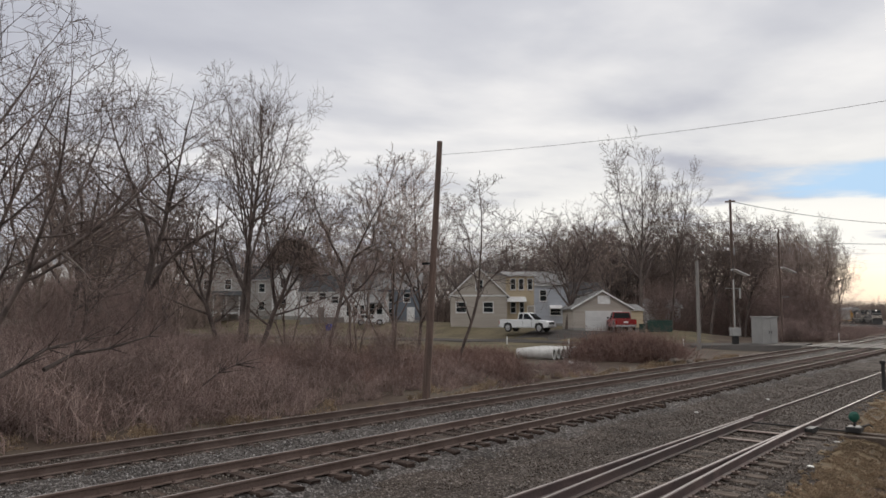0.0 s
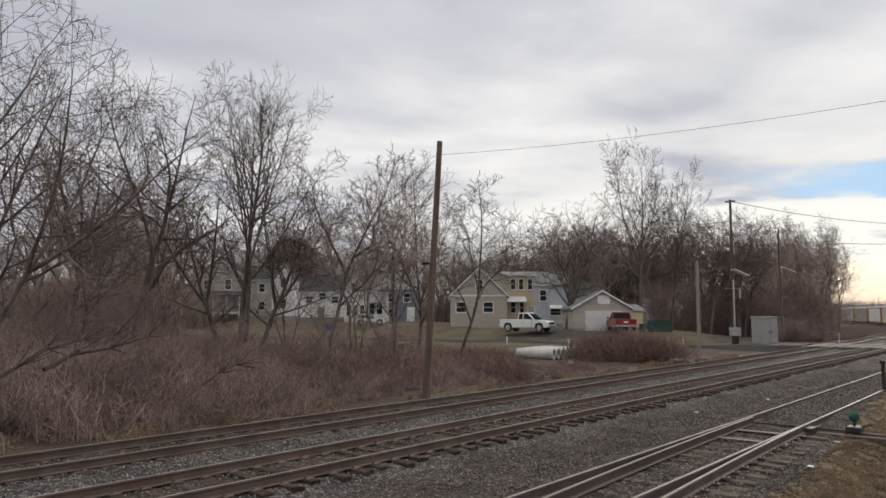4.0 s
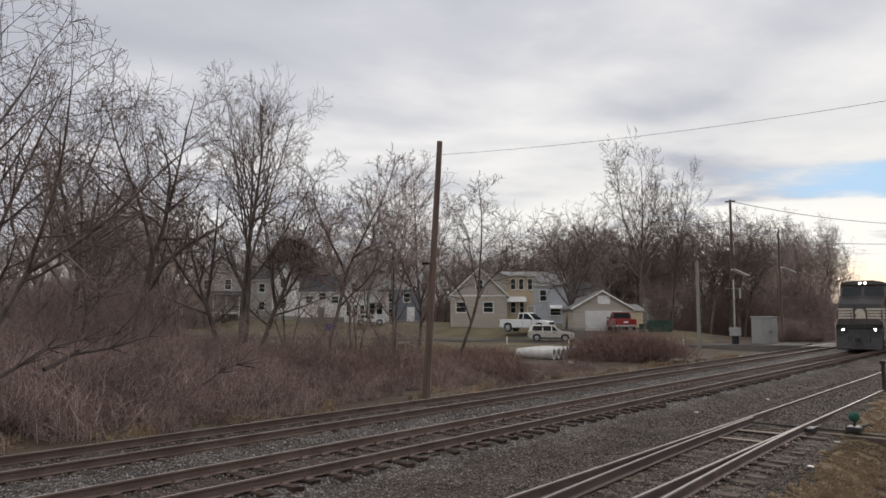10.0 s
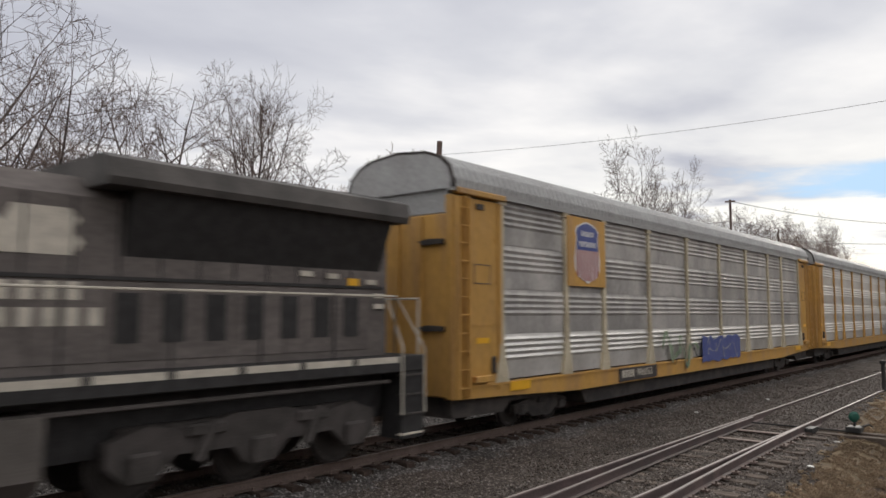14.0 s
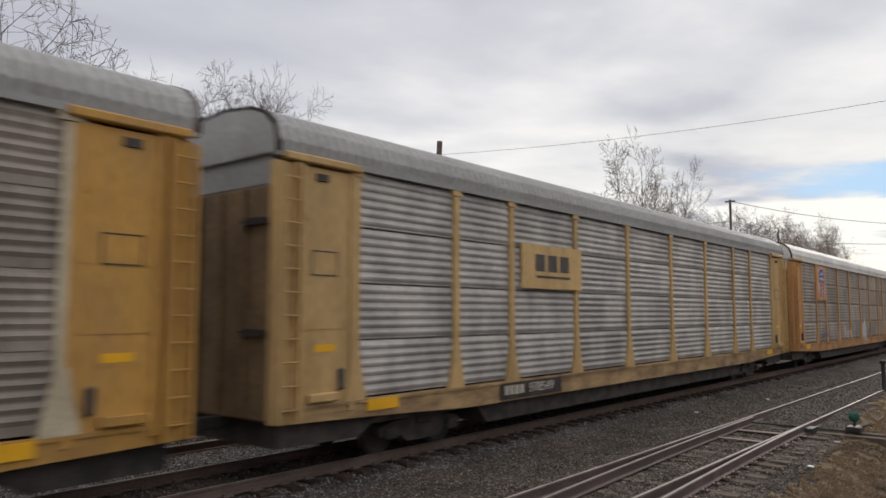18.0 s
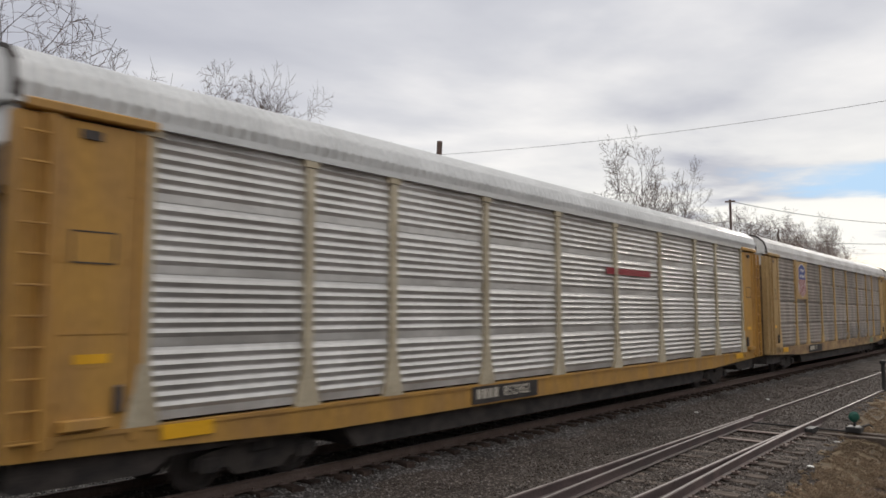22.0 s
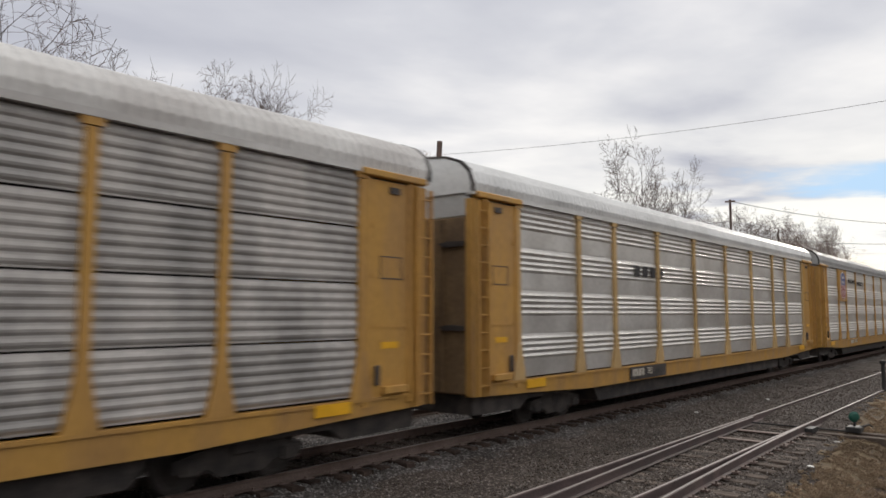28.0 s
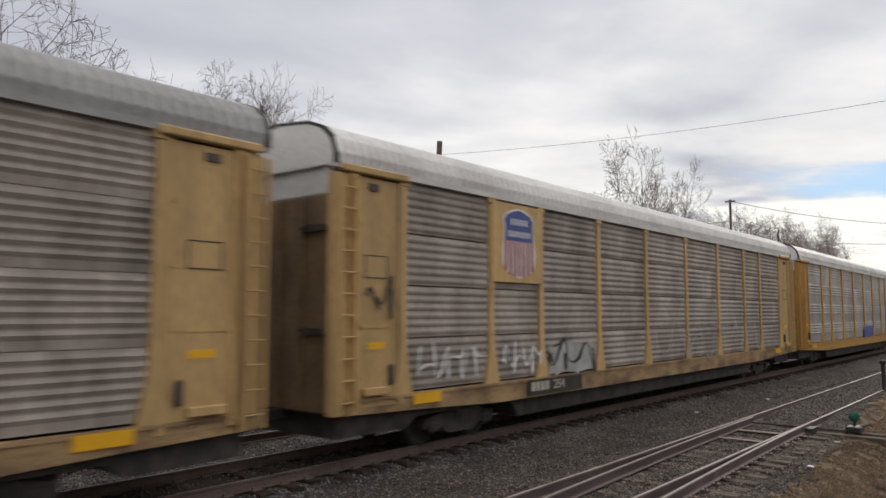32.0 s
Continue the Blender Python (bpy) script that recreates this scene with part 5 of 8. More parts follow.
def brush_mat(name, dark, mid, pale):
    """Dead stems: every stem has its own brown, with broad drifts of colour over the bank."""
    m, nt, b = nodes_of(name)
    n, l = nt.nodes, nt.links
    geo, ramp, tc, nz, mr, hsv = (n.new("ShaderNode" + t) for t in ("NewGeometry", "ValToRGB", "TexCoord", "TexNoise", "MapRange", "HueSaturation"))
    e = ramp.color_ramp.elements
    e[0].color, e[1].color = (*dark, 1), (*pale, 1)
    q = e.new(0.55)
    q.color = (*mid, 1)
    l.new(geo.outputs["Random Per Island"], ramp.inputs[0])
    nz.inputs["Scale"].default_value, nz.inputs["Detail"].default_value = 0.4, 5
    mr.inputs[1].default_value, mr.inputs[2].default_value, mr.inputs[3].default_value, mr.inputs[4].default_value = 0.35, 0.65, 0.7, 1.25
    l.new(tc.outputs["Object"], nz.inputs["Vector"]); l.new(nz.outputs["Fac"], mr.inputs[0]); l.new(mr.outputs[0], hsv.inputs["Value"])
    l.new(ramp.outputs[0], hsv.inputs["Color"]); l.new(hsv.outputs[0], b.inputs["Base Color"])
    b.inputs["Roughness"].default_value = 0.95
    b.inputs["Specular IOR Level"].default_value = 0.2
    return m


M_BRUSH = brush_mat("brown_brush", (0.15, 0.105, 0.093), (0.265, 0.192, 0.172), (0.37, 0.29, 0.26))
M_REDBRUSH = brush_mat("red_brown_brush", (0.125, 0.075, 0.064), (0.215, 0.135, 0.115), (0.27, 0.19, 0.165))
M_STRAW = brush_mat("dry_grass", (0.14, 0.095, 0.065), (0.26, 0.185, 0.12), (0.40, 0.32, 0.22))
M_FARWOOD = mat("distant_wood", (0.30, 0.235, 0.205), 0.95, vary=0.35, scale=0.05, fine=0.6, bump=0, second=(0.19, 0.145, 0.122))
M_NEEDLE = mat("dark_evergreen", (0.105, 0.092, 0.074), 0.9, vary=0.5, scale=1.0, fine=4, bump=0)


def fast_mesh(name, v, quads):
    me = bpy.data.meshes.new(name)
    v, quads = np.asarray(v, dtype=np.float32), np.asarray(quads, dtype=np.int32)
    k = quads.shape[1]
    me.vertices.add(len(v))
    me.vertices.foreach_set("co", v.ravel())
    me.loops.add(quads.size)
    me.loops.foreach_set("vertex_index", quads.ravel())
    me.polygons.add(len(quads))
    me.polygons.foreach_set("loop_start", np.arange(0, quads.size, k, dtype=np.int32))
    me.update(calc_edges=True)
    me.validate()
    return me


def rods(segs, sides):
    """Tapered rods: rows of start (3), end (3), two radii. Returns vertices and quads."""
    s = np.asarray(segs, dtype=np.float64)
    a, b, ra, rb = s[:, 0:3], s[:, 3:6], s[:, 6], s[:, 7]
    d = b - a
    d /= np.linalg.norm(d, axis=1)[:, None] + 1e-9
    ref = np.where(np.abs(d[:, 2:3]) > 0.9, [[1.0, 0, 0]], [[0, 0, 1.0]])
    u = np.cross(d, ref)
    u /= np.linalg.norm(u, axis=1)[:, None] + 1e-9
    w = np.cross(d, u)
    n = len(s)
    v = np.zeros((n, 2 * sides, 3))
    for k in range(sides):
        t = 2 * math.pi * k / sides
        o = u * math.cos(t) + w * math.sin(t)
        v[:, k] = a + o * ra[:, None]
        v[:, sides + k] = b + o * rb[:, None]
    base = (np.arange(n) * 2 * sides)[:, None]
    q = [np.concatenate([base + k, base + (k + 1) % sides, base + sides + (k + 1) % sides, base + sides + k], axis=1) for k in range(sides)]
    return v.reshape(-1, 3), np.concatenate(q)


def grow_tree(seed, height, trunk_r, fork=0.3, spread=38, leaders=3, kids=(11, 7, 6), lean=(0, 0), trunks=1, twist=0.10, up=0.10, twig=0.010):
    """A bare tree: trunks that part into leaders, limbs, branches and twigs that curve upwards. Returns rods for wood and for twigs, scaled to its height."""
    rnd = random.Random(seed)
    thick, thin = [], []
    count = (2, *kids)
    least = (0.09, 0.05, 0.026, 0.016, 0.010)

    def branch(p, d, length, r, level):
        n = (7, 10, 8, 5, 3)[level]
        step = length / n
        tip = r * 0.75 if level == 0 else max(twig * 0.7, r * (0.16, 0.16, 0.2, 0.35, 0.6)[level])
        bend = Vector((rnd.gauss(0, 1), rnd.gauss(0, 1), rnd.gauss(0, 0.5))) * twist * 0.5
        pts, r0 = [(p.copy(), r)], r
        for k in range(n):
            if rnd.random() < 0.4:
                bend = Vector((rnd.gauss(0, 1), rnd.gauss(0, 1), rnd.gauss(0, 0.5))) * twist * (0.4, 0.7, 1.2, 1.7, 2.0)[level]
            lift = up * (0.35, 0.8, 1.1, 1.0, 0.6)[level]
            d = (d + bend + Vector((0, 0, lift))).normalized()
            q = p + d * step
            r1 = r0 + (tip - r0) * (k + 1) / n
            (thick if r > 0.03 else thin).append((*p, *q, r, r1))
            p, r = q, r1
            pts.append((p.copy(), r))
        turn = rnd.uniform(0, 6.283)
        if level == 0:
            for k in range(leaders):
                a = turn + 2 * math.pi * (k + 0.5 * rnd.random()) / leaders
                side = d.orthogonal().normalized()
                side.rotate(Matrix.Rotation(a, 3, d))
                ang = radians(spread * rnd.uniform(0.35, 0.8)) if leaders > 1 else 0.05
                branch(p, d * math.cos(ang) + side * math.sin(ang), height * (1 - fork) * rnd.uniform(0.75, 1.1), r * rnd.uniform(0.66, 0.88), 1)
        if level >= 4:
            return
        for k in range(count[level]):
            low = (0.6, 0.10, 0.22, 0.25)[level]
            f = low + (0.96 - low) * (k + rnd.uniform(0.1, 0.9)) / count[level]
            i = min(n - 1, int(f * n))
            base, rb = pts[i]
            nxt = pts[i + 1][0]
            ax = (nxt - base).normalized()
            base = base.lerp(nxt, f * n - i)
            side = ax.orthogonal().normalized()
            turn += 2.4 + rnd.gauss(0, 0.5)
            side.rotate(Matrix.Rotation(turn, 3, ax))
            ang = radians(spread * rnd.uniform(0.95, 1.5))
            ln = (height * 0.40, length * 0.60 * (1.12 - 0.70 * f), length * 0.56 * (1.1 - 0.6 * f), length * 0.55 * (1.15 - 0.5 * f))[level] * rnd.uniform(0.6, 1.25)
            branch(base, ax * math.cos(ang) + side * math.sin(ang), ln, max(twig, min(rb * rnd.uniform(0.5, 0.7), least[level] * 1.6)), level + 1 if level else 2)

    for t in range(trunks):
        a = 2 * math.pi * t / max(1, trunks) + rnd.random()
        o = 0.0 if trunks == 1 else 0.16
        d = Vector((lean[0] + o * 0.9 * math.cos(a), lean[1] + o * 0.9 * math.sin(a), 1)).normalized()
        branch(Vector((o * math.cos(a), o * math.sin(a), -0.3)), d, height * fork * (1 if t == 0 else 0.85), trunk_r * (1 if t == 0 else 0.75), 0)
    thick, thin = np.array(thick), np.array(thin)
    k = height / np.percentile(thin[:, 5], 99.6)
    for arr in (thick, thin):
        arr[:, :6] *= k
    return thick, thin


TREE_KINDS = {}


def soil_z(x, y):
    """The height of the ground sheet, with the low bed beyond the curve."""
    z = ground_z(min(x, 160), min(y, 140))
    return min(z, -0.52 + 1.05 * rail_z(x)) if x > BED_X else z - (z + 0.52) * max(0, ease(BED_X - 8, BED_X, x)) if z > -0.52 else z


def tree_kind(key, material, **kw):
    thick, thin = grow_tree(**kw)
    v, q = rods(thick, 6)
    trunk = fast_mesh("trunk", v, q)
    trunk.shade_smooth()
    v, q = rods(thin, 3)
    crown = fast_mesh("crown", v, q)
    trunk.materials.append(material)
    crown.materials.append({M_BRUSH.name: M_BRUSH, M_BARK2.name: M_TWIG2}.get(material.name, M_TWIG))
    TREE_KINDS[key] = (trunk, crown, kw["height"])


tree_kind("broad", M_BARK, seed=3, height=16, trunk_r=0.22, fork=0.24, spread=46, leaders=4, kids=(10, 7, 5), twist=0.11, up=0.045, twig=0.011)
tree_kind("broad_b", M_BARK, seed=11, height=15, trunk_r=0.2, fork=0.3, spread=44, leaders=3, kids=(11, 7, 5), twist=0.11, up=0.05, twig=0.011)
tree_kind("tall", M_BARK, seed=5, height=18, trunk_r=0.25, fork=0.38, spread=38, leaders=2, kids=(14, 8, 5), trunks=2, up=0.05, twist=0.06, twig=0.012)
tree_kind("tall_b", M_BARK, seed=21, height=17, trunk_r=0.2, fork=0.38, spread=40, leaders=3, kids=(12, 7, 5), up=0.05, twist=0.07, twig=0.017)
tree_kind("leaning", M_BARK, seed=8, height=14, trunk_r=0.2, fork=0.42, spread=46, leaders=3, kids=(9, 6, 5), lean=(0.26, 0.0), up=0.04, twist=0.12, twig=0.012)
tree_kind("sweeping", M_BARK, seed=41, height=11, trunk_r=0.14, fork=0.42, spread=44, leaders=3, kids=(11, 7, 5), lean=(0.75, 0.0), up=0.015, twist=0.08, twig=0.009)
tree_kind("arching", M_BARK, seed=51, height=9, trunk_r=0.15, fork=0.34, spread=48, leaders=3, kids=(10, 7, 5), lean=(0.45, 0.0), up=0.03, twist=0.09, twig=0.011)
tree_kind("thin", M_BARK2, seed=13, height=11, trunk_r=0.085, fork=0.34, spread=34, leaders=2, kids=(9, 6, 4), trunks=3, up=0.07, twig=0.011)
tree_kind("thin_b", M_BARK, seed=17, height=10, trunk_r=0.10, fork=0.4, spread=42, leaders=3, kids=(9, 6, 5), lean=(0.15, 0.05), up=0.05, twist=0.12, twig=0.011)
tree_kind("round", M_BARK, seed=29, height=14, trunk_r=0.32, fork=0.22, spread=46, leaders=5, kids=(12, 7, 5), up=0.04, twist=0.08, twig=0.012)
# the woods take the paler bark and twigs, haze put into their colour
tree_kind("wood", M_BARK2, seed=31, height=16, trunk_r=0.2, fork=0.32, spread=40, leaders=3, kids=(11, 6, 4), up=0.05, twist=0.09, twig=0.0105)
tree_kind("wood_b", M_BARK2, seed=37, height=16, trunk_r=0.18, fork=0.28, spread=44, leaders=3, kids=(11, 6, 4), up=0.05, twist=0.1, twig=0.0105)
tree_kind("sapling", M_BRUSH, seed=43, height=6, trunk_r=0.05, fork=0.3, spread=36, leaders=2, kids=(6, 4, 2), trunks=4, up=0.1, twig=0.007)
tree_kind("sapling_b", M_BRUSH, seed=47, height=6, trunk_r=0.045, fork=0.25, spread=44, leaders=3, kids=(6, 4, 2), trunks=3, up=0.06, twig=0.007)


def plant(kind, u, d, top, rz=0, wide=1.0, label="bare deciduous tree with grey-brown bark", group="bare trees", lean=0.0):
    """A tree at a place of the plan whose top reaches the height top over the rails."""
    trunk, crown, h = TREE_KINDS[kind]
    x, y = site(u, d)
    z = soil_z(x, y) - 0.05
    k = (top - z) / h
    t = thing("tree", label, "tree", pose(x, y, z, 0, lean, rz), group)
    t.scale = (k * wide, k * wide, k)
    piece("trunk", trunk, None, t)
    piece("crown", crown, None, t)
    return t


def build_trees():
    rnd = random.Random(4)
    # on the bank beyond the tracks
    for kind, px, d, ty, rz, wide in (
            ("broad", -190, 21, -230, 20, 1.0), ("broad_b", -45, 25, -60, 80, 0.7), ("sweeping", -110, 20, 70, -52, 0.8), ("broad_b", 112, 38, 140, 130, 0.95), ("wood", 55, 46, 190, 40, 1.1), ("leaning", 225, 36, 80, -50, 0.9), ("wood_b", 175, 50, 230, 15, 1.1),
            ("tall", 432, 42, 78, 75, 0.72), ("arching", 452, 44, 318, -52, 1.0), ("arching", 400, 43, 300, 120, 0.9), ("thin_b", 572, 40, 250, 30, 1.0), ("thin", 630, 44, 320, 110, 1.0), ("thin", 695, 43, 275, 10, 1.15), ("broad_b", 738, 46, 285, 60, 0.72),
            ("thin_b", 808, 40, 325, -60, 1.0), ("thin_b", 318, 44, 300, 140, 1.0), ("thin", 510, 47, 350, 70, 1.0), ("thin", 290, 50, 330, 250, 1.2), ("broad_b", 150, 33, 300, 220, 0.8)):
        plant(kind, d * (px - 784) / 1305, d, 2.66 + (555.5 - ty) * d / 1305, rz, wide)
    for k in range(74):
        px, d = 40 + 800 * rnd.random(), rnd.uniform(28, 66)
        x, y = site(d * (px - 784) / 1305, d)
        if y > 21 and not (250 < px and d > 38) and not (330 < px < 480):
            plant(rnd.choice(("sapling", "sapling_b")), d * (px - 784) / 1305, d, ground_z(x, y) + rnd.uniform(3.0, 6.5) * (1 if px < 450 else 0.7), rnd.uniform(0, 360), 1.0, "slender bare sapling in the brush", "saplings")
    for k in range(34):
        px, d = rnd.uniform(60, 770), rnd.uniform(25, 36)
        x, y = site(d * (px - 784) / 1305, d)
        if y > 20:
            plant(rnd.choice(("sapling", "sapling_b")), d * (px - 784) / 1305, d, ground_z(x, y) + rnd.uniform(1.7, 2.9), rnd.uniform(0, 360), 1.3, "low bare shrub on the bank", "saplings")
    for k in range(9):
        px, d = 115 + 235 * (k + rnd.random()) / 9, rnd.uniform(132, 150)
        plant(rnd.choice(("wood", "wood_b")), d * (px - 784) / 1305, d, 2.66 + (555.5 - rnd.uniform(345, 400)) * d / 1305, rnd.uniform(0, 360), 1.15, "bare tree of the thicket beyond the tracks", "wood")
    # by the houses
    for kind, px, d, ty, rz, wide in (("round", 1003, 88, 358, 0, 0.85), ("tall_b", 1136, 98, 228, 140, 0.72), ("tall_b", 1188, 104, 278, 20, 0.6), ("wood", 1072, 104, 372, 60, 0.9), ("broad", 885, 128, 415, 10, 1.1), ("round", 925, 130, 425, 50, 1.1), ("tall_b", 1452, 118, 402, 33, 0.7), ("wood", 1466, 122, 430, 80, 0.6), ("tall_b", 1436, 116, 392, 200, 0.7), ("wood_b", 1472, 112, 385, 30, 0.5), ("tall_b", 1484, 114, 400, 75, 0.42), ("wood", 1462, 108, 410, 140, 0.5)):
        plant(kind, d * (px - 784) / 1305, d, 2.66 + (555.5 - ty) * d / 1305, rz, wide, "bare shade tree beside the houses")
    for k in range(84):
        px, d = (rnd.uniform(1385, 1462), rnd.uniform(88, 116)) if k < 30 else (rnd.uniform(1150, 1400), rnd.uniform(104, 132))
        plant(rnd.choice(("sapling", "sapling_b")), d * (px - 784) / 1305, d, rnd.uniform(4.6, 9.5) * (1 if px < 1430 else 0.75), rnd.uniform(0, 360), 1.25, "tall bare shrub at the edge of the wood", "saplings")
    # woods down the street, behind the houses and behind the bank
    for k in range(24):
        px, d = 1195 + 258 * (k + rnd.random()) / 24, rnd.uniform(98, 150)
        plant(rnd.choice(("wood", "wood_b", "tall_b")), d * (px - 784) / 1305, d, 2.66 + (555.5 - rnd.uniform(356, 415)) * d / 1305, rnd.uniform(0, 360), 1.0, "bare tree of the wood behind the crossing", "wood")
    for k in range(11):
        px, d = 960 + 260 * (k + rnd.random()) / 11, rnd.uniform(126, 150)
        plant(rnd.choice(("wood", "wood_b", "round")), d * (px - 784) / 1305, d, 2.66 + (555.5 - rnd.uniform(365, 425)) * d / 1305, rnd.uniform(0, 360), 1.1, "bare tree behind the houses", "wood")
    for k in range(46):
        px, d = 380 + 830 * (k + rnd.random()) / 46, rnd.uniform(128, 165)
        plant(rnd.choice(("wood", "wood_b", "broad_b")), d * (px - 784) / 1305, d, 2.66 + (555.5 - rnd.uniform(395, 445)) * d / 1305, rnd.uniform(0, 360), 1.15, "bare tree behind the houses", "wood")
    for k in range(12):
        px, d = -60 + 400 * (k + rnd.random()) / 12, rnd.uniform(56, 110)
        plant(rnd.choice(("wood", "wood_b", "tall_b", "broad_b")), d * (px - 784) / 1305, d, 2.66 + (555.5 - rnd.uniform(300, 440)) * d / 1305, rnd.uniform(0, 360), 1.1, "bare tree of the thicket beyond the tracks", "wood")


def evergreen():
    """A dark conifer behind the houses: a trunk and many drooping sprays."""
    rnd = random.Random(9)
    d = 128
    x, y = site(d * (515 - 784) / 1305, d)
    t = thing("evergreen_tree", "dark round-topped evergreen behind the houses", "tree", pose(x, y, 1.9), "trees")
    segs = [(0, 0, -0.3, 0, 0, 13, 0.3, 0.05)]
    v, q = rods(segs, 6)
    piece("trunk", fast_mesh("trunk", v, q), M_BARK, t)
    segs = []
    for k in range(5200):
        a, z = rnd.uniform(0, 6.283), rnd.uniform(2, 13.6)
        r = 4.6 * math.sqrt(max(0.02, 1 - ((z - 6) / 8.0) ** 2)) * rnd.uniform(0.35, 1.0)
        p = Vector((r * math.cos(a), r * math.sin(a), z))
        e = p + Vector((math.cos(a) * 0.5 + rnd.gauss(0, 0.3), math.sin(a) * 0.5 + rnd.gauss(0, 0.3), rnd.uniform(-0.35, 0.45)))
        segs.append((*p, *e, 0.2, 0.03))
    v, q = rods(segs, 3)
    piece("crown", fast_mesh("crown", v, q), M_NEEDLE, t)


def thicket(name, label, material, spots, seed, stems=46, kind="stuff", stout=1.1):
    """Dense brush: many clumps of bent stems and side twigs, as one mass."""
    rnd = random.Random(seed)
    kinds = []
    for k in range(6):
        segs = []
        for s in range(stems):
            a, lean = rnd.uniform(0, 6.283), rnd.uniform(0.05, 0.5) if rnd.random() < 0.4 else rnd.uniform(0.5, 1.7)
            p = Vector((rnd.gauss(0, 0.32), rnd.gauss(0, 0.32), -0.05))
            d = Vector((math.cos(a) * lean, math.sin(a) * lean, 1)).normalized()
            ln = rnd.uniform(0.45, 1.05)
            q = p + d * ln * 0.5
            e = q + (d + Vector((rnd.gauss(0, 0.4), rnd.gauss(0, 0.4), rnd.uniform(-0.5, 0.2)))).normalized() * ln * 0.34
            g = e + (e - q + Vector((rnd.gauss(0, 0.25), rnd.gauss(0, 0.25), rnd.uniform(-0.4, 0.15)))).normalized() * ln * 0.26
            segs += [(*p, *q, 0.008, 0.006), (*q, *e, 0.006, 0.004), (*e, *g, 0.004, 0.0025)]
            f = q + (d + Vector((rnd.gauss(0, 0.8), rnd.gauss(0, 0.8), 0.1))).normalized() * ln * 0.36
            segs.append((*q, *f, 0.005, 0.003))
        kinds.append(np.array(segs))
    out = []
    for x, y, h, *base in spots:
        s = kinds[rnd.randrange(6)].copy()
        t = rnd.uniform(0, 6.283)
        c, n = math.cos(t), math.sin(t)
        w = h * rnd.uniform(0.7, 1.1)
        for o in (0, 3):
            px, py = s[:, o] * w, s[:, o + 1] * w
            s[:, o], s[:, o + 1] = x + px * c - py * n, y + px * n + py * c
            s[:, o + 2] = s[:, o + 2] * h + (base[0] if base else soil_z(x, y))
        s[:, 6:] *= 1.0 + (0.35 if h < 5.3 else stout) * h
        out.append(s)
    v, q = rods(np.concatenate(out), 3)
    return tagged(piece(name, fast_mesh(name, v, q), material), label, "brush", kind=kind)


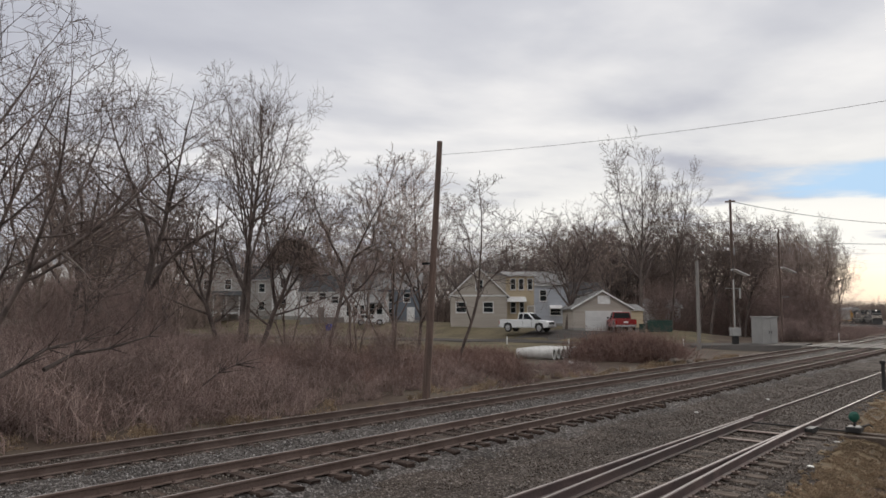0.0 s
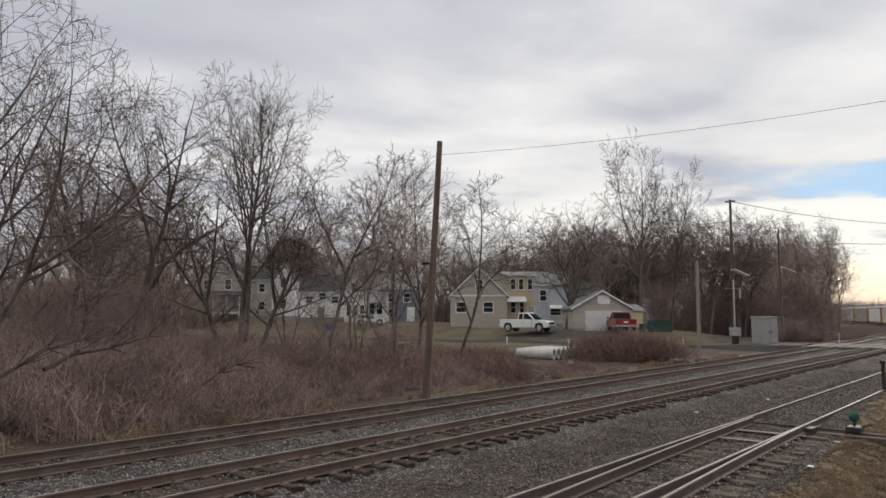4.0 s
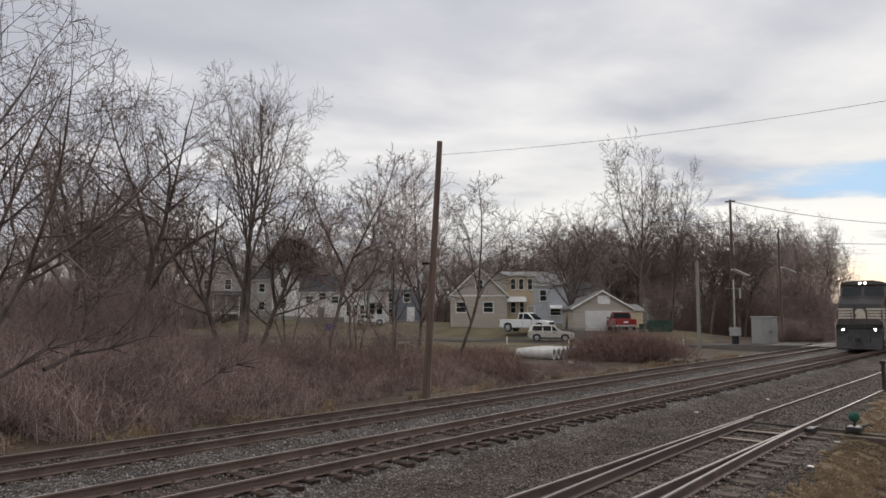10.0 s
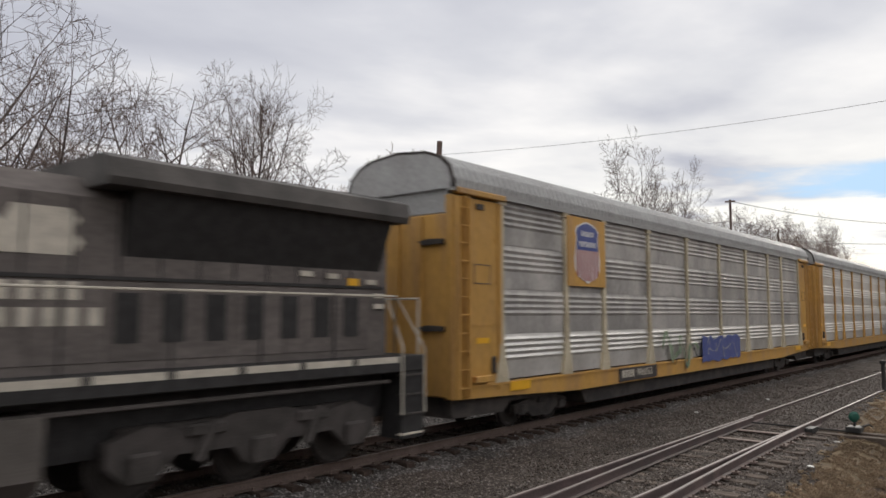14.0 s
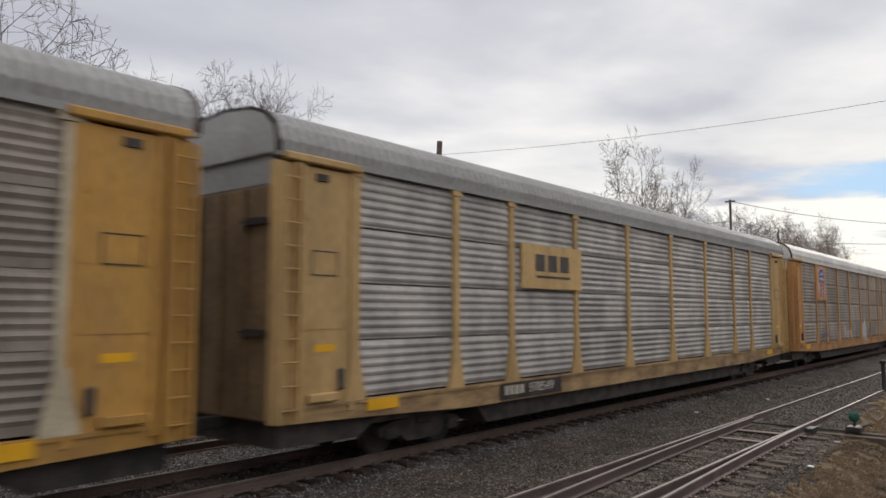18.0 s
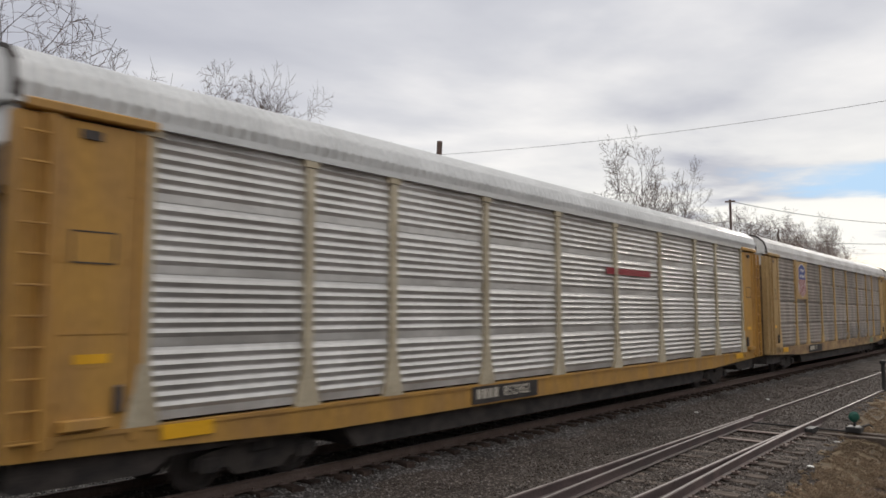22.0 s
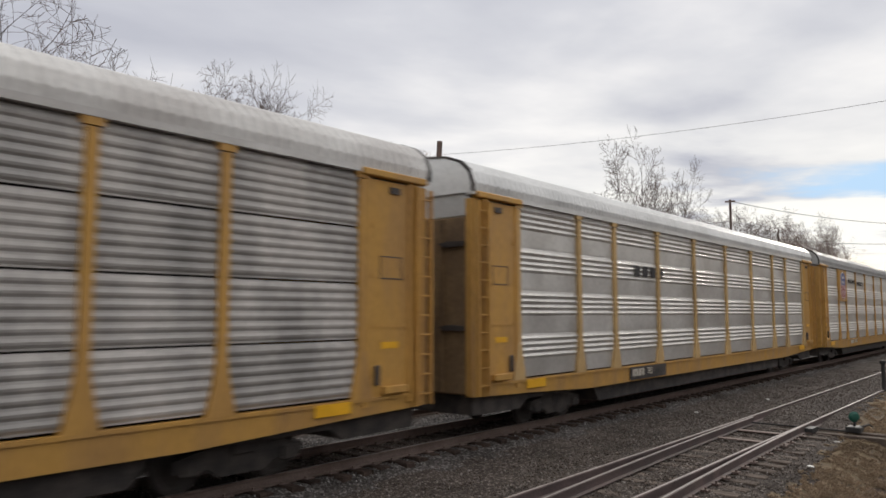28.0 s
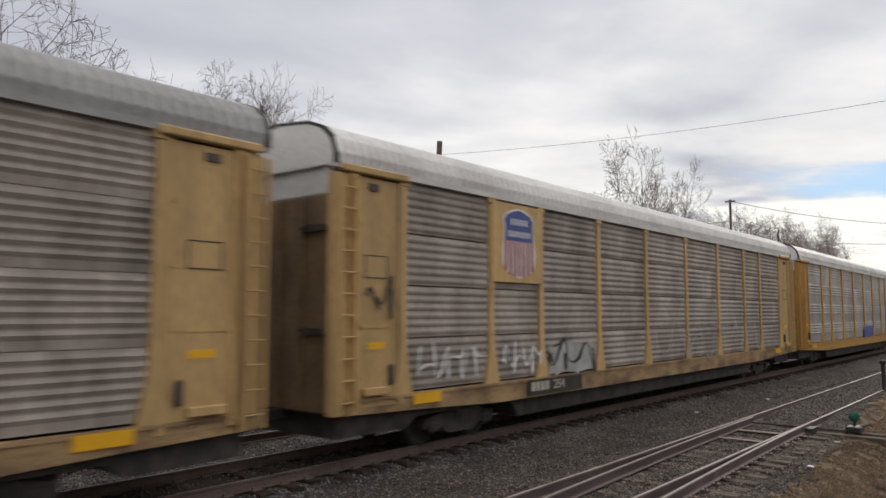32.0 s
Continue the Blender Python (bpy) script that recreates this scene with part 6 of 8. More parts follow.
def build_brush():
    rnd = random.Random(12)
    spots = []
    while len(spots) < 1700:
        x, y = rnd.uniform(-6, 48), rnd.uniform(18.4, 52)
        side = (x * SH - y * CH) / (x * CH + y * SH)          # how far to the right the spot lies
        left = 1 - ease(-0.42, -0.1, side)
        if side > 0.2 or (0.06 < side < 0.19 and y > 23.5) or y > 24 + 26 * left * rnd.random() + 10 * rnd.random() or (abs(x - 20.2) < 1.0 and y < 19.2):
            continue
        h = (0.55 + 0.5 * rnd.random() + left * (0.5 + 1.1 * rnd.random())) * (0.4 + 0.6 * ease(18.4, 20.5, y)) * (1 - 0.45 * ease(-0.02, 0.08, side))
        spots.append((x, y, h))
    thicket("bank_brush", "dense brown leafless brush and brambles on the bank", M_BRUSH, spots, 1)
    spots = []
    for k in range(150):
        u, d = rnd.gauss(12.5, 1.25), rnd.gauss(51, 1.3)
        x, y = site(u, d)
        spots.append((x, y, rnd.uniform(1.6, 2.7)))
    for k in range(70):
        px, d = rnd.uniform(800, 900), rnd.uniform(42, 50)
        spots.append((*site(d * (px - 784) / 1305, d), rnd.uniform(0.8, 1.5)))
    for k in range(180):
        u, d = rnd.gauss(-6, 5), rnd.gauss(36, 4)
        x, y = site(u, d)
        spots.append((x, y, rnd.uniform(0.7, 1.6)))
    thicket("red_brush", "rounded red-brown brush by the pipes", M_REDBRUSH, [s for s in spots if s[1] > 18.8], 2)
    spots = []
    for k in range(760):
        px, d = rnd.uniform(1368, 1446), rnd.uniform(84, 122)
        x, y = site(d * (px - 784) / 1305, d)
        if y > 21 + max(0, x - 92) * 0.35:
            spots.append((x, y, rnd.uniform(1.6, 3.8) * (0.55 + 0.45 * ease(1368, 1410, px)) * (1 - 0.4 * ease(1415, 1452, px))))
    for k in range(520):
        px, d = rnd.uniform(1150, 1430), rnd.uniform(106, 136)
        x, y = site(d * (px - 784) / 1305, d)
        spots.append((x, y, rnd.uniform(1.6, 4.6)))
    thicket("crossing_brush", "tall brown undergrowth at the wood's edge", M_BRUSH, spots, 3, 60)
    spots = []
    for k in range(420):
        x, y = rnd.uniform(-5, 50), rnd.uniform(44, 100)
        if x < 48 - 0.1 * (y - 44):
            spots.append((x, y, rnd.uniform(0.8, 2.6) * (1 if x < 34 else 0.35)))
    thicket("far_brush", "brown undergrowth among the trees", M_BRUSH, spots, 4, 30)
    spots = []
    for k in range(110):
        x, y = rnd.uniform(3, 56), rnd.uniform(17.6, 19.2)
        spots.append((x, y, rnd.uniform(0.15, 0.5)))
    for k in range(300):
        u, d = rnd.uniform(-12, 2), rnd.uniform(40, 62)
        spots.append((*site(u, d), rnd.uniform(0.25, 0.6)))
    for k in range(1500):
        x = rnd.uniform(7.5, 40)
        y = rnd.uniform(-1.5, 1.0) + 1.9 * ease(9, 14, x) + 0.5 * ease(14, 30, x)
        if y < 2.75:
            spots.append((x, y, rnd.uniform(0.06, 0.2)))
    for k in range(2600):
        x = 10 + 34 * rnd.random() ** 1.6
        y = rnd.uniform(2.75, grass_edge(x) + rnd.uniform(-0.3, 0.25))
        spots.append((x, y, rnd.uniform(0.03, 0.10), float(np.interp(y, (2.8, 3.3, 4.5, 6.0), (-0.56, -0.30, -0.21, -0.2))) + yard_fill(x, y)))
    slope = []
    for k in range(1300):
        px, d = rnd.uniform(1425, 1640), rnd.uniform(88, 215)
        x, y = site(d * (px - 784) / 1305, d)
        _, ry, _ = rail_line(x)
        if y > ry + 6.4:
            slope.append((x, y, rnd.uniform(0.7, 1.5)))
    thicket("slope_scrub", "low dead scrub on the slope beside the far line", M_BRUSH, slope, 14, 34)
    # the long belt of woods that closes the view
    far = []
    for k in range(210):
        px, d = (rnd.uniform(100, 325), rnd.uniform(90, 116)) if k % 3 == 0 else (rnd.uniform(1120, 1440), rnd.uniform(130, 158))
        far.append((*site(d * (px - 784) / 1305, d), rnd.uniform(5.5, 10.5)))
    low = []
    for k in range(420):
        px, d = rnd.uniform(1440, 1780), rnd.uniform(440, 520)
        low.append((*site(d * (px - 784) / 1305, d), rnd.uniform(9, 17)))
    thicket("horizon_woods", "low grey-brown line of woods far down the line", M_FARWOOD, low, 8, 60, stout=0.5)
    for k in range(900):
        px, d = rnd.uniform(-120, 1425), rnd.uniform(150, 230)
        far.append((*site(d * (px - 784) / 1305, d), rnd.uniform(5, 13.5)))
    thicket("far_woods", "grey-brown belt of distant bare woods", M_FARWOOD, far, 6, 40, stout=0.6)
    # an added, unseen belt of trees behind the camera, darkening reflections and the ground
    rear = []
    for k in range(1200):
        a, r = radians(rnd.uniform(150, 395)), rnd.uniform(48, 78)
        x, y = r * math.cos(a) * 1.6, -12 + r * math.sin(a)
        if y < -8:
            rear.append((x, y, rnd.uniform(12, 19)))
    thicket("rear_woods", "unseen belt of bare trees added behind the camera to darken reflections", M_FARWOOD, rear, 7, 34)
    thicket("dry_grass", "tufts of pale dry grass along the ballast", M_STRAW, spots, 5, 40)


build_trees()
evergreen()
build_brush()


# ---------------------------------------------------------------- houses
def siding(name, colour):
    return mat(name, colour, 0.7, vary=0.12, scale=0.8, fine=6, bump=0.35, stretch=(0.15, 0.15, 5))


M_TAN, M_CREAM, M_PALEBLUE, M_GREYH, M_WHITEH, M_BROWNH, M_BLUEH = (siding(*a) for a in (
    ("tan_siding", (0.40, 0.36, 0.315)), ("cream_siding", (0.55, 0.45, 0.31)), ("pale_blue_siding", (0.47, 0.50, 0.56)), ("grey_siding", (0.38, 0.36, 0.34)),
    ("white_siding", (0.72, 0.715, 0.71)), ("brown_grey_siding", (0.20, 0.185, 0.17)), ("slate_blue_siding", (0.16, 0.18, 0.21))))
M_SHINGLE = mat("dark_shingles", (0.048, 0.048, 0.051), 0.9, vary=0.3, scale=1.5, fine=12, bump=0.5)
M_SHINGLE2 = mat("grey_shingles", (0.20, 0.195, 0.19), 0.9, vary=0.3, scale=1.5, fine=12, bump=0.5)
M_FOUND = mat("block_foundation", (0.30, 0.29, 0.27), 0.9, vary=0.2, scale=2)
M_DOORP = mat("garage_door_paint", (0.62, 0.62, 0.61), 0.6, vary=0.1, scale=1)


def block(h, x0, x1, y0, y1, eave, apex, axis, wall_m, roof_m, over=0.3, base=0.0):
    """Walls and a pitched roof over a rectangle; axis: the way the ridge runs."""
    if axis == "y":
        mid = (x0 + x1) / 2
        pts = [(x0, base - 0.6), (x1, base - 0.6), (x1, eave), (mid, apex - 0.05), (x0, eave)]
        wall = part("wall", prism(pts, y0, y1), wall_m, h)
        s = (apex - eave) / (mid - x0)
        for a, b in ((x0 - over, mid), (x1 + over, mid)):
            part("roof", prism([(a, eave - over * s), (b, apex), (b, apex + 0.16), (a, eave - over * s + 0.16)], y0 - over, y1 + over), roof_m, h)
            part("rake_board", prism([(a, eave - over * s - 0.02), (b, apex - 0.02), (b, apex + 0.17), (a, eave - over * s + 0.17)], y0 - over - 0.05, y0 - over), M_WHITE, h)
    else:
        mid = (y0 + y1) / 2
        pts = [(y0, base - 0.6), (y1, base - 0.6), (y1, eave), (mid, apex - 0.05), (y0, eave)]
        wall = part("wall", prism(pts, x0, x1, "x"), wall_m, h)
        s = (apex - eave) / (mid - y0)
        for a, b in ((y0 - over, mid), (y1 + over, mid)):
            part("roof", prism([(a, eave - over * s), (b, apex), (b, apex + 0.16), (a, eave - over * s + 0.16)], x0 - over, x1 + over, "x"), roof_m, h)
        part("gutter", box(x0 - over, x1 + over, y0 - over - 0.1, y0 - over, eave - over * s, eave - over * s + 0.12), M_WHITE, h)
    part("foundation", box(x0 - 0.03, x1 + 0.03, y0 - 0.03, y1 + 0.03, base - 0.8, base + 0.35), M_FOUND, h)
    return wall


def window(h, x, y, z, w=0.9, tall=1.3, face="y", shutters=False):
    """A framed window on the wall plane y (or x), its middle at x, z."""
    def bx(a, b, c, d, e, f):
        return box(a, b, c, d, e, f) if face == "y" else box(c, d, a, b, e, f)
    fr = part("window_frame", bx(x - w / 2 - 0.09, x + w / 2 + 0.09, y - 0.06, y + 0.02, z - tall / 2 - 0.09, z + tall / 2 + 0.09), M_WHITE, h)
    part("pane", bx(x - w / 2, x + w / 2, y - 0.075, y - 0.05, z - tall / 2, z - 0.03), M_GLASS, fr)
    part("pane", bx(x - w / 2, x + w / 2, y - 0.075, y - 0.05, z + 0.03, z + tall / 2), M_GLASS, fr)
    part("sill", bx(x - w / 2 - 0.12, x + w / 2 + 0.12, y - 0.12, y, z - tall / 2 - 0.14, z - tall / 2 - 0.08), M_WHITE, fr)
    return fr


def door(h, x, y, z, material, w=0.95, tall=2.05):
    fr = part("door_frame", box(x - w / 2 - 0.1, x + w / 2 + 0.1, y - 0.05, y + 0.02, z, z + tall + 0.1), M_WHITE, h)
    part("door", box(x - w / 2, x + w / 2, y - 0.075, y - 0.05, z, z + tall), material, fr)
    return fr


def house(name, label, u, d, z, turn=0.0, category="house"):
    x, y = site(u, d)
    return thing(name, label, category, pose(x, y, z, 0, 0, HEADING - 90 + turn), "street houses")


def porch(h, x0, x1, y0, y1, floor, top, posts, roof_m):
    part("porch_floor", box(x0, x1, y0, y1, floor - 0.2, floor), M_WHITE, h)
    part("porch_roof", prism([(y0 - 0.25, top), (y1, top + 0.7), (y1, top + 0.85), (y0 - 0.25, top + 0.14)], x0 - 0.2, x1 + 0.2, "x"), roof_m, h)
    for k in range(posts):
        x = x0 + 0.1 + (x1 - x0 - 0.2) * k / (posts - 1)
        part("porch_post", box(x - 0.07, x + 0.07, y0, y0 + 0.14, floor - 0.8, top), M_WHITE, h)


def build_houses():
    # tan gabled house with the cream two-storey wing
    h = house("house", "tan-sided gabled house with a cream two-storey wing", 4.45, 92, 0.55)
    block(h, -3.45, 3.55, 0, 9, 4.4, 7.75, "y", M_TAN, M_SHINGLE2)
    part("dormer_wall", prism([(0.35, 3.5), (3.55, 3.5), (3.55, 6.95), (0.35, 7.45)], 1.6, 10.4), M_TAN, h, "tan upper-storey side wall")
    part("dormer_roof", prism([(0.2, 7.46), (3.75, 6.9), (3.75, 7.02), (0.2, 7.58)], 1.35, 10.6), M_SHINGLE2, h)
    block(h, 3.56, 7.3, 3.0, 11, 6.95, 7.6, "x", M_CREAM, M_SHINGLE2, 0.2)
    part("belt_board", box(-3.47, 3.57, -0.05, 0.0, 4.25, 4.45), M_WHITE, h)
    window(h, 0.1, 0, 5.7, 0.8, 1.2); window(h, 1.2, 0, 2.9, 1.15, 1.2); window(h, -2.2, 0, 2.9, 1.15, 1.2)
    for x in (4.6, 5.65, 6.8):
        window(h, x, 3.0, 5.9, 0.55, 1.3)
    window(h, 4.6, 3.0, 2.9, 0.6, 1.3); window(h, 5.7, 3.0, 2.9, 0.5, 1.3); door(h, 6.9, 3.0, 1.0, M_TAN, 0.8)
    part("awning", prism([(1.6, 3.6), (3.0, 4.2), (3.0, 4.3), (1.6, 3.66)], 3.7, 6.2, "x"), M_WHITE, h)
    part("step_wall", box(3.8, 7.6, 1.6, 3.0, -0.6, 0.75, 0.03), M_FOUND, h)
    # pale blue house
    h = house("house", "pale blue clapboard house behind a shade tree", 13.9, 108, 0.9)
    block(h, -0.6, 4.4, 0, 8, 6.0, 8.0, "x", M_PALEBLUE, M_SHINGLE2)
    window(h, 0.8, 0, 4.4, 0.9, 1.5); window(h, 2.6, 0, 2.0, 1.5, 0.9)
    part("awning", prism([(-0.9, 2.5), (0, 2.9), (0, 3.0), (-0.9, 2.56)], 1.7, 3.5, "x"), M_WHITE, h)
    block(h, 4.41, 6.2, 1, 7, 3.0, 3.9, "x", M_WHITEH, M_SHINGLE2, 0.2)
    # brown house behind the garage
    h = house("house", "weathered brown-grey house with a grey roof", 19.6, 116, 1.0)
    block(h, -1.5, 6.5, 0, 9, 4.6, 6.6, "x", M_BROWNH, M_SHINGLE)
    window(h, 2.2, 0, 3.8, 1.0, 1.1); window(h, 4.6, 0, 3.8, 1.0, 1.1)
    # garage
    h = house("garage", "tan detached garage with a pale double door", 18.6, 84, 0.72, 0, "garage")
    block(h, -3.75, 2.85, 0, 7.5, 2.55, 4.45, "y", M_TAN, M_SHINGLE2)
    block(h, 2.86, 4.3, 0.4, 7.0, 2.3, 2.9, "x", M_CREAM, M_SHINGLE2, 0.15)
    gd = part("garage_door", box(-2.4, 1.8, -0.06, 0.01, -0.1, 2.25), M_DOORP, h, "pale sectional door")
    for k in range(4):
        part("door_section", box(-2.32, 1.72, -0.085, -0.06, -0.05 + k * 0.57, 0.47 + k * 0.57, 0.01), M_DOORP, gd)
    part("gable_vent", box(-0.95, 0.45, -0.05, 0.01, 3.05, 4.0), M_WHITE, h, "white board patch")
    # left two-storey house with porch
    h = house("house", "grey two-storey house with a porch and two gables", -32.6, 119, 1.95)
    block(h, -8.2, 0.6, 0, 9, 6.7, 9.6, "y", M_GREYH, M_SHINGLE)
    block(h, 0.61, 8.2, 1.2, 8, 6.3, 8.6, "x", M_GREYH, M_SHINGLE)
    block(h, 5.2, 8.9, -1.2, 6, 6.4, 8.7, "y", M_WHITEH, M_SHINGLE)
    for x in (-5.6, -2.2):
        window(h, x, 0, 5.4, 0.9, 1.5)
    window(h, 7.0, -1.2, 5.6, 0.8, 1.4); window(h, 3.0, 1.2, 4.9); window(h, 7.0, -1.2, 2.3, 0.9, 1.4); window(h, 3.0, 1.2, 2.0)
    porch(h, -8.0, 0.4, -2.4, 0, 0.9, 3.5, 5, M_SHINGLE)
    window(h, -5.8, 0, 2.3, 1.0, 1.4); door(h, -3.4, 0, 0.9, M_BROWNH)
    # white house with a dark roof
    h = house("house", "white house with a dark roof and a gabled porch", -14.6, 105, 1.15)
    block(h, -5.9, 0.6, 0.8, 8, 4.7, 7.2, "x", M_WHITEH, M_SHINGLE)
    block(h, 0.61, 3.5, 0, 8, 4.9, 6.9, "y", M_WHITEH, M_SHINGLE)
    block(h, 3.51, 6.4, 0.6, 8, 3.4, 4.6, "x", M_WHITEH, M_SHINGLE2, 0.2)
    block(h, 0.9, 4.0, -2.6, -0.01, 2.9, 4.2, "y", M_WHITEH, M_SHINGLE2, 0.2)
    for x in (-4.6, -2.7, -0.9):
        window(h, x, 0.8, 3.5 if x != -2.7 else 4.0, 0.9, 0.9)
    door(h, -2.9, 0.8, 0.4, M_BROWNH); window(h, 2.05, 0, 5.2, 0.8, 1.2); window(h, 4.4, 0.6, 2.2, 0.8, 1.5); window(h, 5.5, 0.6, 2.2, 0.8, 1.5)
    for x in (1.5, 2.45, 3.4):
        window(h, x, -2.6, 1.9, 0.55, 1.5)
    porch(h, 4.1, 6.4, -2.2, 0, 0.7, 2.9, 3, M_SHINGLE2)
    part("basement_wall", box(-5.95, 0.65, 0.7, 0.82, -0.8, 1.0), M_BROWNH, h)
    # slate blue house
    h = house("house", "slate blue house partly behind the trees", -5.3, 112, 1.3)
    block(h, -4.6, 1.8, 0, 8, 5.2, 7.6, "x", M_BLUEH, M_SHINGLE2)
    window(h, -2.8, 0, 3.8); window(h, -0.2, 0, 3.8); window(h, -2.8, 0, 1.4); door(h, 0.4, 0, 0.2, M_WHITE)
    # low white building behind the trees
    h = house("shed", "low white outbuilding among the trees", 33.5, 112, 0.9, 0, "shed")
    block(h, -2.4, 2.6, 0, 5, 2.7, 3.9, "x", M_WHITEH, M_SHINGLE2)
    window(h, 1.4, 0, 1.6, 0.8, 0.9)
    h = house("house", "grey roofed house seen above the white house", -13.5, 132, 1.5)
    block(h, -6, 5, 0, 8, 5.4, 8.2, "x", M_GREYH, M_SHINGLE2)
    window(h, -3, 0, 4.0); window(h, 1.5, 0, 4.0)


build_houses()


# ---------------------------------------------------------------- vehicles
M_TYRE = mat("tyre_rubber", (0.025, 0.025, 0.026), 0.85, vary=0.2)
M_RIM = mat("alloy_rim", (0.42, 0.42, 0.43), 0.35, metal=0.8, vary=0.15)
M_CARWHITE = mat("white_car_paint", (0.72, 0.73, 0.74), 0.3, vary=0.06, scale=1, bump=0, coat=0.4)
M_CARRED = mat("red_car_paint", (0.24, 0.022, 0.022), 0.3, vary=0.1, scale=1, bump=0, coat=0.4)
M_CARSILVER = mat("silver_car_paint", (0.50, 0.48, 0.44), 0.32, metal=0.4, vary=0.08, scale=1, bump=0)
M_TAIL = mat("red_lamp_glass", (0.35, 0.02, 0.02), 0.2, vary=0.1)
M_HEADL = mat("clear_lamp_glass", (0.6, 0.6, 0.6), 0.15, vary=0.1)


def add_wheels(v, xs, half, r):
    for x in xs:
        for s in (-1, 1):
            w = part("wheel", lathe([(0.0, 0.09), (r - 0.1, 0.10), (r - 0.04, 0.115), (r, 0.08), (r, -0.08), (r - 0.04, -0.115), (0, -0.1)], 18), M_TYRE, v)
            w.location = (x, s * half, r)
            rim = part("rim", lathe([(0.0, s * 0.125), (0.06, s * 0.13), (r - 0.14, s * 0.12), (r - 0.1, s * 0.10)], 14), M_RIM, w)


def add_cabin(v, pts, half, roof_half, material, glass_name="side_glass"):
    """A glasshouse: outline pts from front foot over the roof to the rear foot, tapering to the roof."""
    bm = bmesh.new()
    zs = [z for _, z in pts]
    lo, hi = min(zs), max(zs)
    def hw(z):
        return half + (roof_half - half) * (z - lo) / (hi - lo)
    a, b = [bm.verts.new((x, -hw(z), z)) for x, z in pts], [bm.verts.new((x, hw(z), z)) for x, z in pts]
    n = len(pts)
    for i in range(n):
        bm.faces.new((a[i], a[(i + 1) % n], b[(i + 1) % n], b[i]))
    bm.faces.new(a[::-1]); bm.faces.new(b)
    bmesh.ops.recalc_face_normals(bm, faces=bm.faces)
    bmesh.ops.bevel(bm, geom=list(bm.edges), offset=0.04, segments=1, affect="EDGES")
    cab = part("cabin", bm, material, v)
    return cab, hw


def side_glass(v, pts, hw):
    for s in (-1, 1):
        bm = bmesh.new()
        f = bm.faces.new([bm.verts.new((x, s * (hw(z) + 0.012), z)) for x, z in pts])
        bmesh.ops.solidify(bm, geom=[f], thickness=0.008)
        part("side_window", bm, M_GLASS, v)


def end_glass(v, xa, za, xb, zb, hw, name):
    bm = bmesh.new()
    off = 0.02 if xa > xb else -0.02
    q = [(xa, -hw(za) + 0.1, za), (xa, hw(za) - 0.1, za), (xb, hw(zb) - 0.1, zb), (xb, -hw(zb) + 0.1, zb)]
    f = bm.faces.new([bm.verts.new((x + off, y, z + 0.015)) for x, y, z in q])
    bmesh.ops.solidify(bm, geom=[f], thickness=0.008)
    part(name, bm, M_GLASS, v)


def build_pickup(label, m, paint, length=5.8):
    v = thing("pickup_truck", label, "pickup truck", m, "parked vehicles")
    k = length / 5.8
    bm = prism([(-2.9, 0.55), (-2.9, 1.12), (-0.62, 1.12), (-0.62, 1.18), (0.9, 1.18), (2.6, 1.08), (2.85, 0.95), (2.9, 0.5), (2.3, 0.42), (-2.6, 0.42)], -0.98, 0.98)
    bmesh.ops.bevel(bm, geom=list(bm.edges), offset=0.05, segments=2, affect="EDGES")
    part("body", bm, paint, v)
    part("bed_floor", box(-2.78, -0.7, -0.85, 0.85, 1.0, 1.125), M_BLACK, v)
    for s in (-1, 1):
        part("bed_rail", box(-2.85, -0.68, s * 0.97, s * 0.84, 1.10, 1.20, 0.02), paint, v)
    part("tailgate", box(-2.93, -2.85, -0.86, 0.86, 0.68, 1.2, 0.02), paint, v)
    cab, hw = add_cabin(v, [(1.35, 1.12), (0.55, 1.82), (0.3, 1.88), (-0.5, 1.88), (-0.66, 1.82), (-0.7, 1.12)], 0.95, 0.78, paint)
    side_glass(v, [(1.05, 1.24), (0.5, 1.76), (0.0, 1.78), (0.0, 1.24)], hw)
    side_glass(v, [(-0.08, 1.24), (-0.08, 1.78), (-0.5, 1.78), (-0.58, 1.24)], hw)
    end_glass(v, 1.3, 1.18, 0.6, 1.78, hw, "windscreen")
    end_glass(v, -0.7, 1.26, -0.66, 1.78, hw, "rear_window")
    add_wheels(v, (-1.85, 1.85), 0.88, 0.40)
    for x in (-1.85, 1.85):
        for s in (-1, 1):
            part("wheel_arch", prism([(x - 0.52, 0.42), (x - 0.42, 0.82), (x, 0.94), (x + 0.42, 0.82), (x + 0.52, 0.42)], s * 0.985, s * 0.97), M_BLACK, v)
    part("front_bumper", box(2.86, 2.98, -0.95, 0.95, 0.45, 0.68, 0.03), M_RIM, v)
    part("rear_bumper", box(-3.02, -2.9, -0.95, 0.95, 0.45, 0.65, 0.03), M_RIM, v)
    part("grille", box(2.85, 2.91, -0.6, 0.6, 0.72, 0.98), M_BLACK, v)
    for s in (-1, 1):
        part("headlight", box(2.8, 2.9, s * 0.92, s * 0.65, 0.76, 0.96, 0.02), M_HEADL, v)
        part("taillight", box(-2.93, -2.86, s * 0.985, s * 0.84, 0.75, 1.1, 0.01), M_TAIL, v)
        part("mirror", box(0.95, 1.1, s * 1.18, s * 0.98, 1.2, 1.4, 0.02), M_BLACK, v)
        for x in (0.98, -0.05):
            part("door_seam", box(x - 0.01, x + 0.01, s * 0.988, s * 0.975, 0.55, 1.15), M_BLACK, v)
    part("plate", box(-2.94, -2.93, -0.2, 0.2, 0.85, 1.0), M_WHITE, v)
    return v


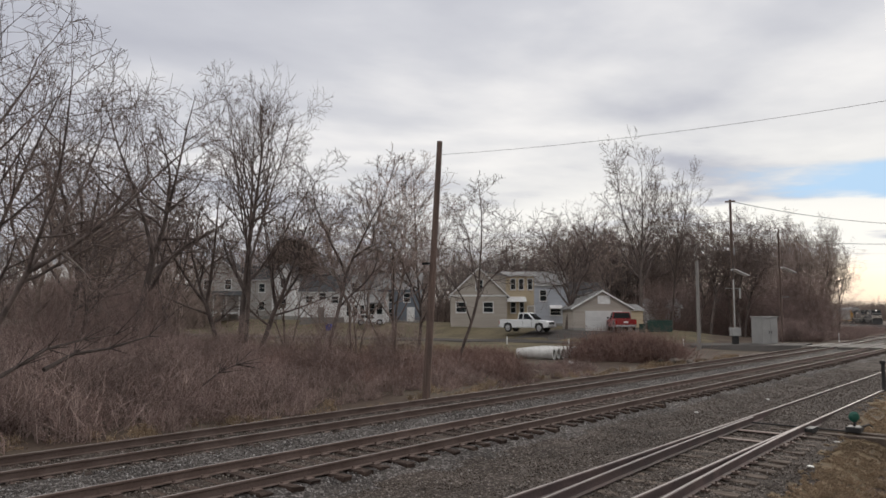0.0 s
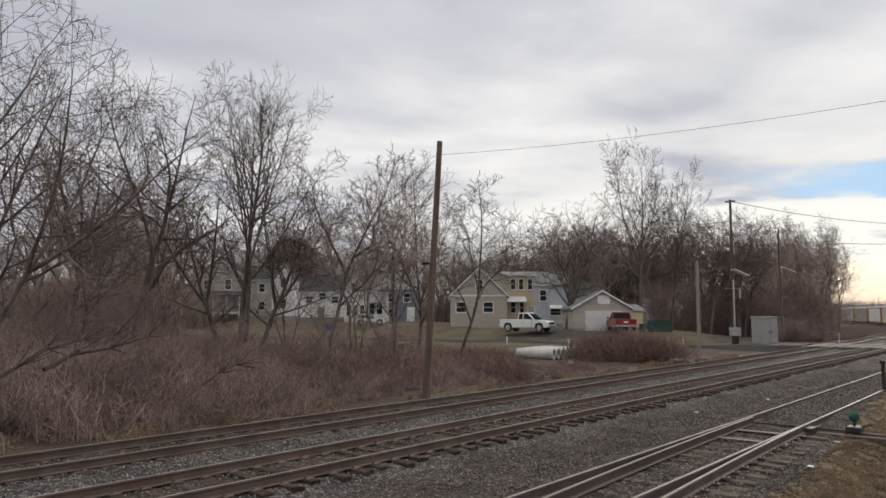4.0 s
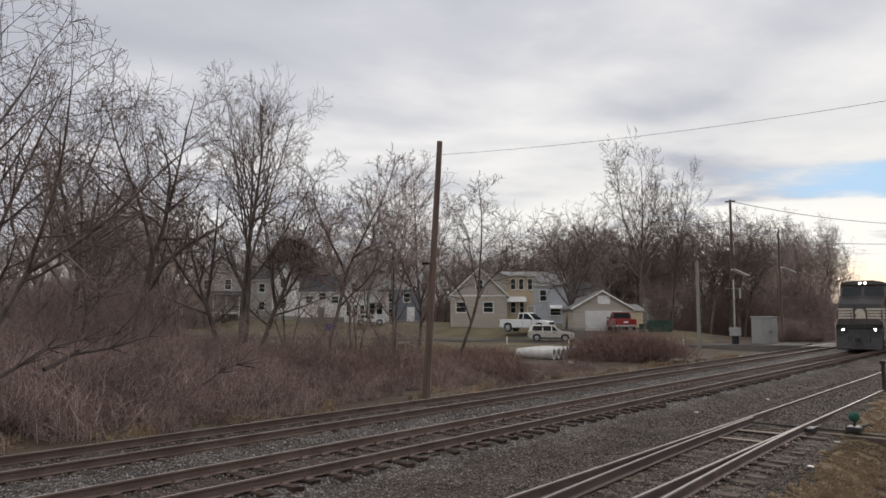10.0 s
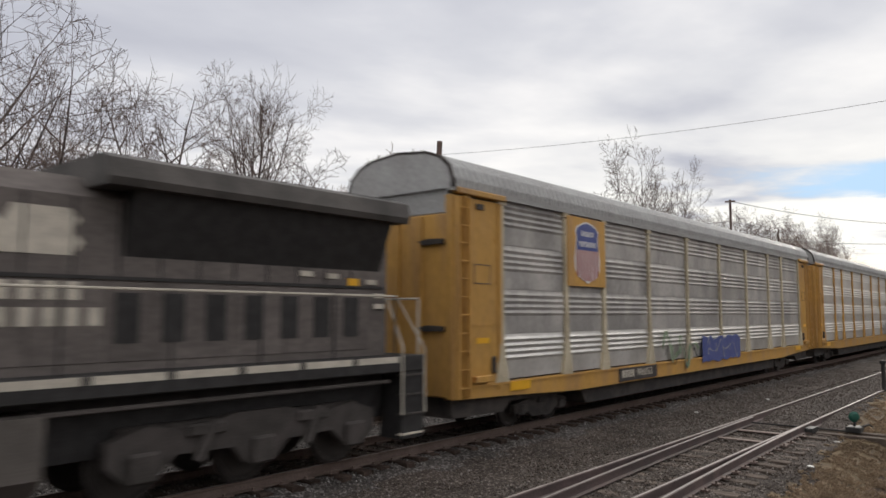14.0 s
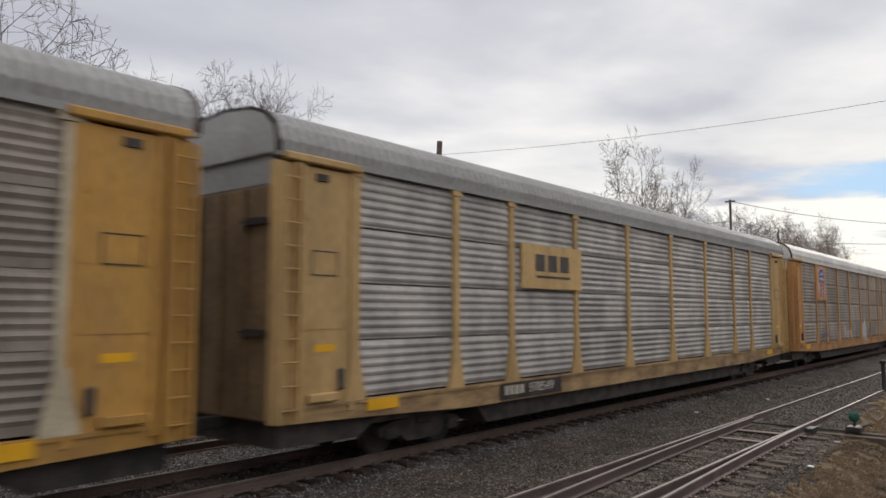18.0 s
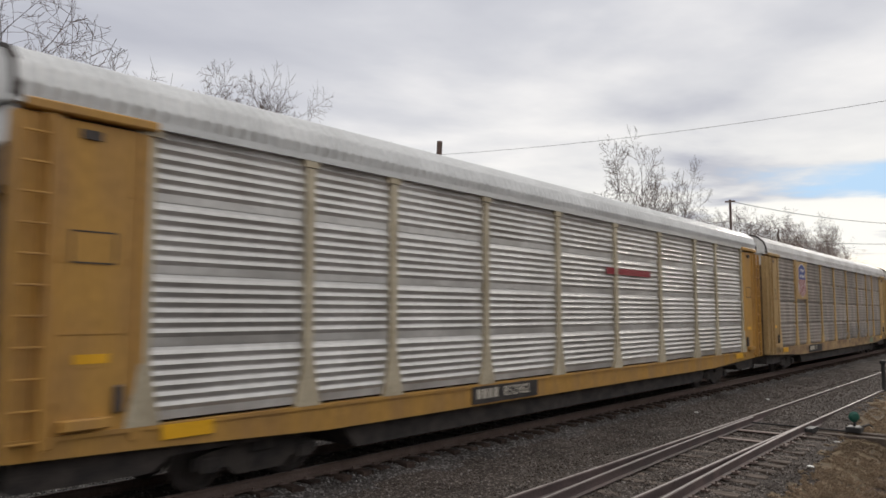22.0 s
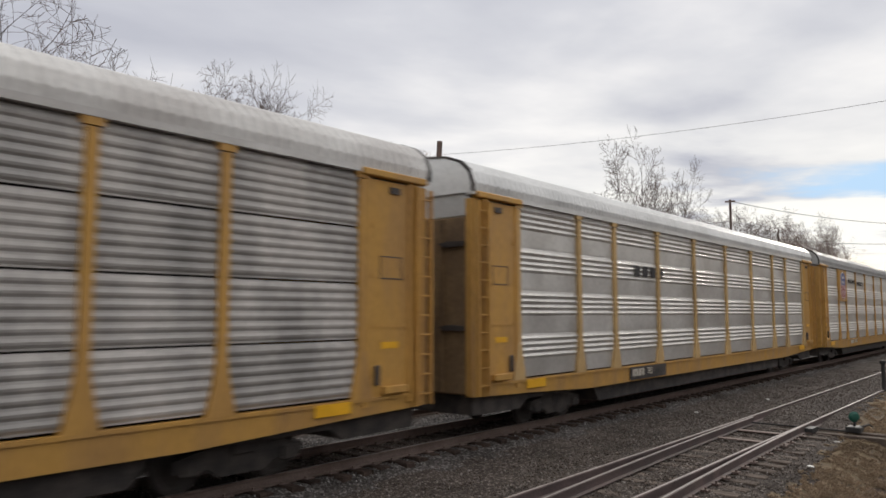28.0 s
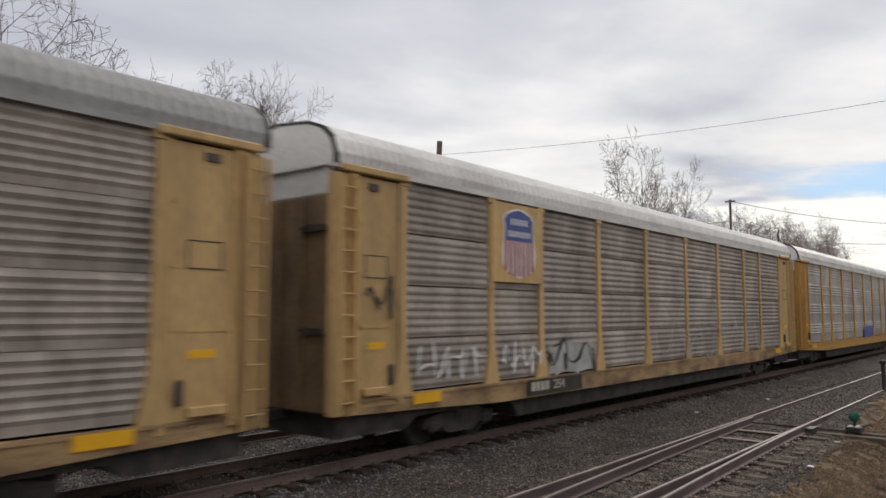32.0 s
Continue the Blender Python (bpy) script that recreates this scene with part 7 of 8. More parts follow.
def build_suv(label, m, paint, length=4.7, height=1.72, group="moving traffic"):
    v = thing("car", label, "car", m, group)
    k, t = length / 4.7, height / 1.72
    bm = prism([(-2.3 * k, 0.42), (-2.35 * k, 0.95 * t), (-2.2 * k, 1.05 * t), (1.0 * k, 1.03 * t), (2.1 * k, 0.90 * t), (2.32 * k, 0.72 * t), (2.35 * k, 0.40), (1.9 * k, 0.28), (-1.9 * k, 0.28)], -0.9, 0.9)
    bmesh.ops.bevel(bm, geom=list(bm.edges), offset=0.06, segments=2, affect="EDGES")
    part("body", bm, paint, v)
    cab, hw = add_cabin(v, [(1.1 * k, 0.98 * t), (0.25 * k, 1.62 * t), (-0.3 * k, height), (-1.7 * k, 1.68 * t), (-2.0 * k, 1.6 * t), (-2.28 * k, 0.98 * t)], 0.88, 0.66, paint)
    for a, b in ((0.12, 0.75), (-0.75, 0.02), (-1.75, -0.85)):
        side_glass(v, [(b * k, 1.08 * t), (min(b, 0.2) * k, 1.56 * t), (a * k, 1.58 * t), ((a - (0.12 if a < -1 else 0)) * k, 1.08 * t)], hw)
    end_glass(v, 1.05 * k, 1.05 * t, 0.3 * k, 1.58 * t, hw, "windscreen")
    end_glass(v, -2.26 * k, 1.06 * t, -2.02 * k, 1.55 * t, hw, "rear_window")
    add_wheels(v, (-1.4 * k, 1.4 * k), 0.82, 0.35)
    for x in (-1.4 * k, 1.4 * k):
        for s in (-1, 1):
            part("wheel_arch", prism([(x - 0.45, 0.3), (x - 0.36, 0.68), (x, 0.79), (x + 0.36, 0.68), (x + 0.45, 0.3)], s * 0.905, s * 0.89), M_BLACK, v)
    for s in (-1, 1):
        part("headlight", box(2.1 * k, 2.3 * k, s * 0.88, s * 0.6, 0.68 * t, 0.82 * t, 0.02), M_HEADL, v)
        part("taillight", box(-2.36 * k, -2.28 * k, s * 0.88, s * 0.68, 0.75 * t, 1.0 * t, 0.01), M_TAIL, v)
        part("mirror", box(0.8 * k, 0.95 * k, s * 1.02, s * 0.9, 1.05 * t, 1.18 * t, 0.02), paint, v)
        part("sill_trim", box(-1.0 * k, 1.0 * k, s * 0.91, s * 0.89, 0.3, 0.42), M_BLACK, v)
    part("bumper", box(2.28 * k, 2.38 * k, -0.8, 0.8, 0.38, 0.55, 0.03), M_BLACK, v)
    return v


def rest(u, d, rz, dz=0.0):
    x, y = site(u, d)
    return pose(x, y, ground_z(x, y) + dz, 0, 0, rz)


build_pickup("white pickup truck parked on a driveway", pose(*site(9.25, 81), ground_z(*site(9.25, 81)) + 0.26, 0, 0, HEADING - 90 - 33) @ Matrix.Diagonal((1.02, 1.02, 1.12, 1)), M_CARWHITE, 5.8)
build_pickup("red pickup truck parked before the garage, tail outward", pose(*site(19.5, 81.0), 0.74, 0, 0, HEADING - 4) @ Matrix.Scale(1.12, 4), M_CARRED, 5.4)
build_suv("white hatchback parked before the white house", pose(*site(-9.7, 98), 1.15, 0, 0, HEADING - 90 + 8), M_CARWHITE, 4.1, 1.45, "parked vehicles")
SUV = build_suv("silver station wagon driving down the street to the crossing", pose(0, 0, 0), M_CARSILVER, 4.7, 1.7)


SUV_WAY = ((0, 33.7), (5.5, 83.2), (6, 87.9), (7, 96.7), (8, 104.4), (9, 111.9), (9.5, 114.9), (10, 117.8), (10.5, 119.9), (11, 122.1), (11.5, 124.0), (12, 125.4), (13, 127.0), (15, 127.5), (32, 127.5))


def street_row(t, along):
    """The car's pose a given way along the street."""
    pts, left = STREET, along
    for (x0, y0), (x1, y1) in zip(pts, pts[1:]):
        n = math.hypot(x1 - x0, y1 - y0)
        if left <= n or (x1, y1) == pts[-1]:
            f = left / n
            x, y = x0 + (x1 - x0) * f, y0 + (y1 - y0) * f
            return (float(t), pose(x, y, road_z(x, y), 0, 0, math.degrees(math.atan2(y1 - y0, x1 - x0))))
        left -= n


SUV_ROWS = [street_row(*r) for r in SUV_WAY]


# ---------------------------------------------------------------- poles, wires, crossing gear, pipes, clutter
M_POLE = mat("weathered_pole", (0.135, 0.092, 0.076), 0.9, vary=0.35, scale=2, fine=20, bump=0.5, stretch=(4, 4, 0.5), second=(0.085, 0.06, 0.051))
M_POLEG = mat("grey_pole", (0.27, 0.255, 0.24), 0.85, vary=0.25, scale=2, fine=20, stretch=(4, 4, 0.5))
M_ALU = mat("aluminium_mast", (0.46, 0.46, 0.45), 0.45, metal=0.5, vary=0.15)
M_CABINET = mat("grey_cabinet", (0.34, 0.335, 0.325), 0.6, metal=0.1, vary=0.15, scale=1.2)
M_PANEL = mat("solar_panel_face", (0.78, 0.79, 0.80), 0.35, vary=0.1)
M_GREEN = mat("green_target", (0.012, 0.085, 0.060), 0.55, vary=0.25)
M_PIPE = mat("pale_pipe", (0.52, 0.51, 0.49), 0.6, vary=0.2, scale=1.5, fine=12)
M_BLUEBIN = mat("blue_plastic", (0.03, 0.05, 0.30), 0.5, vary=0.2)

M_WIRE = mat("weathered_wire", (0.20, 0.19, 0.19), 0.6, vary=0.2)


def wire(name, a, b, sag, r=0.009):
    a, b = Vector(a), Vector(b)
    segs, n = [], 24
    pts = [a.lerp(b, k / n) - Vector((0, 0, sag * 4 * (k / n) * (1 - k / n))) for k in range(n + 1)]
    v, q = rods([(*p, *s, r, r) for p, s in zip(pts, pts[1:])], 5)
    return tagged(piece(name, fast_mesh(name, v, q), M_WIRE), "thin grey overhead wire", "wire", "overhead wires")


def build_poles():
    x, y = site(-0.62, 26.9)
    top = Vector(site(-0.12, 26.9) + (9.05,))
    p = thing("leaning_pole", "leaning dark brown wooden pole beside the track", "utility pole", pose(x, y, -0.55))
    part("shaft", tube((0, 0, 0), tuple(top - Vector((x, y, -0.55))), 0.15, 0.10, 12), M_POLE, p)
    part("bracket", box(-0.05, 0.05, -0.16, 0.16, 5.0, 5.08), M_BLACK, p)
    # taller pole across the crossing
    def pole(name, label, px, d, ty, base, r, material, lean=0.0):
        u = d * (px - 784) / 1305
        x, y = site(u, d)
        t = thing(name, label, "utility pole", pose(x, y, base))
        h = 2.66 + (555.5 - ty) * d / 1305 - base
        part("shaft", tube((0, 0, 0), (0, 0, h), r, r * 0.75, 12), material, t)
        return t, Vector((x, y, base + h)), h
    t, far_top, h = pole("utility_pole", "tall dark wooden utility pole behind the crossing", 1299, 74, 352, -0.4, 0.16, M_POLE)
    part("crossarm", box(-0.08, 0.08, -0.5, 0.5, h - 0.25, h - 0.1), M_POLE, t)
    part("transformer", tube((0.3, 0, h - 5.6), (0.3, 0, h - 4.9), 0.22, sides=12), M_STEEL, t)
    t, grey_top, h = pole("grey_pole", "weathered grey stub pole with a guy bracket", 1236, 64, 462, -0.5, 0.17, M_POLEG)
    part("bracket", box(-0.35, 0.0, -0.04, 0.04, h - 1.0, h - 0.9), M_POLEG, t)
    t, slim_top, h = pole("panel_pole", "slim dark pole carrying a solar panel", 1383, 72, 410, -0.45, 0.10, M_POLE)
    a = site(72 * (1398 - 784) / 1305, 72)
    o = Vector((a[0] - t.location.x, a[1] - t.location.y, 0))
    q = part("solar_panel", box(-0.65, 0.65, -0.45, 0.45, -0.03, 0.03), M_PANEL, t, "pale tilted solar panel")
    q.matrix_basis = Matrix.Translation((o.x, o.y, 2.66 + (555.5 - 478) * 72 / 1305 + 0.45)) @ pose(0, 0, 0, 0, 24, HEADING - 90)
    part("panel_arm", tube((0, 0, 4.7), (o.x, o.y, 4.75), 0.04), M_STEEL, t)
    # signal mast with its own panel and battery box
    d = 67.0
    x, y = site(d * (1300 - 784) / 1305, d)
    m = thing("signal_mast", "grey metal signal mast with solar panel and box", "signal mast", pose(x, y, -0.35, 0, 0, HEADING - 90), "crossing gear")
    part("mast", tube((0, 0, 0), (0, 0, 6.1), 0.075, 0.065, 12), M_ALU, m)
    part("mast_top", tube((0, 0, 6.1), (0, 0, 8.0), 0.045, 0.035, 8), M_BLACK, m)
    q = part("solar_panel", box(-0.72, 0.72, -0.5, 0.5, -0.03, 0.03), M_PANEL, m, "pale tilted solar panel")
    q.matrix_basis = pose(0.65, 0, 6.75, 0, 24, 0)
    part("crossbar", tube((-0.8, 0, 5.3), (0.65, 0, 5.3), 0.025), M_ALU, m)
    part("lamp_bracket", box(0.5, 0.62, -0.06, 0.06, 4.4, 5.3), M_ALU, m)
    part("battery_box", box(-0.42, 0.42, -0.3, 0.3, 1.0, 1.75, 0.03), M_CABINET, m, "grey metal battery box")
    part("box_stand", box(-0.25, 0.25, -0.2, 0.2, 0.0, 1.0), M_BLACK, m)
    part("dome_lamp", lathe([(0.0, -0.06), (0.1, -0.05), (0.13, 0.01), (0.1, 0.07), (0, 0.09)], 12), M_WHITE, m).location = (-0.4, 0, 8.9)
    part("dome_arm", tube((0, 0, 7.9), (-0.4, 0, 8.8), 0.02), M_BLACK, m)
    # equipment cabinet
    d = 68.0
    x, y = site(d * (1352 - 784) / 1305, d)
    m = thing("equipment_cabinet", "grey steel railway equipment cabinet", "cabinet", pose(x, y, -0.35, 0, 0, HEADING - 90 + 12), "crossing gear")
    part("housing", box(-0.8, 0.8, -0.8, 0.8, 0.1, 2.65, 0.03), M_CABINET, m)
    part("cabinet_roof", box(-0.86, 0.86, -0.86, 0.86, 2.65, 2.75, 0.02), M_CABINET, m)
    for s in (-1, 1):
        dr = part("cabinet_door", box(s * 0.04 if s > 0 else -0.76, 0.76 if s > 0 else -0.04, -0.83, -0.79, 0.2, 2.55, 0.01), M_CABINET, m)
        part("door_handle", box(s * 0.12 - 0.02, s * 0.12 + 0.02, -0.87, -0.83, 1.2, 1.45), M_BLACK, dr)
    part("plinth", box(-0.85, 0.85, -0.85, 0.85, -0.25, 0.1), M_CONCRETE, m)
    # white marker posts
    for px, d, h0 in ((1208, 60, 1.05), (897, 68, 0.75), (1006, 70, 0.5), (1483, 84, 1.0), (1007, 45, 0.3)):
        x, y = site(d * (px - 784) / 1305, d)
        mk = thing("marker_post", "short white marker post", "post", pose(x, y, ground_z(x, y)), "marker posts")
        part("stake", box(-0.06, 0.06, -0.03, 0.03, -0.1, h0, 0.01), M_WHITE, mk)
    # dark post close to the siding
    x, y = site(15.48, 26.1)
    mk = thing("signal_stub", "short dark iron post beside the siding", "post", pose(x, y, -0.4))
    part("stake", tube((0, 0, 0), (0, 0, 1.35), 0.07, 0.06, 10), M_BLACK, mk)
    part("cap", box(-0.09, 0.09, -0.09, 0.09, 1.3, 1.42, 0.02), M_BLACK, mk)
    # switch stand with a green target
    s = thing("switch_stand", "low switch stand with a green target", "switch stand", pose(19.95, 3.85, -0.15), "")
    part("base", box(-0.22, 0.22, -0.16, 0.16, 0.0, 0.14, 0.02), M_BLACK, s)
    part("spindle", tube((0, 0, 0.1), (0, 0, 0.42), 0.03), M_BLACK, s)
    t = part("target", lathe([(0.0, -0.07), (0.08, -0.06), (0.125, -0.02), (0.125, 0.02), (0.08, 0.06), (0.0, 0.07)], 16), M_GREEN, s, "round green target")
    t.matrix_basis = pose(0, 0, 0.36, 0, 0, HEADING - 90)
    part("lever", handrail([(0, -0.1, 0.12), (0.35, -0.25, 0.16), (0.5, -0.28, 0.1)], 0.025), M_BLACK, s)
    # wires
    wire("overhead_wire", top - Vector((0, 0, 0.5)), (*site(14.5, 19.0), 8.75), 0.25, 0.007)
    wire("overhead_wire", far_top - Vector((0, 0, 0.15)), (*site(60, 90), 13.6), 0.6, 0.035)
    wire("overhead_wire", far_top - Vector((0, 0, 3.4)), (*site(62, 92), 11.6), 0.6, 0.035)
    wire("overhead_wire", far_top - Vector((0, 0, 2.2)), (*site(-6, 112), 14.5), 0.9, 0.03)


def build_pipes():
    """A row of culvert pipes lying side by side, their mouths towards the crossing."""
    n = 14
    for k in range(6):
        x, y = site(7.4 + k * 0.42, 49.3 + k * 0.72)
        z = ground_z(x, y)
        ob = thing("concrete_pipe", "pale grey ribbed culvert pipe lying in dead grass", "pipe", pose(x, y, z + 0.37, 0, 0, HEADING - 90 + 152), "row of pipes")
        bm = lathe([(0.31, 2.6), (0.31, 0.0), (0.38, 0.0)] + [(0.38 if i % 2 else 0.36, 2.6 * i / n) for i in range(1, n + 1)] + [(0.31, 2.6)], 22)
        bmesh.ops.rotate(bm, verts=bm.verts, cent=(0, 0, 0), matrix=Matrix.Rotation(radians(-90), 3, "Z"))
        part("pipe_wall", bm, M_PIPE, ob)


M_DARKBARK = mat("damp_dark_bark", (0.07, 0.052, 0.046), 0.9, vary=0.35, scale=3, fine=18, bump=0.5)
M_FENCE = mat("dark_green_boards", (0.035, 0.075, 0.062), 0.8, vary=0.35, scale=2, fine=14, bump=0.3)
M_RUBBLE = mat("dirty_rubble", (0.17, 0.145, 0.125), 0.9, vary=0.5, scale=3, gloss=0.1)


def build_clutter():
    rnd = random.Random(6)
    # rubble by the far track
    for k in range(26):
        x, y = site(15.3 + rnd.gauss(0, 0.75), 48.6 + rnd.gauss(0, 0.9))
        bm = bmesh.new()
        bmesh.ops.create_icosphere(bm, subdivisions=1, radius=rnd.uniform(0.1, 0.3))
        for v in bm.verts:
            v.co *= rnd.uniform(0.7, 1.25)
            v.co.z *= 0.7
        ob = part("rubble_stone", bm, M_RUBBLE)
        ob.location = (x, y, ground_z(x, y) + 0.12)
        tagged(ob, "broken grey-brown concrete lump beside the track", "rubble", "rubble heap")
    x, y = site(7.65, 44.5)
    ob = part("litter", box(-0.2, 0.2, -0.1, 0.1, 0.0, 0.12, 0.03), M_WHITE)
    ob.location = (x, y, -0.35)
    tagged(ob, "scrap of white litter beside the ballast", "litter")
    for x, y, w in ((15.4, 3.75, 0.06), (18.6, 3.95, 0.08), (19.9, 5.0, 0.06), (22.4, 8.6, 0.05), (27.2, 7.9, 0.06)):
        ob = part("litter", prism([(-w, -0.03), (-w * 0.3, -0.06), (w, -0.02), (w * 0.8, 0.05), (-w * 0.6, 0.06)], 0.0, 0.02, "z"), M_PIPE)
        ob.matrix_basis = pose(x, y, float(np.interp(y, (2.8, 3.3, 4.5, 6.7, 7.6, 8.3, 9.2), (-0.56, -0.30, -0.21, -0.23, -0.33, -0.38, -0.36))) + yard_fill(x, y) + 0.03, rnd.uniform(-8, 8), rnd.uniform(-8, 8), rnd.uniform(0, 360))
        tagged(ob, "scrap of pale litter beside the siding", "litter", "litter")
    for pts in (((6.4, 19.4, 0.9), (7.3, 19.7, 1.35), (8.2, 20.2, 1.75), (9.3, 20.6, 1.95), (10.4, 21.0, 2.05)), ((7.9, 19.6, 1.25), (8.8, 20.0, 1.6), (9.9, 20.3, 1.7), (11.2, 20.6, 2.0)), ((12.6, 19.9, 0.5), (13.2, 20.0, 0.85), (13.9, 20.1, 1.05))):
        r = 0.06 if len(pts) > 3 else 0.025
        limb = thing("fallen_limb", "dark broken limb lying in the brush", "branch", pose(*pts[0]), "fallen limbs")
        segs = [(*(Vector(a) - Vector(pts[0])), *(Vector(b) - Vector(pts[0])), r * (1 - 0.22 * k), r * (0.78 - 0.2 * k)) for k, (a, b) in enumerate(zip(pts, pts[1:]))]
        v, q = rods(segs, 7)
        piece("limb", fast_mesh("limb", v, q), M_DARKBARK, limb)
        segs = []
        for k in range(14):
            a = Vector(pts[1 + k % (len(pts) - 1)]) - Vector(pts[0])
            b = a + Vector((rnd.uniform(0.1, 0.9), rnd.uniform(-0.4, 0.4), rnd.uniform(-0.2, 0.7)))
            segs.append((*a, *b, 0.018, 0.006))
        v, q = rods(segs, 4)
        piece("branch", fast_mesh("branch", v, q), M_DARKBARK, limb)
    # dark green board fence beside the garage, and a bin before it
    x, y = site(84 * (1152 - 784) / 1305, 85.5)
    f = thing("board_fence", "dark green board fence beside the garage", "fence", pose(x, y, ground_z(x, y), 0, 0, HEADING - 90))
    for k in range(18):
        part("board", box(k * 0.16, k * 0.16 + 0.145, -0.012, 0.012, 0.02, 1.35 + 0.05 * (k % 3)), M_FENCE, f)
    for z in (0.35, 1.1):
        part("fence_rail", box(-0.05, 2.95, 0.012, 0.05, z, z + 0.09), M_FENCE, f)
    x, y = site(84 * (1134 - 784) / 1305, 83.5)
    b = thing("wheeled_bin", "dark green plastic wheeled bin by the garage", "bin", pose(x, y, ground_z(x, y), 0, 0, 20))
    part("tub", prism([(-0.26, 0), (-0.33, 0.95), (0.33, 0.95), (0.26, 0)], -0.3, 0.3), M_FENCE, b)
    part("lid", box(-0.36, 0.36, -0.34, 0.36, 0.95, 1.02, 0.02), M_FENCE, b)
    for sx in (-0.2, 0.2):
        part("wheel", tube((sx - 0.03, 0.28, 0.1), (sx + 0.03, 0.28, 0.1), 0.1, sides=12), M_BLACK, b)
    x, y = site(-15.1, 98)
    b = thing("recycling_bin", "blue plastic recycling bin by the street", "bin", pose(x, y, ground_z(x, y), 0, 0, 30))
    part("tub", prism([(-0.4, 0), (-0.5, 0.75), (0.5, 0.75), (0.4, 0)], -0.35, 0.35), M_BLUEBIN, b)
    part("lid", box(-0.54, 0.54, -0.4, 0.4, 0.75, 0.82, 0.02), M_BLUEBIN, b)


build_poles()
build_pipes()
build_clutter()


# driveway and yard
def build_drive():
    verts, faces = [], []
    rows = [(62.5 + k * 1.6, 41.5 - k * 0.15) for k in range(10)]
    for x, y in rows:
        for s in (-1, 1):
            verts.append((x, y + s * 4.0, ground_z(x, y + s * 4.0) + 0.07))
    for k in range(len(rows) - 1):
        faces.append((2 * k, 2 * k + 2, 2 * k + 3, 2 * k + 1))
    tagged(piece("driveway", raw_mesh("driveway", verts, faces), M_ASPHALT), "dark asphalt driveway before the garage", "driveway", kind="structure")


build_drive()


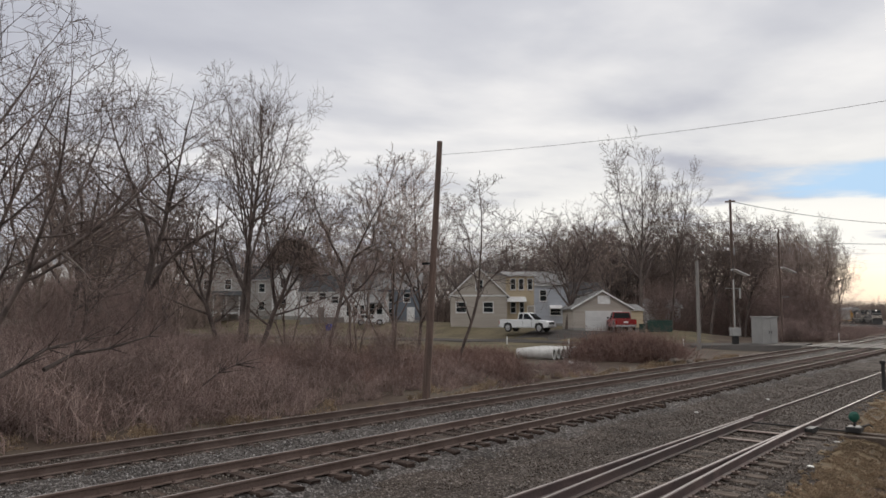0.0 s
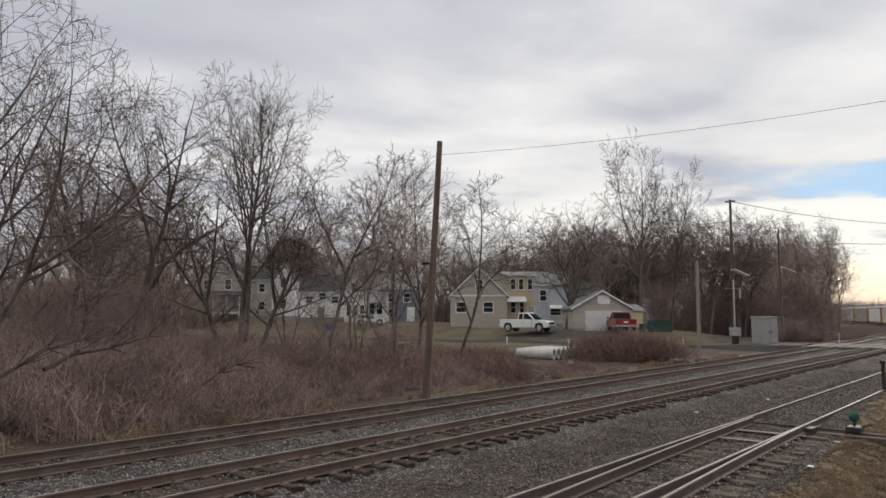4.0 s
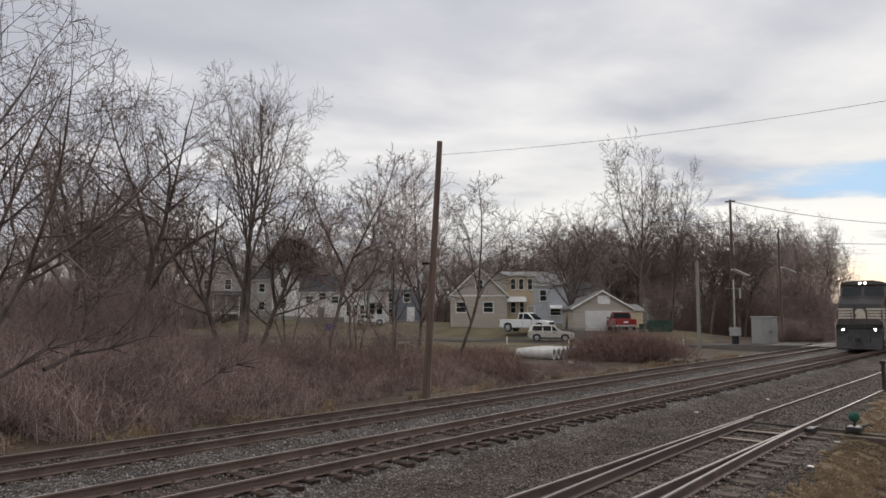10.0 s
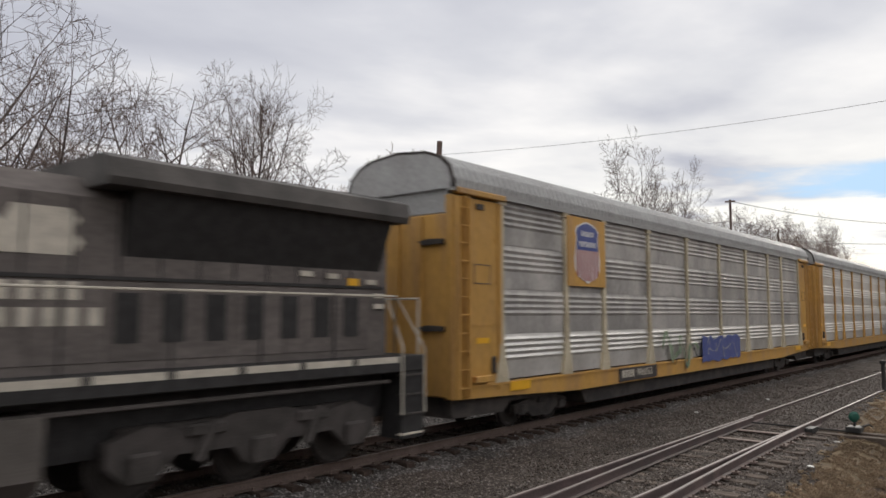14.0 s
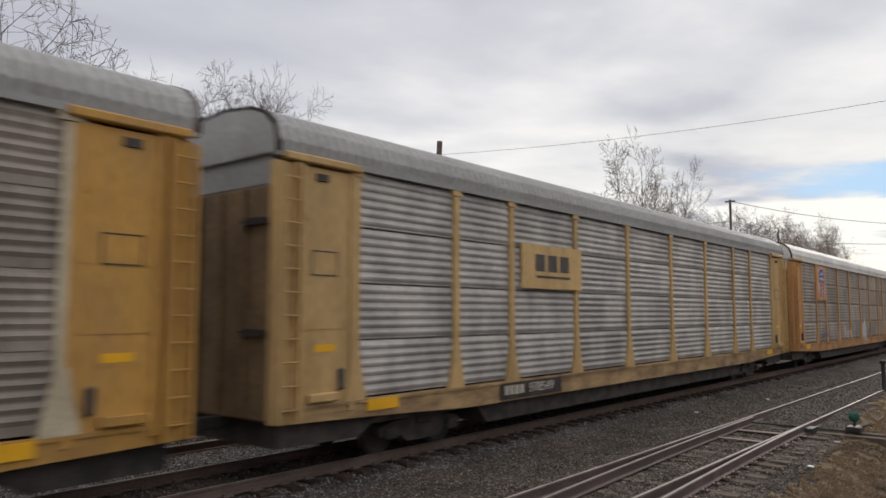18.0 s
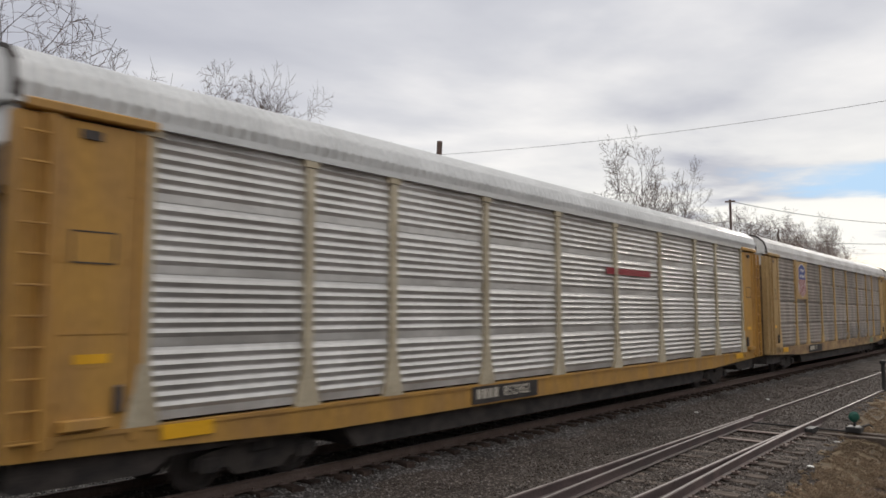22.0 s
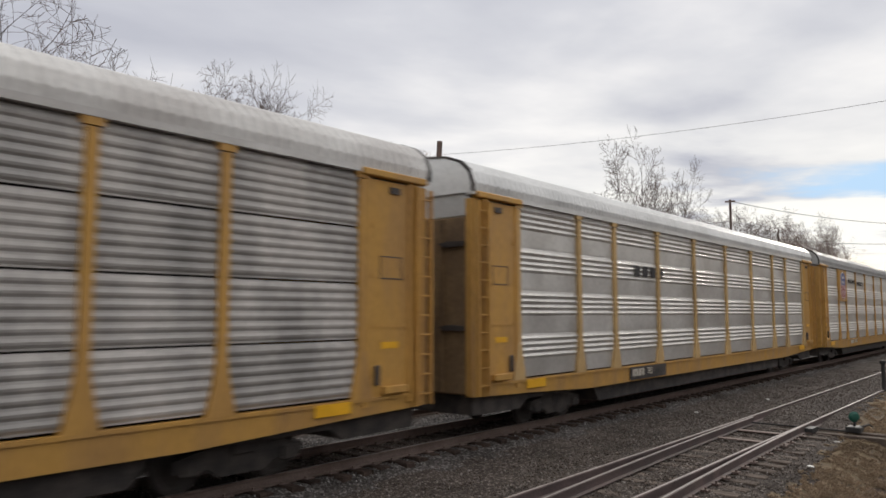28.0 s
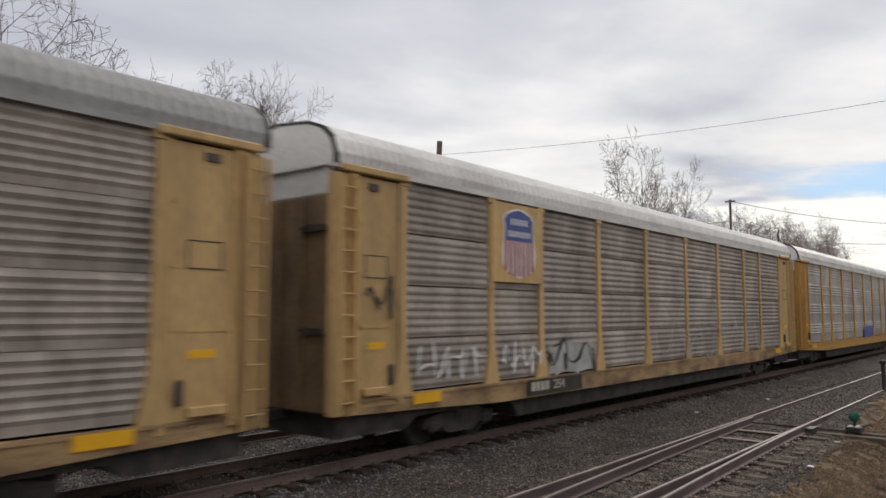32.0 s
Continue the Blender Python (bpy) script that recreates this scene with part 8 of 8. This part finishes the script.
# ---------------------------------------------------------------- loose stones of the ballast
def build_stones():
    rng = np.random.default_rng(5)
    n = 52000
    x = 3 + 42 * rng.random(n) ** 1.5
    y = 3.4 + 13.4 * rng.random(n)
    keep = np.ones(n, bool)
    for c in (TRACK_Y, FAR_Y, SIDING_Y):
        for g in (-GAUGE, GAUGE):
            keep &= np.abs(y - c - g) > 0.09
    x, y = x[keep], y[keep]
    n = len(x)
    base = np.array([(1, 0, 0), (-1, 0, 0), (0, 1, 0), (0, -1, 0), (0, 0, 1), (0, 0, -1)], float)
    tri = np.array([(0, 2, 4), (2, 1, 4), (1, 3, 4), (3, 0, 4), (2, 0, 5), (1, 2, 5), (3, 1, 5), (0, 3, 5)])
    r = rng.uniform(0.013, 0.031, (n, 1, 1)) * rng.uniform(0.6, 1.3, (n, 6, 1))
    a = rng.uniform(0, 6.283, n)
    t = rng.uniform(-0.6, 0.6, n)
    c, s, ct, st = np.cos(a), np.sin(a), np.cos(t), np.sin(t)
    rot = np.zeros((n, 3, 3))
    rot[:, 0, 0], rot[:, 0, 1], rot[:, 1, 0], rot[:, 1, 1], rot[:, 2, 2] = c, -s, s, c, 1
    tilt = np.zeros((n, 3, 3))
    tilt[:, 0, 0], tilt[:, 0, 2], tilt[:, 2, 0], tilt[:, 2, 2], tilt[:, 1, 1] = ct, -st, st, ct, 1
    v = np.einsum("nij,nkj->nki", rot @ tilt, base[None] * r)
    prof_y = TRACK_Y + np.array([-8.1, -7.6, -6.4, -5.3, -4.2, -3.3, -2.6, -1.7, -1.25, -1.0, 0, 1.3, 1.84, 2.4, 3.68, 5.0, 5.6, 6.6])
    prof_z = np.array([-0.56, -0.30, -0.21, -0.20, -0.23, -0.33, -0.38, -0.36, -0.30, -0.23, -0.20, -0.2, -0.24, -0.2, -0.19, -0.2, -0.32, -0.6])
    z = np.interp(y, prof_y, prof_z) + np.array([yard_fill(a, b) - 0.5 * (b < grass_edge(a)) for a, b in zip(x, y)])
    v += np.stack([x, y, z + 0.012], 1)[:, None, :]
    f = (np.arange(n) * 6)[:, None, None] + tri[None]
    me = fast_mesh("ballast_stones", v.reshape(-1, 3), f.reshape(-1, 3))
    m, nt, b = nodes_of("loose_ballast_stone")
    nd, l = nt.nodes, nt.links
    geo, ramp = nd.new("ShaderNodeNewGeometry"), nd.new("ShaderNodeValToRGB")
    e = ramp.color_ramp.elements
    e[0].color, e[1].color = (0.055, 0.049, 0.046, 1), (0.36, 0.345, 0.335, 1)
    mid = e.new(0.7)
    mid.color = (0.125, 0.113, 0.107, 1)
    l.new(geo.outputs["Random Per Island"], ramp.inputs[0]); l.new(ramp.outputs[0], b.inputs["Base Color"])
    b.inputs["Roughness"].default_value = 0.9
    me.materials.append(m)
    md = m.copy()
    md.name = "dirty_loose_stone"
    rd = next(q for q in md.node_tree.nodes if q.bl_idname == "ShaderNodeValToRGB").color_ramp.elements
    rd[0].color, rd[1].color, rd[2].color = (0.06, 0.046, 0.038, 1), (0.095, 0.075, 0.062, 1), (0.24, 0.215, 0.195, 1)
    me.materials.append(md)
    me.polygons.foreach_set("material_index", np.repeat(((y < TRACK_Y - 1.4) | (y > FAR_Y - 1.0) | (np.abs(y - TRACK_Y) < 0.85)).astype(np.int32), 8))
    tagged(piece("ballast_stones", me), "loose grey and brown ballast stones", "stones", kind="stuff")


build_stones()


# ---------------------------------------------------------------- what moves
def ride(front_s, length, reach):
    """Rows for a vehicle whose front stands at the length front_s of the line at the start."""
    rows = []
    for t in range(0, 33):
        c = front_s + length / 2 - SPEED * t
        xa, ya, _ = rail_line(c - reach)
        xb, yb, _ = rail_line(c + reach)
        rows.append((float(t), pose((xa + xb) / 2, (ya + yb) / 2, (rail_z(xa) + rail_z(xb)) / 2, 0, 0, math.degrees(math.atan2(yb - ya, xb - xa)))))
    return rows


def motions():
    for k, lo in enumerate(LOCOS):
        walk(lo, ride(289.5 + 22.4 * k, 22.4, 7.0))
    for k, car in enumerate(CARS):
        gap = (11 + k + 0.2959) * L_CAR + (0.55 if k == 0 else 0.25 if k == 1 else 0.0)
        walk(car, ride(gap + 15.1 - 14.05, 28.1, 10.1))
    walk(CLOUDS, [(0.0, pose(0, 0, 250)), (32.0, pose(22, -24, 250))])
    walk(SUV, SUV_ROWS)


motions()
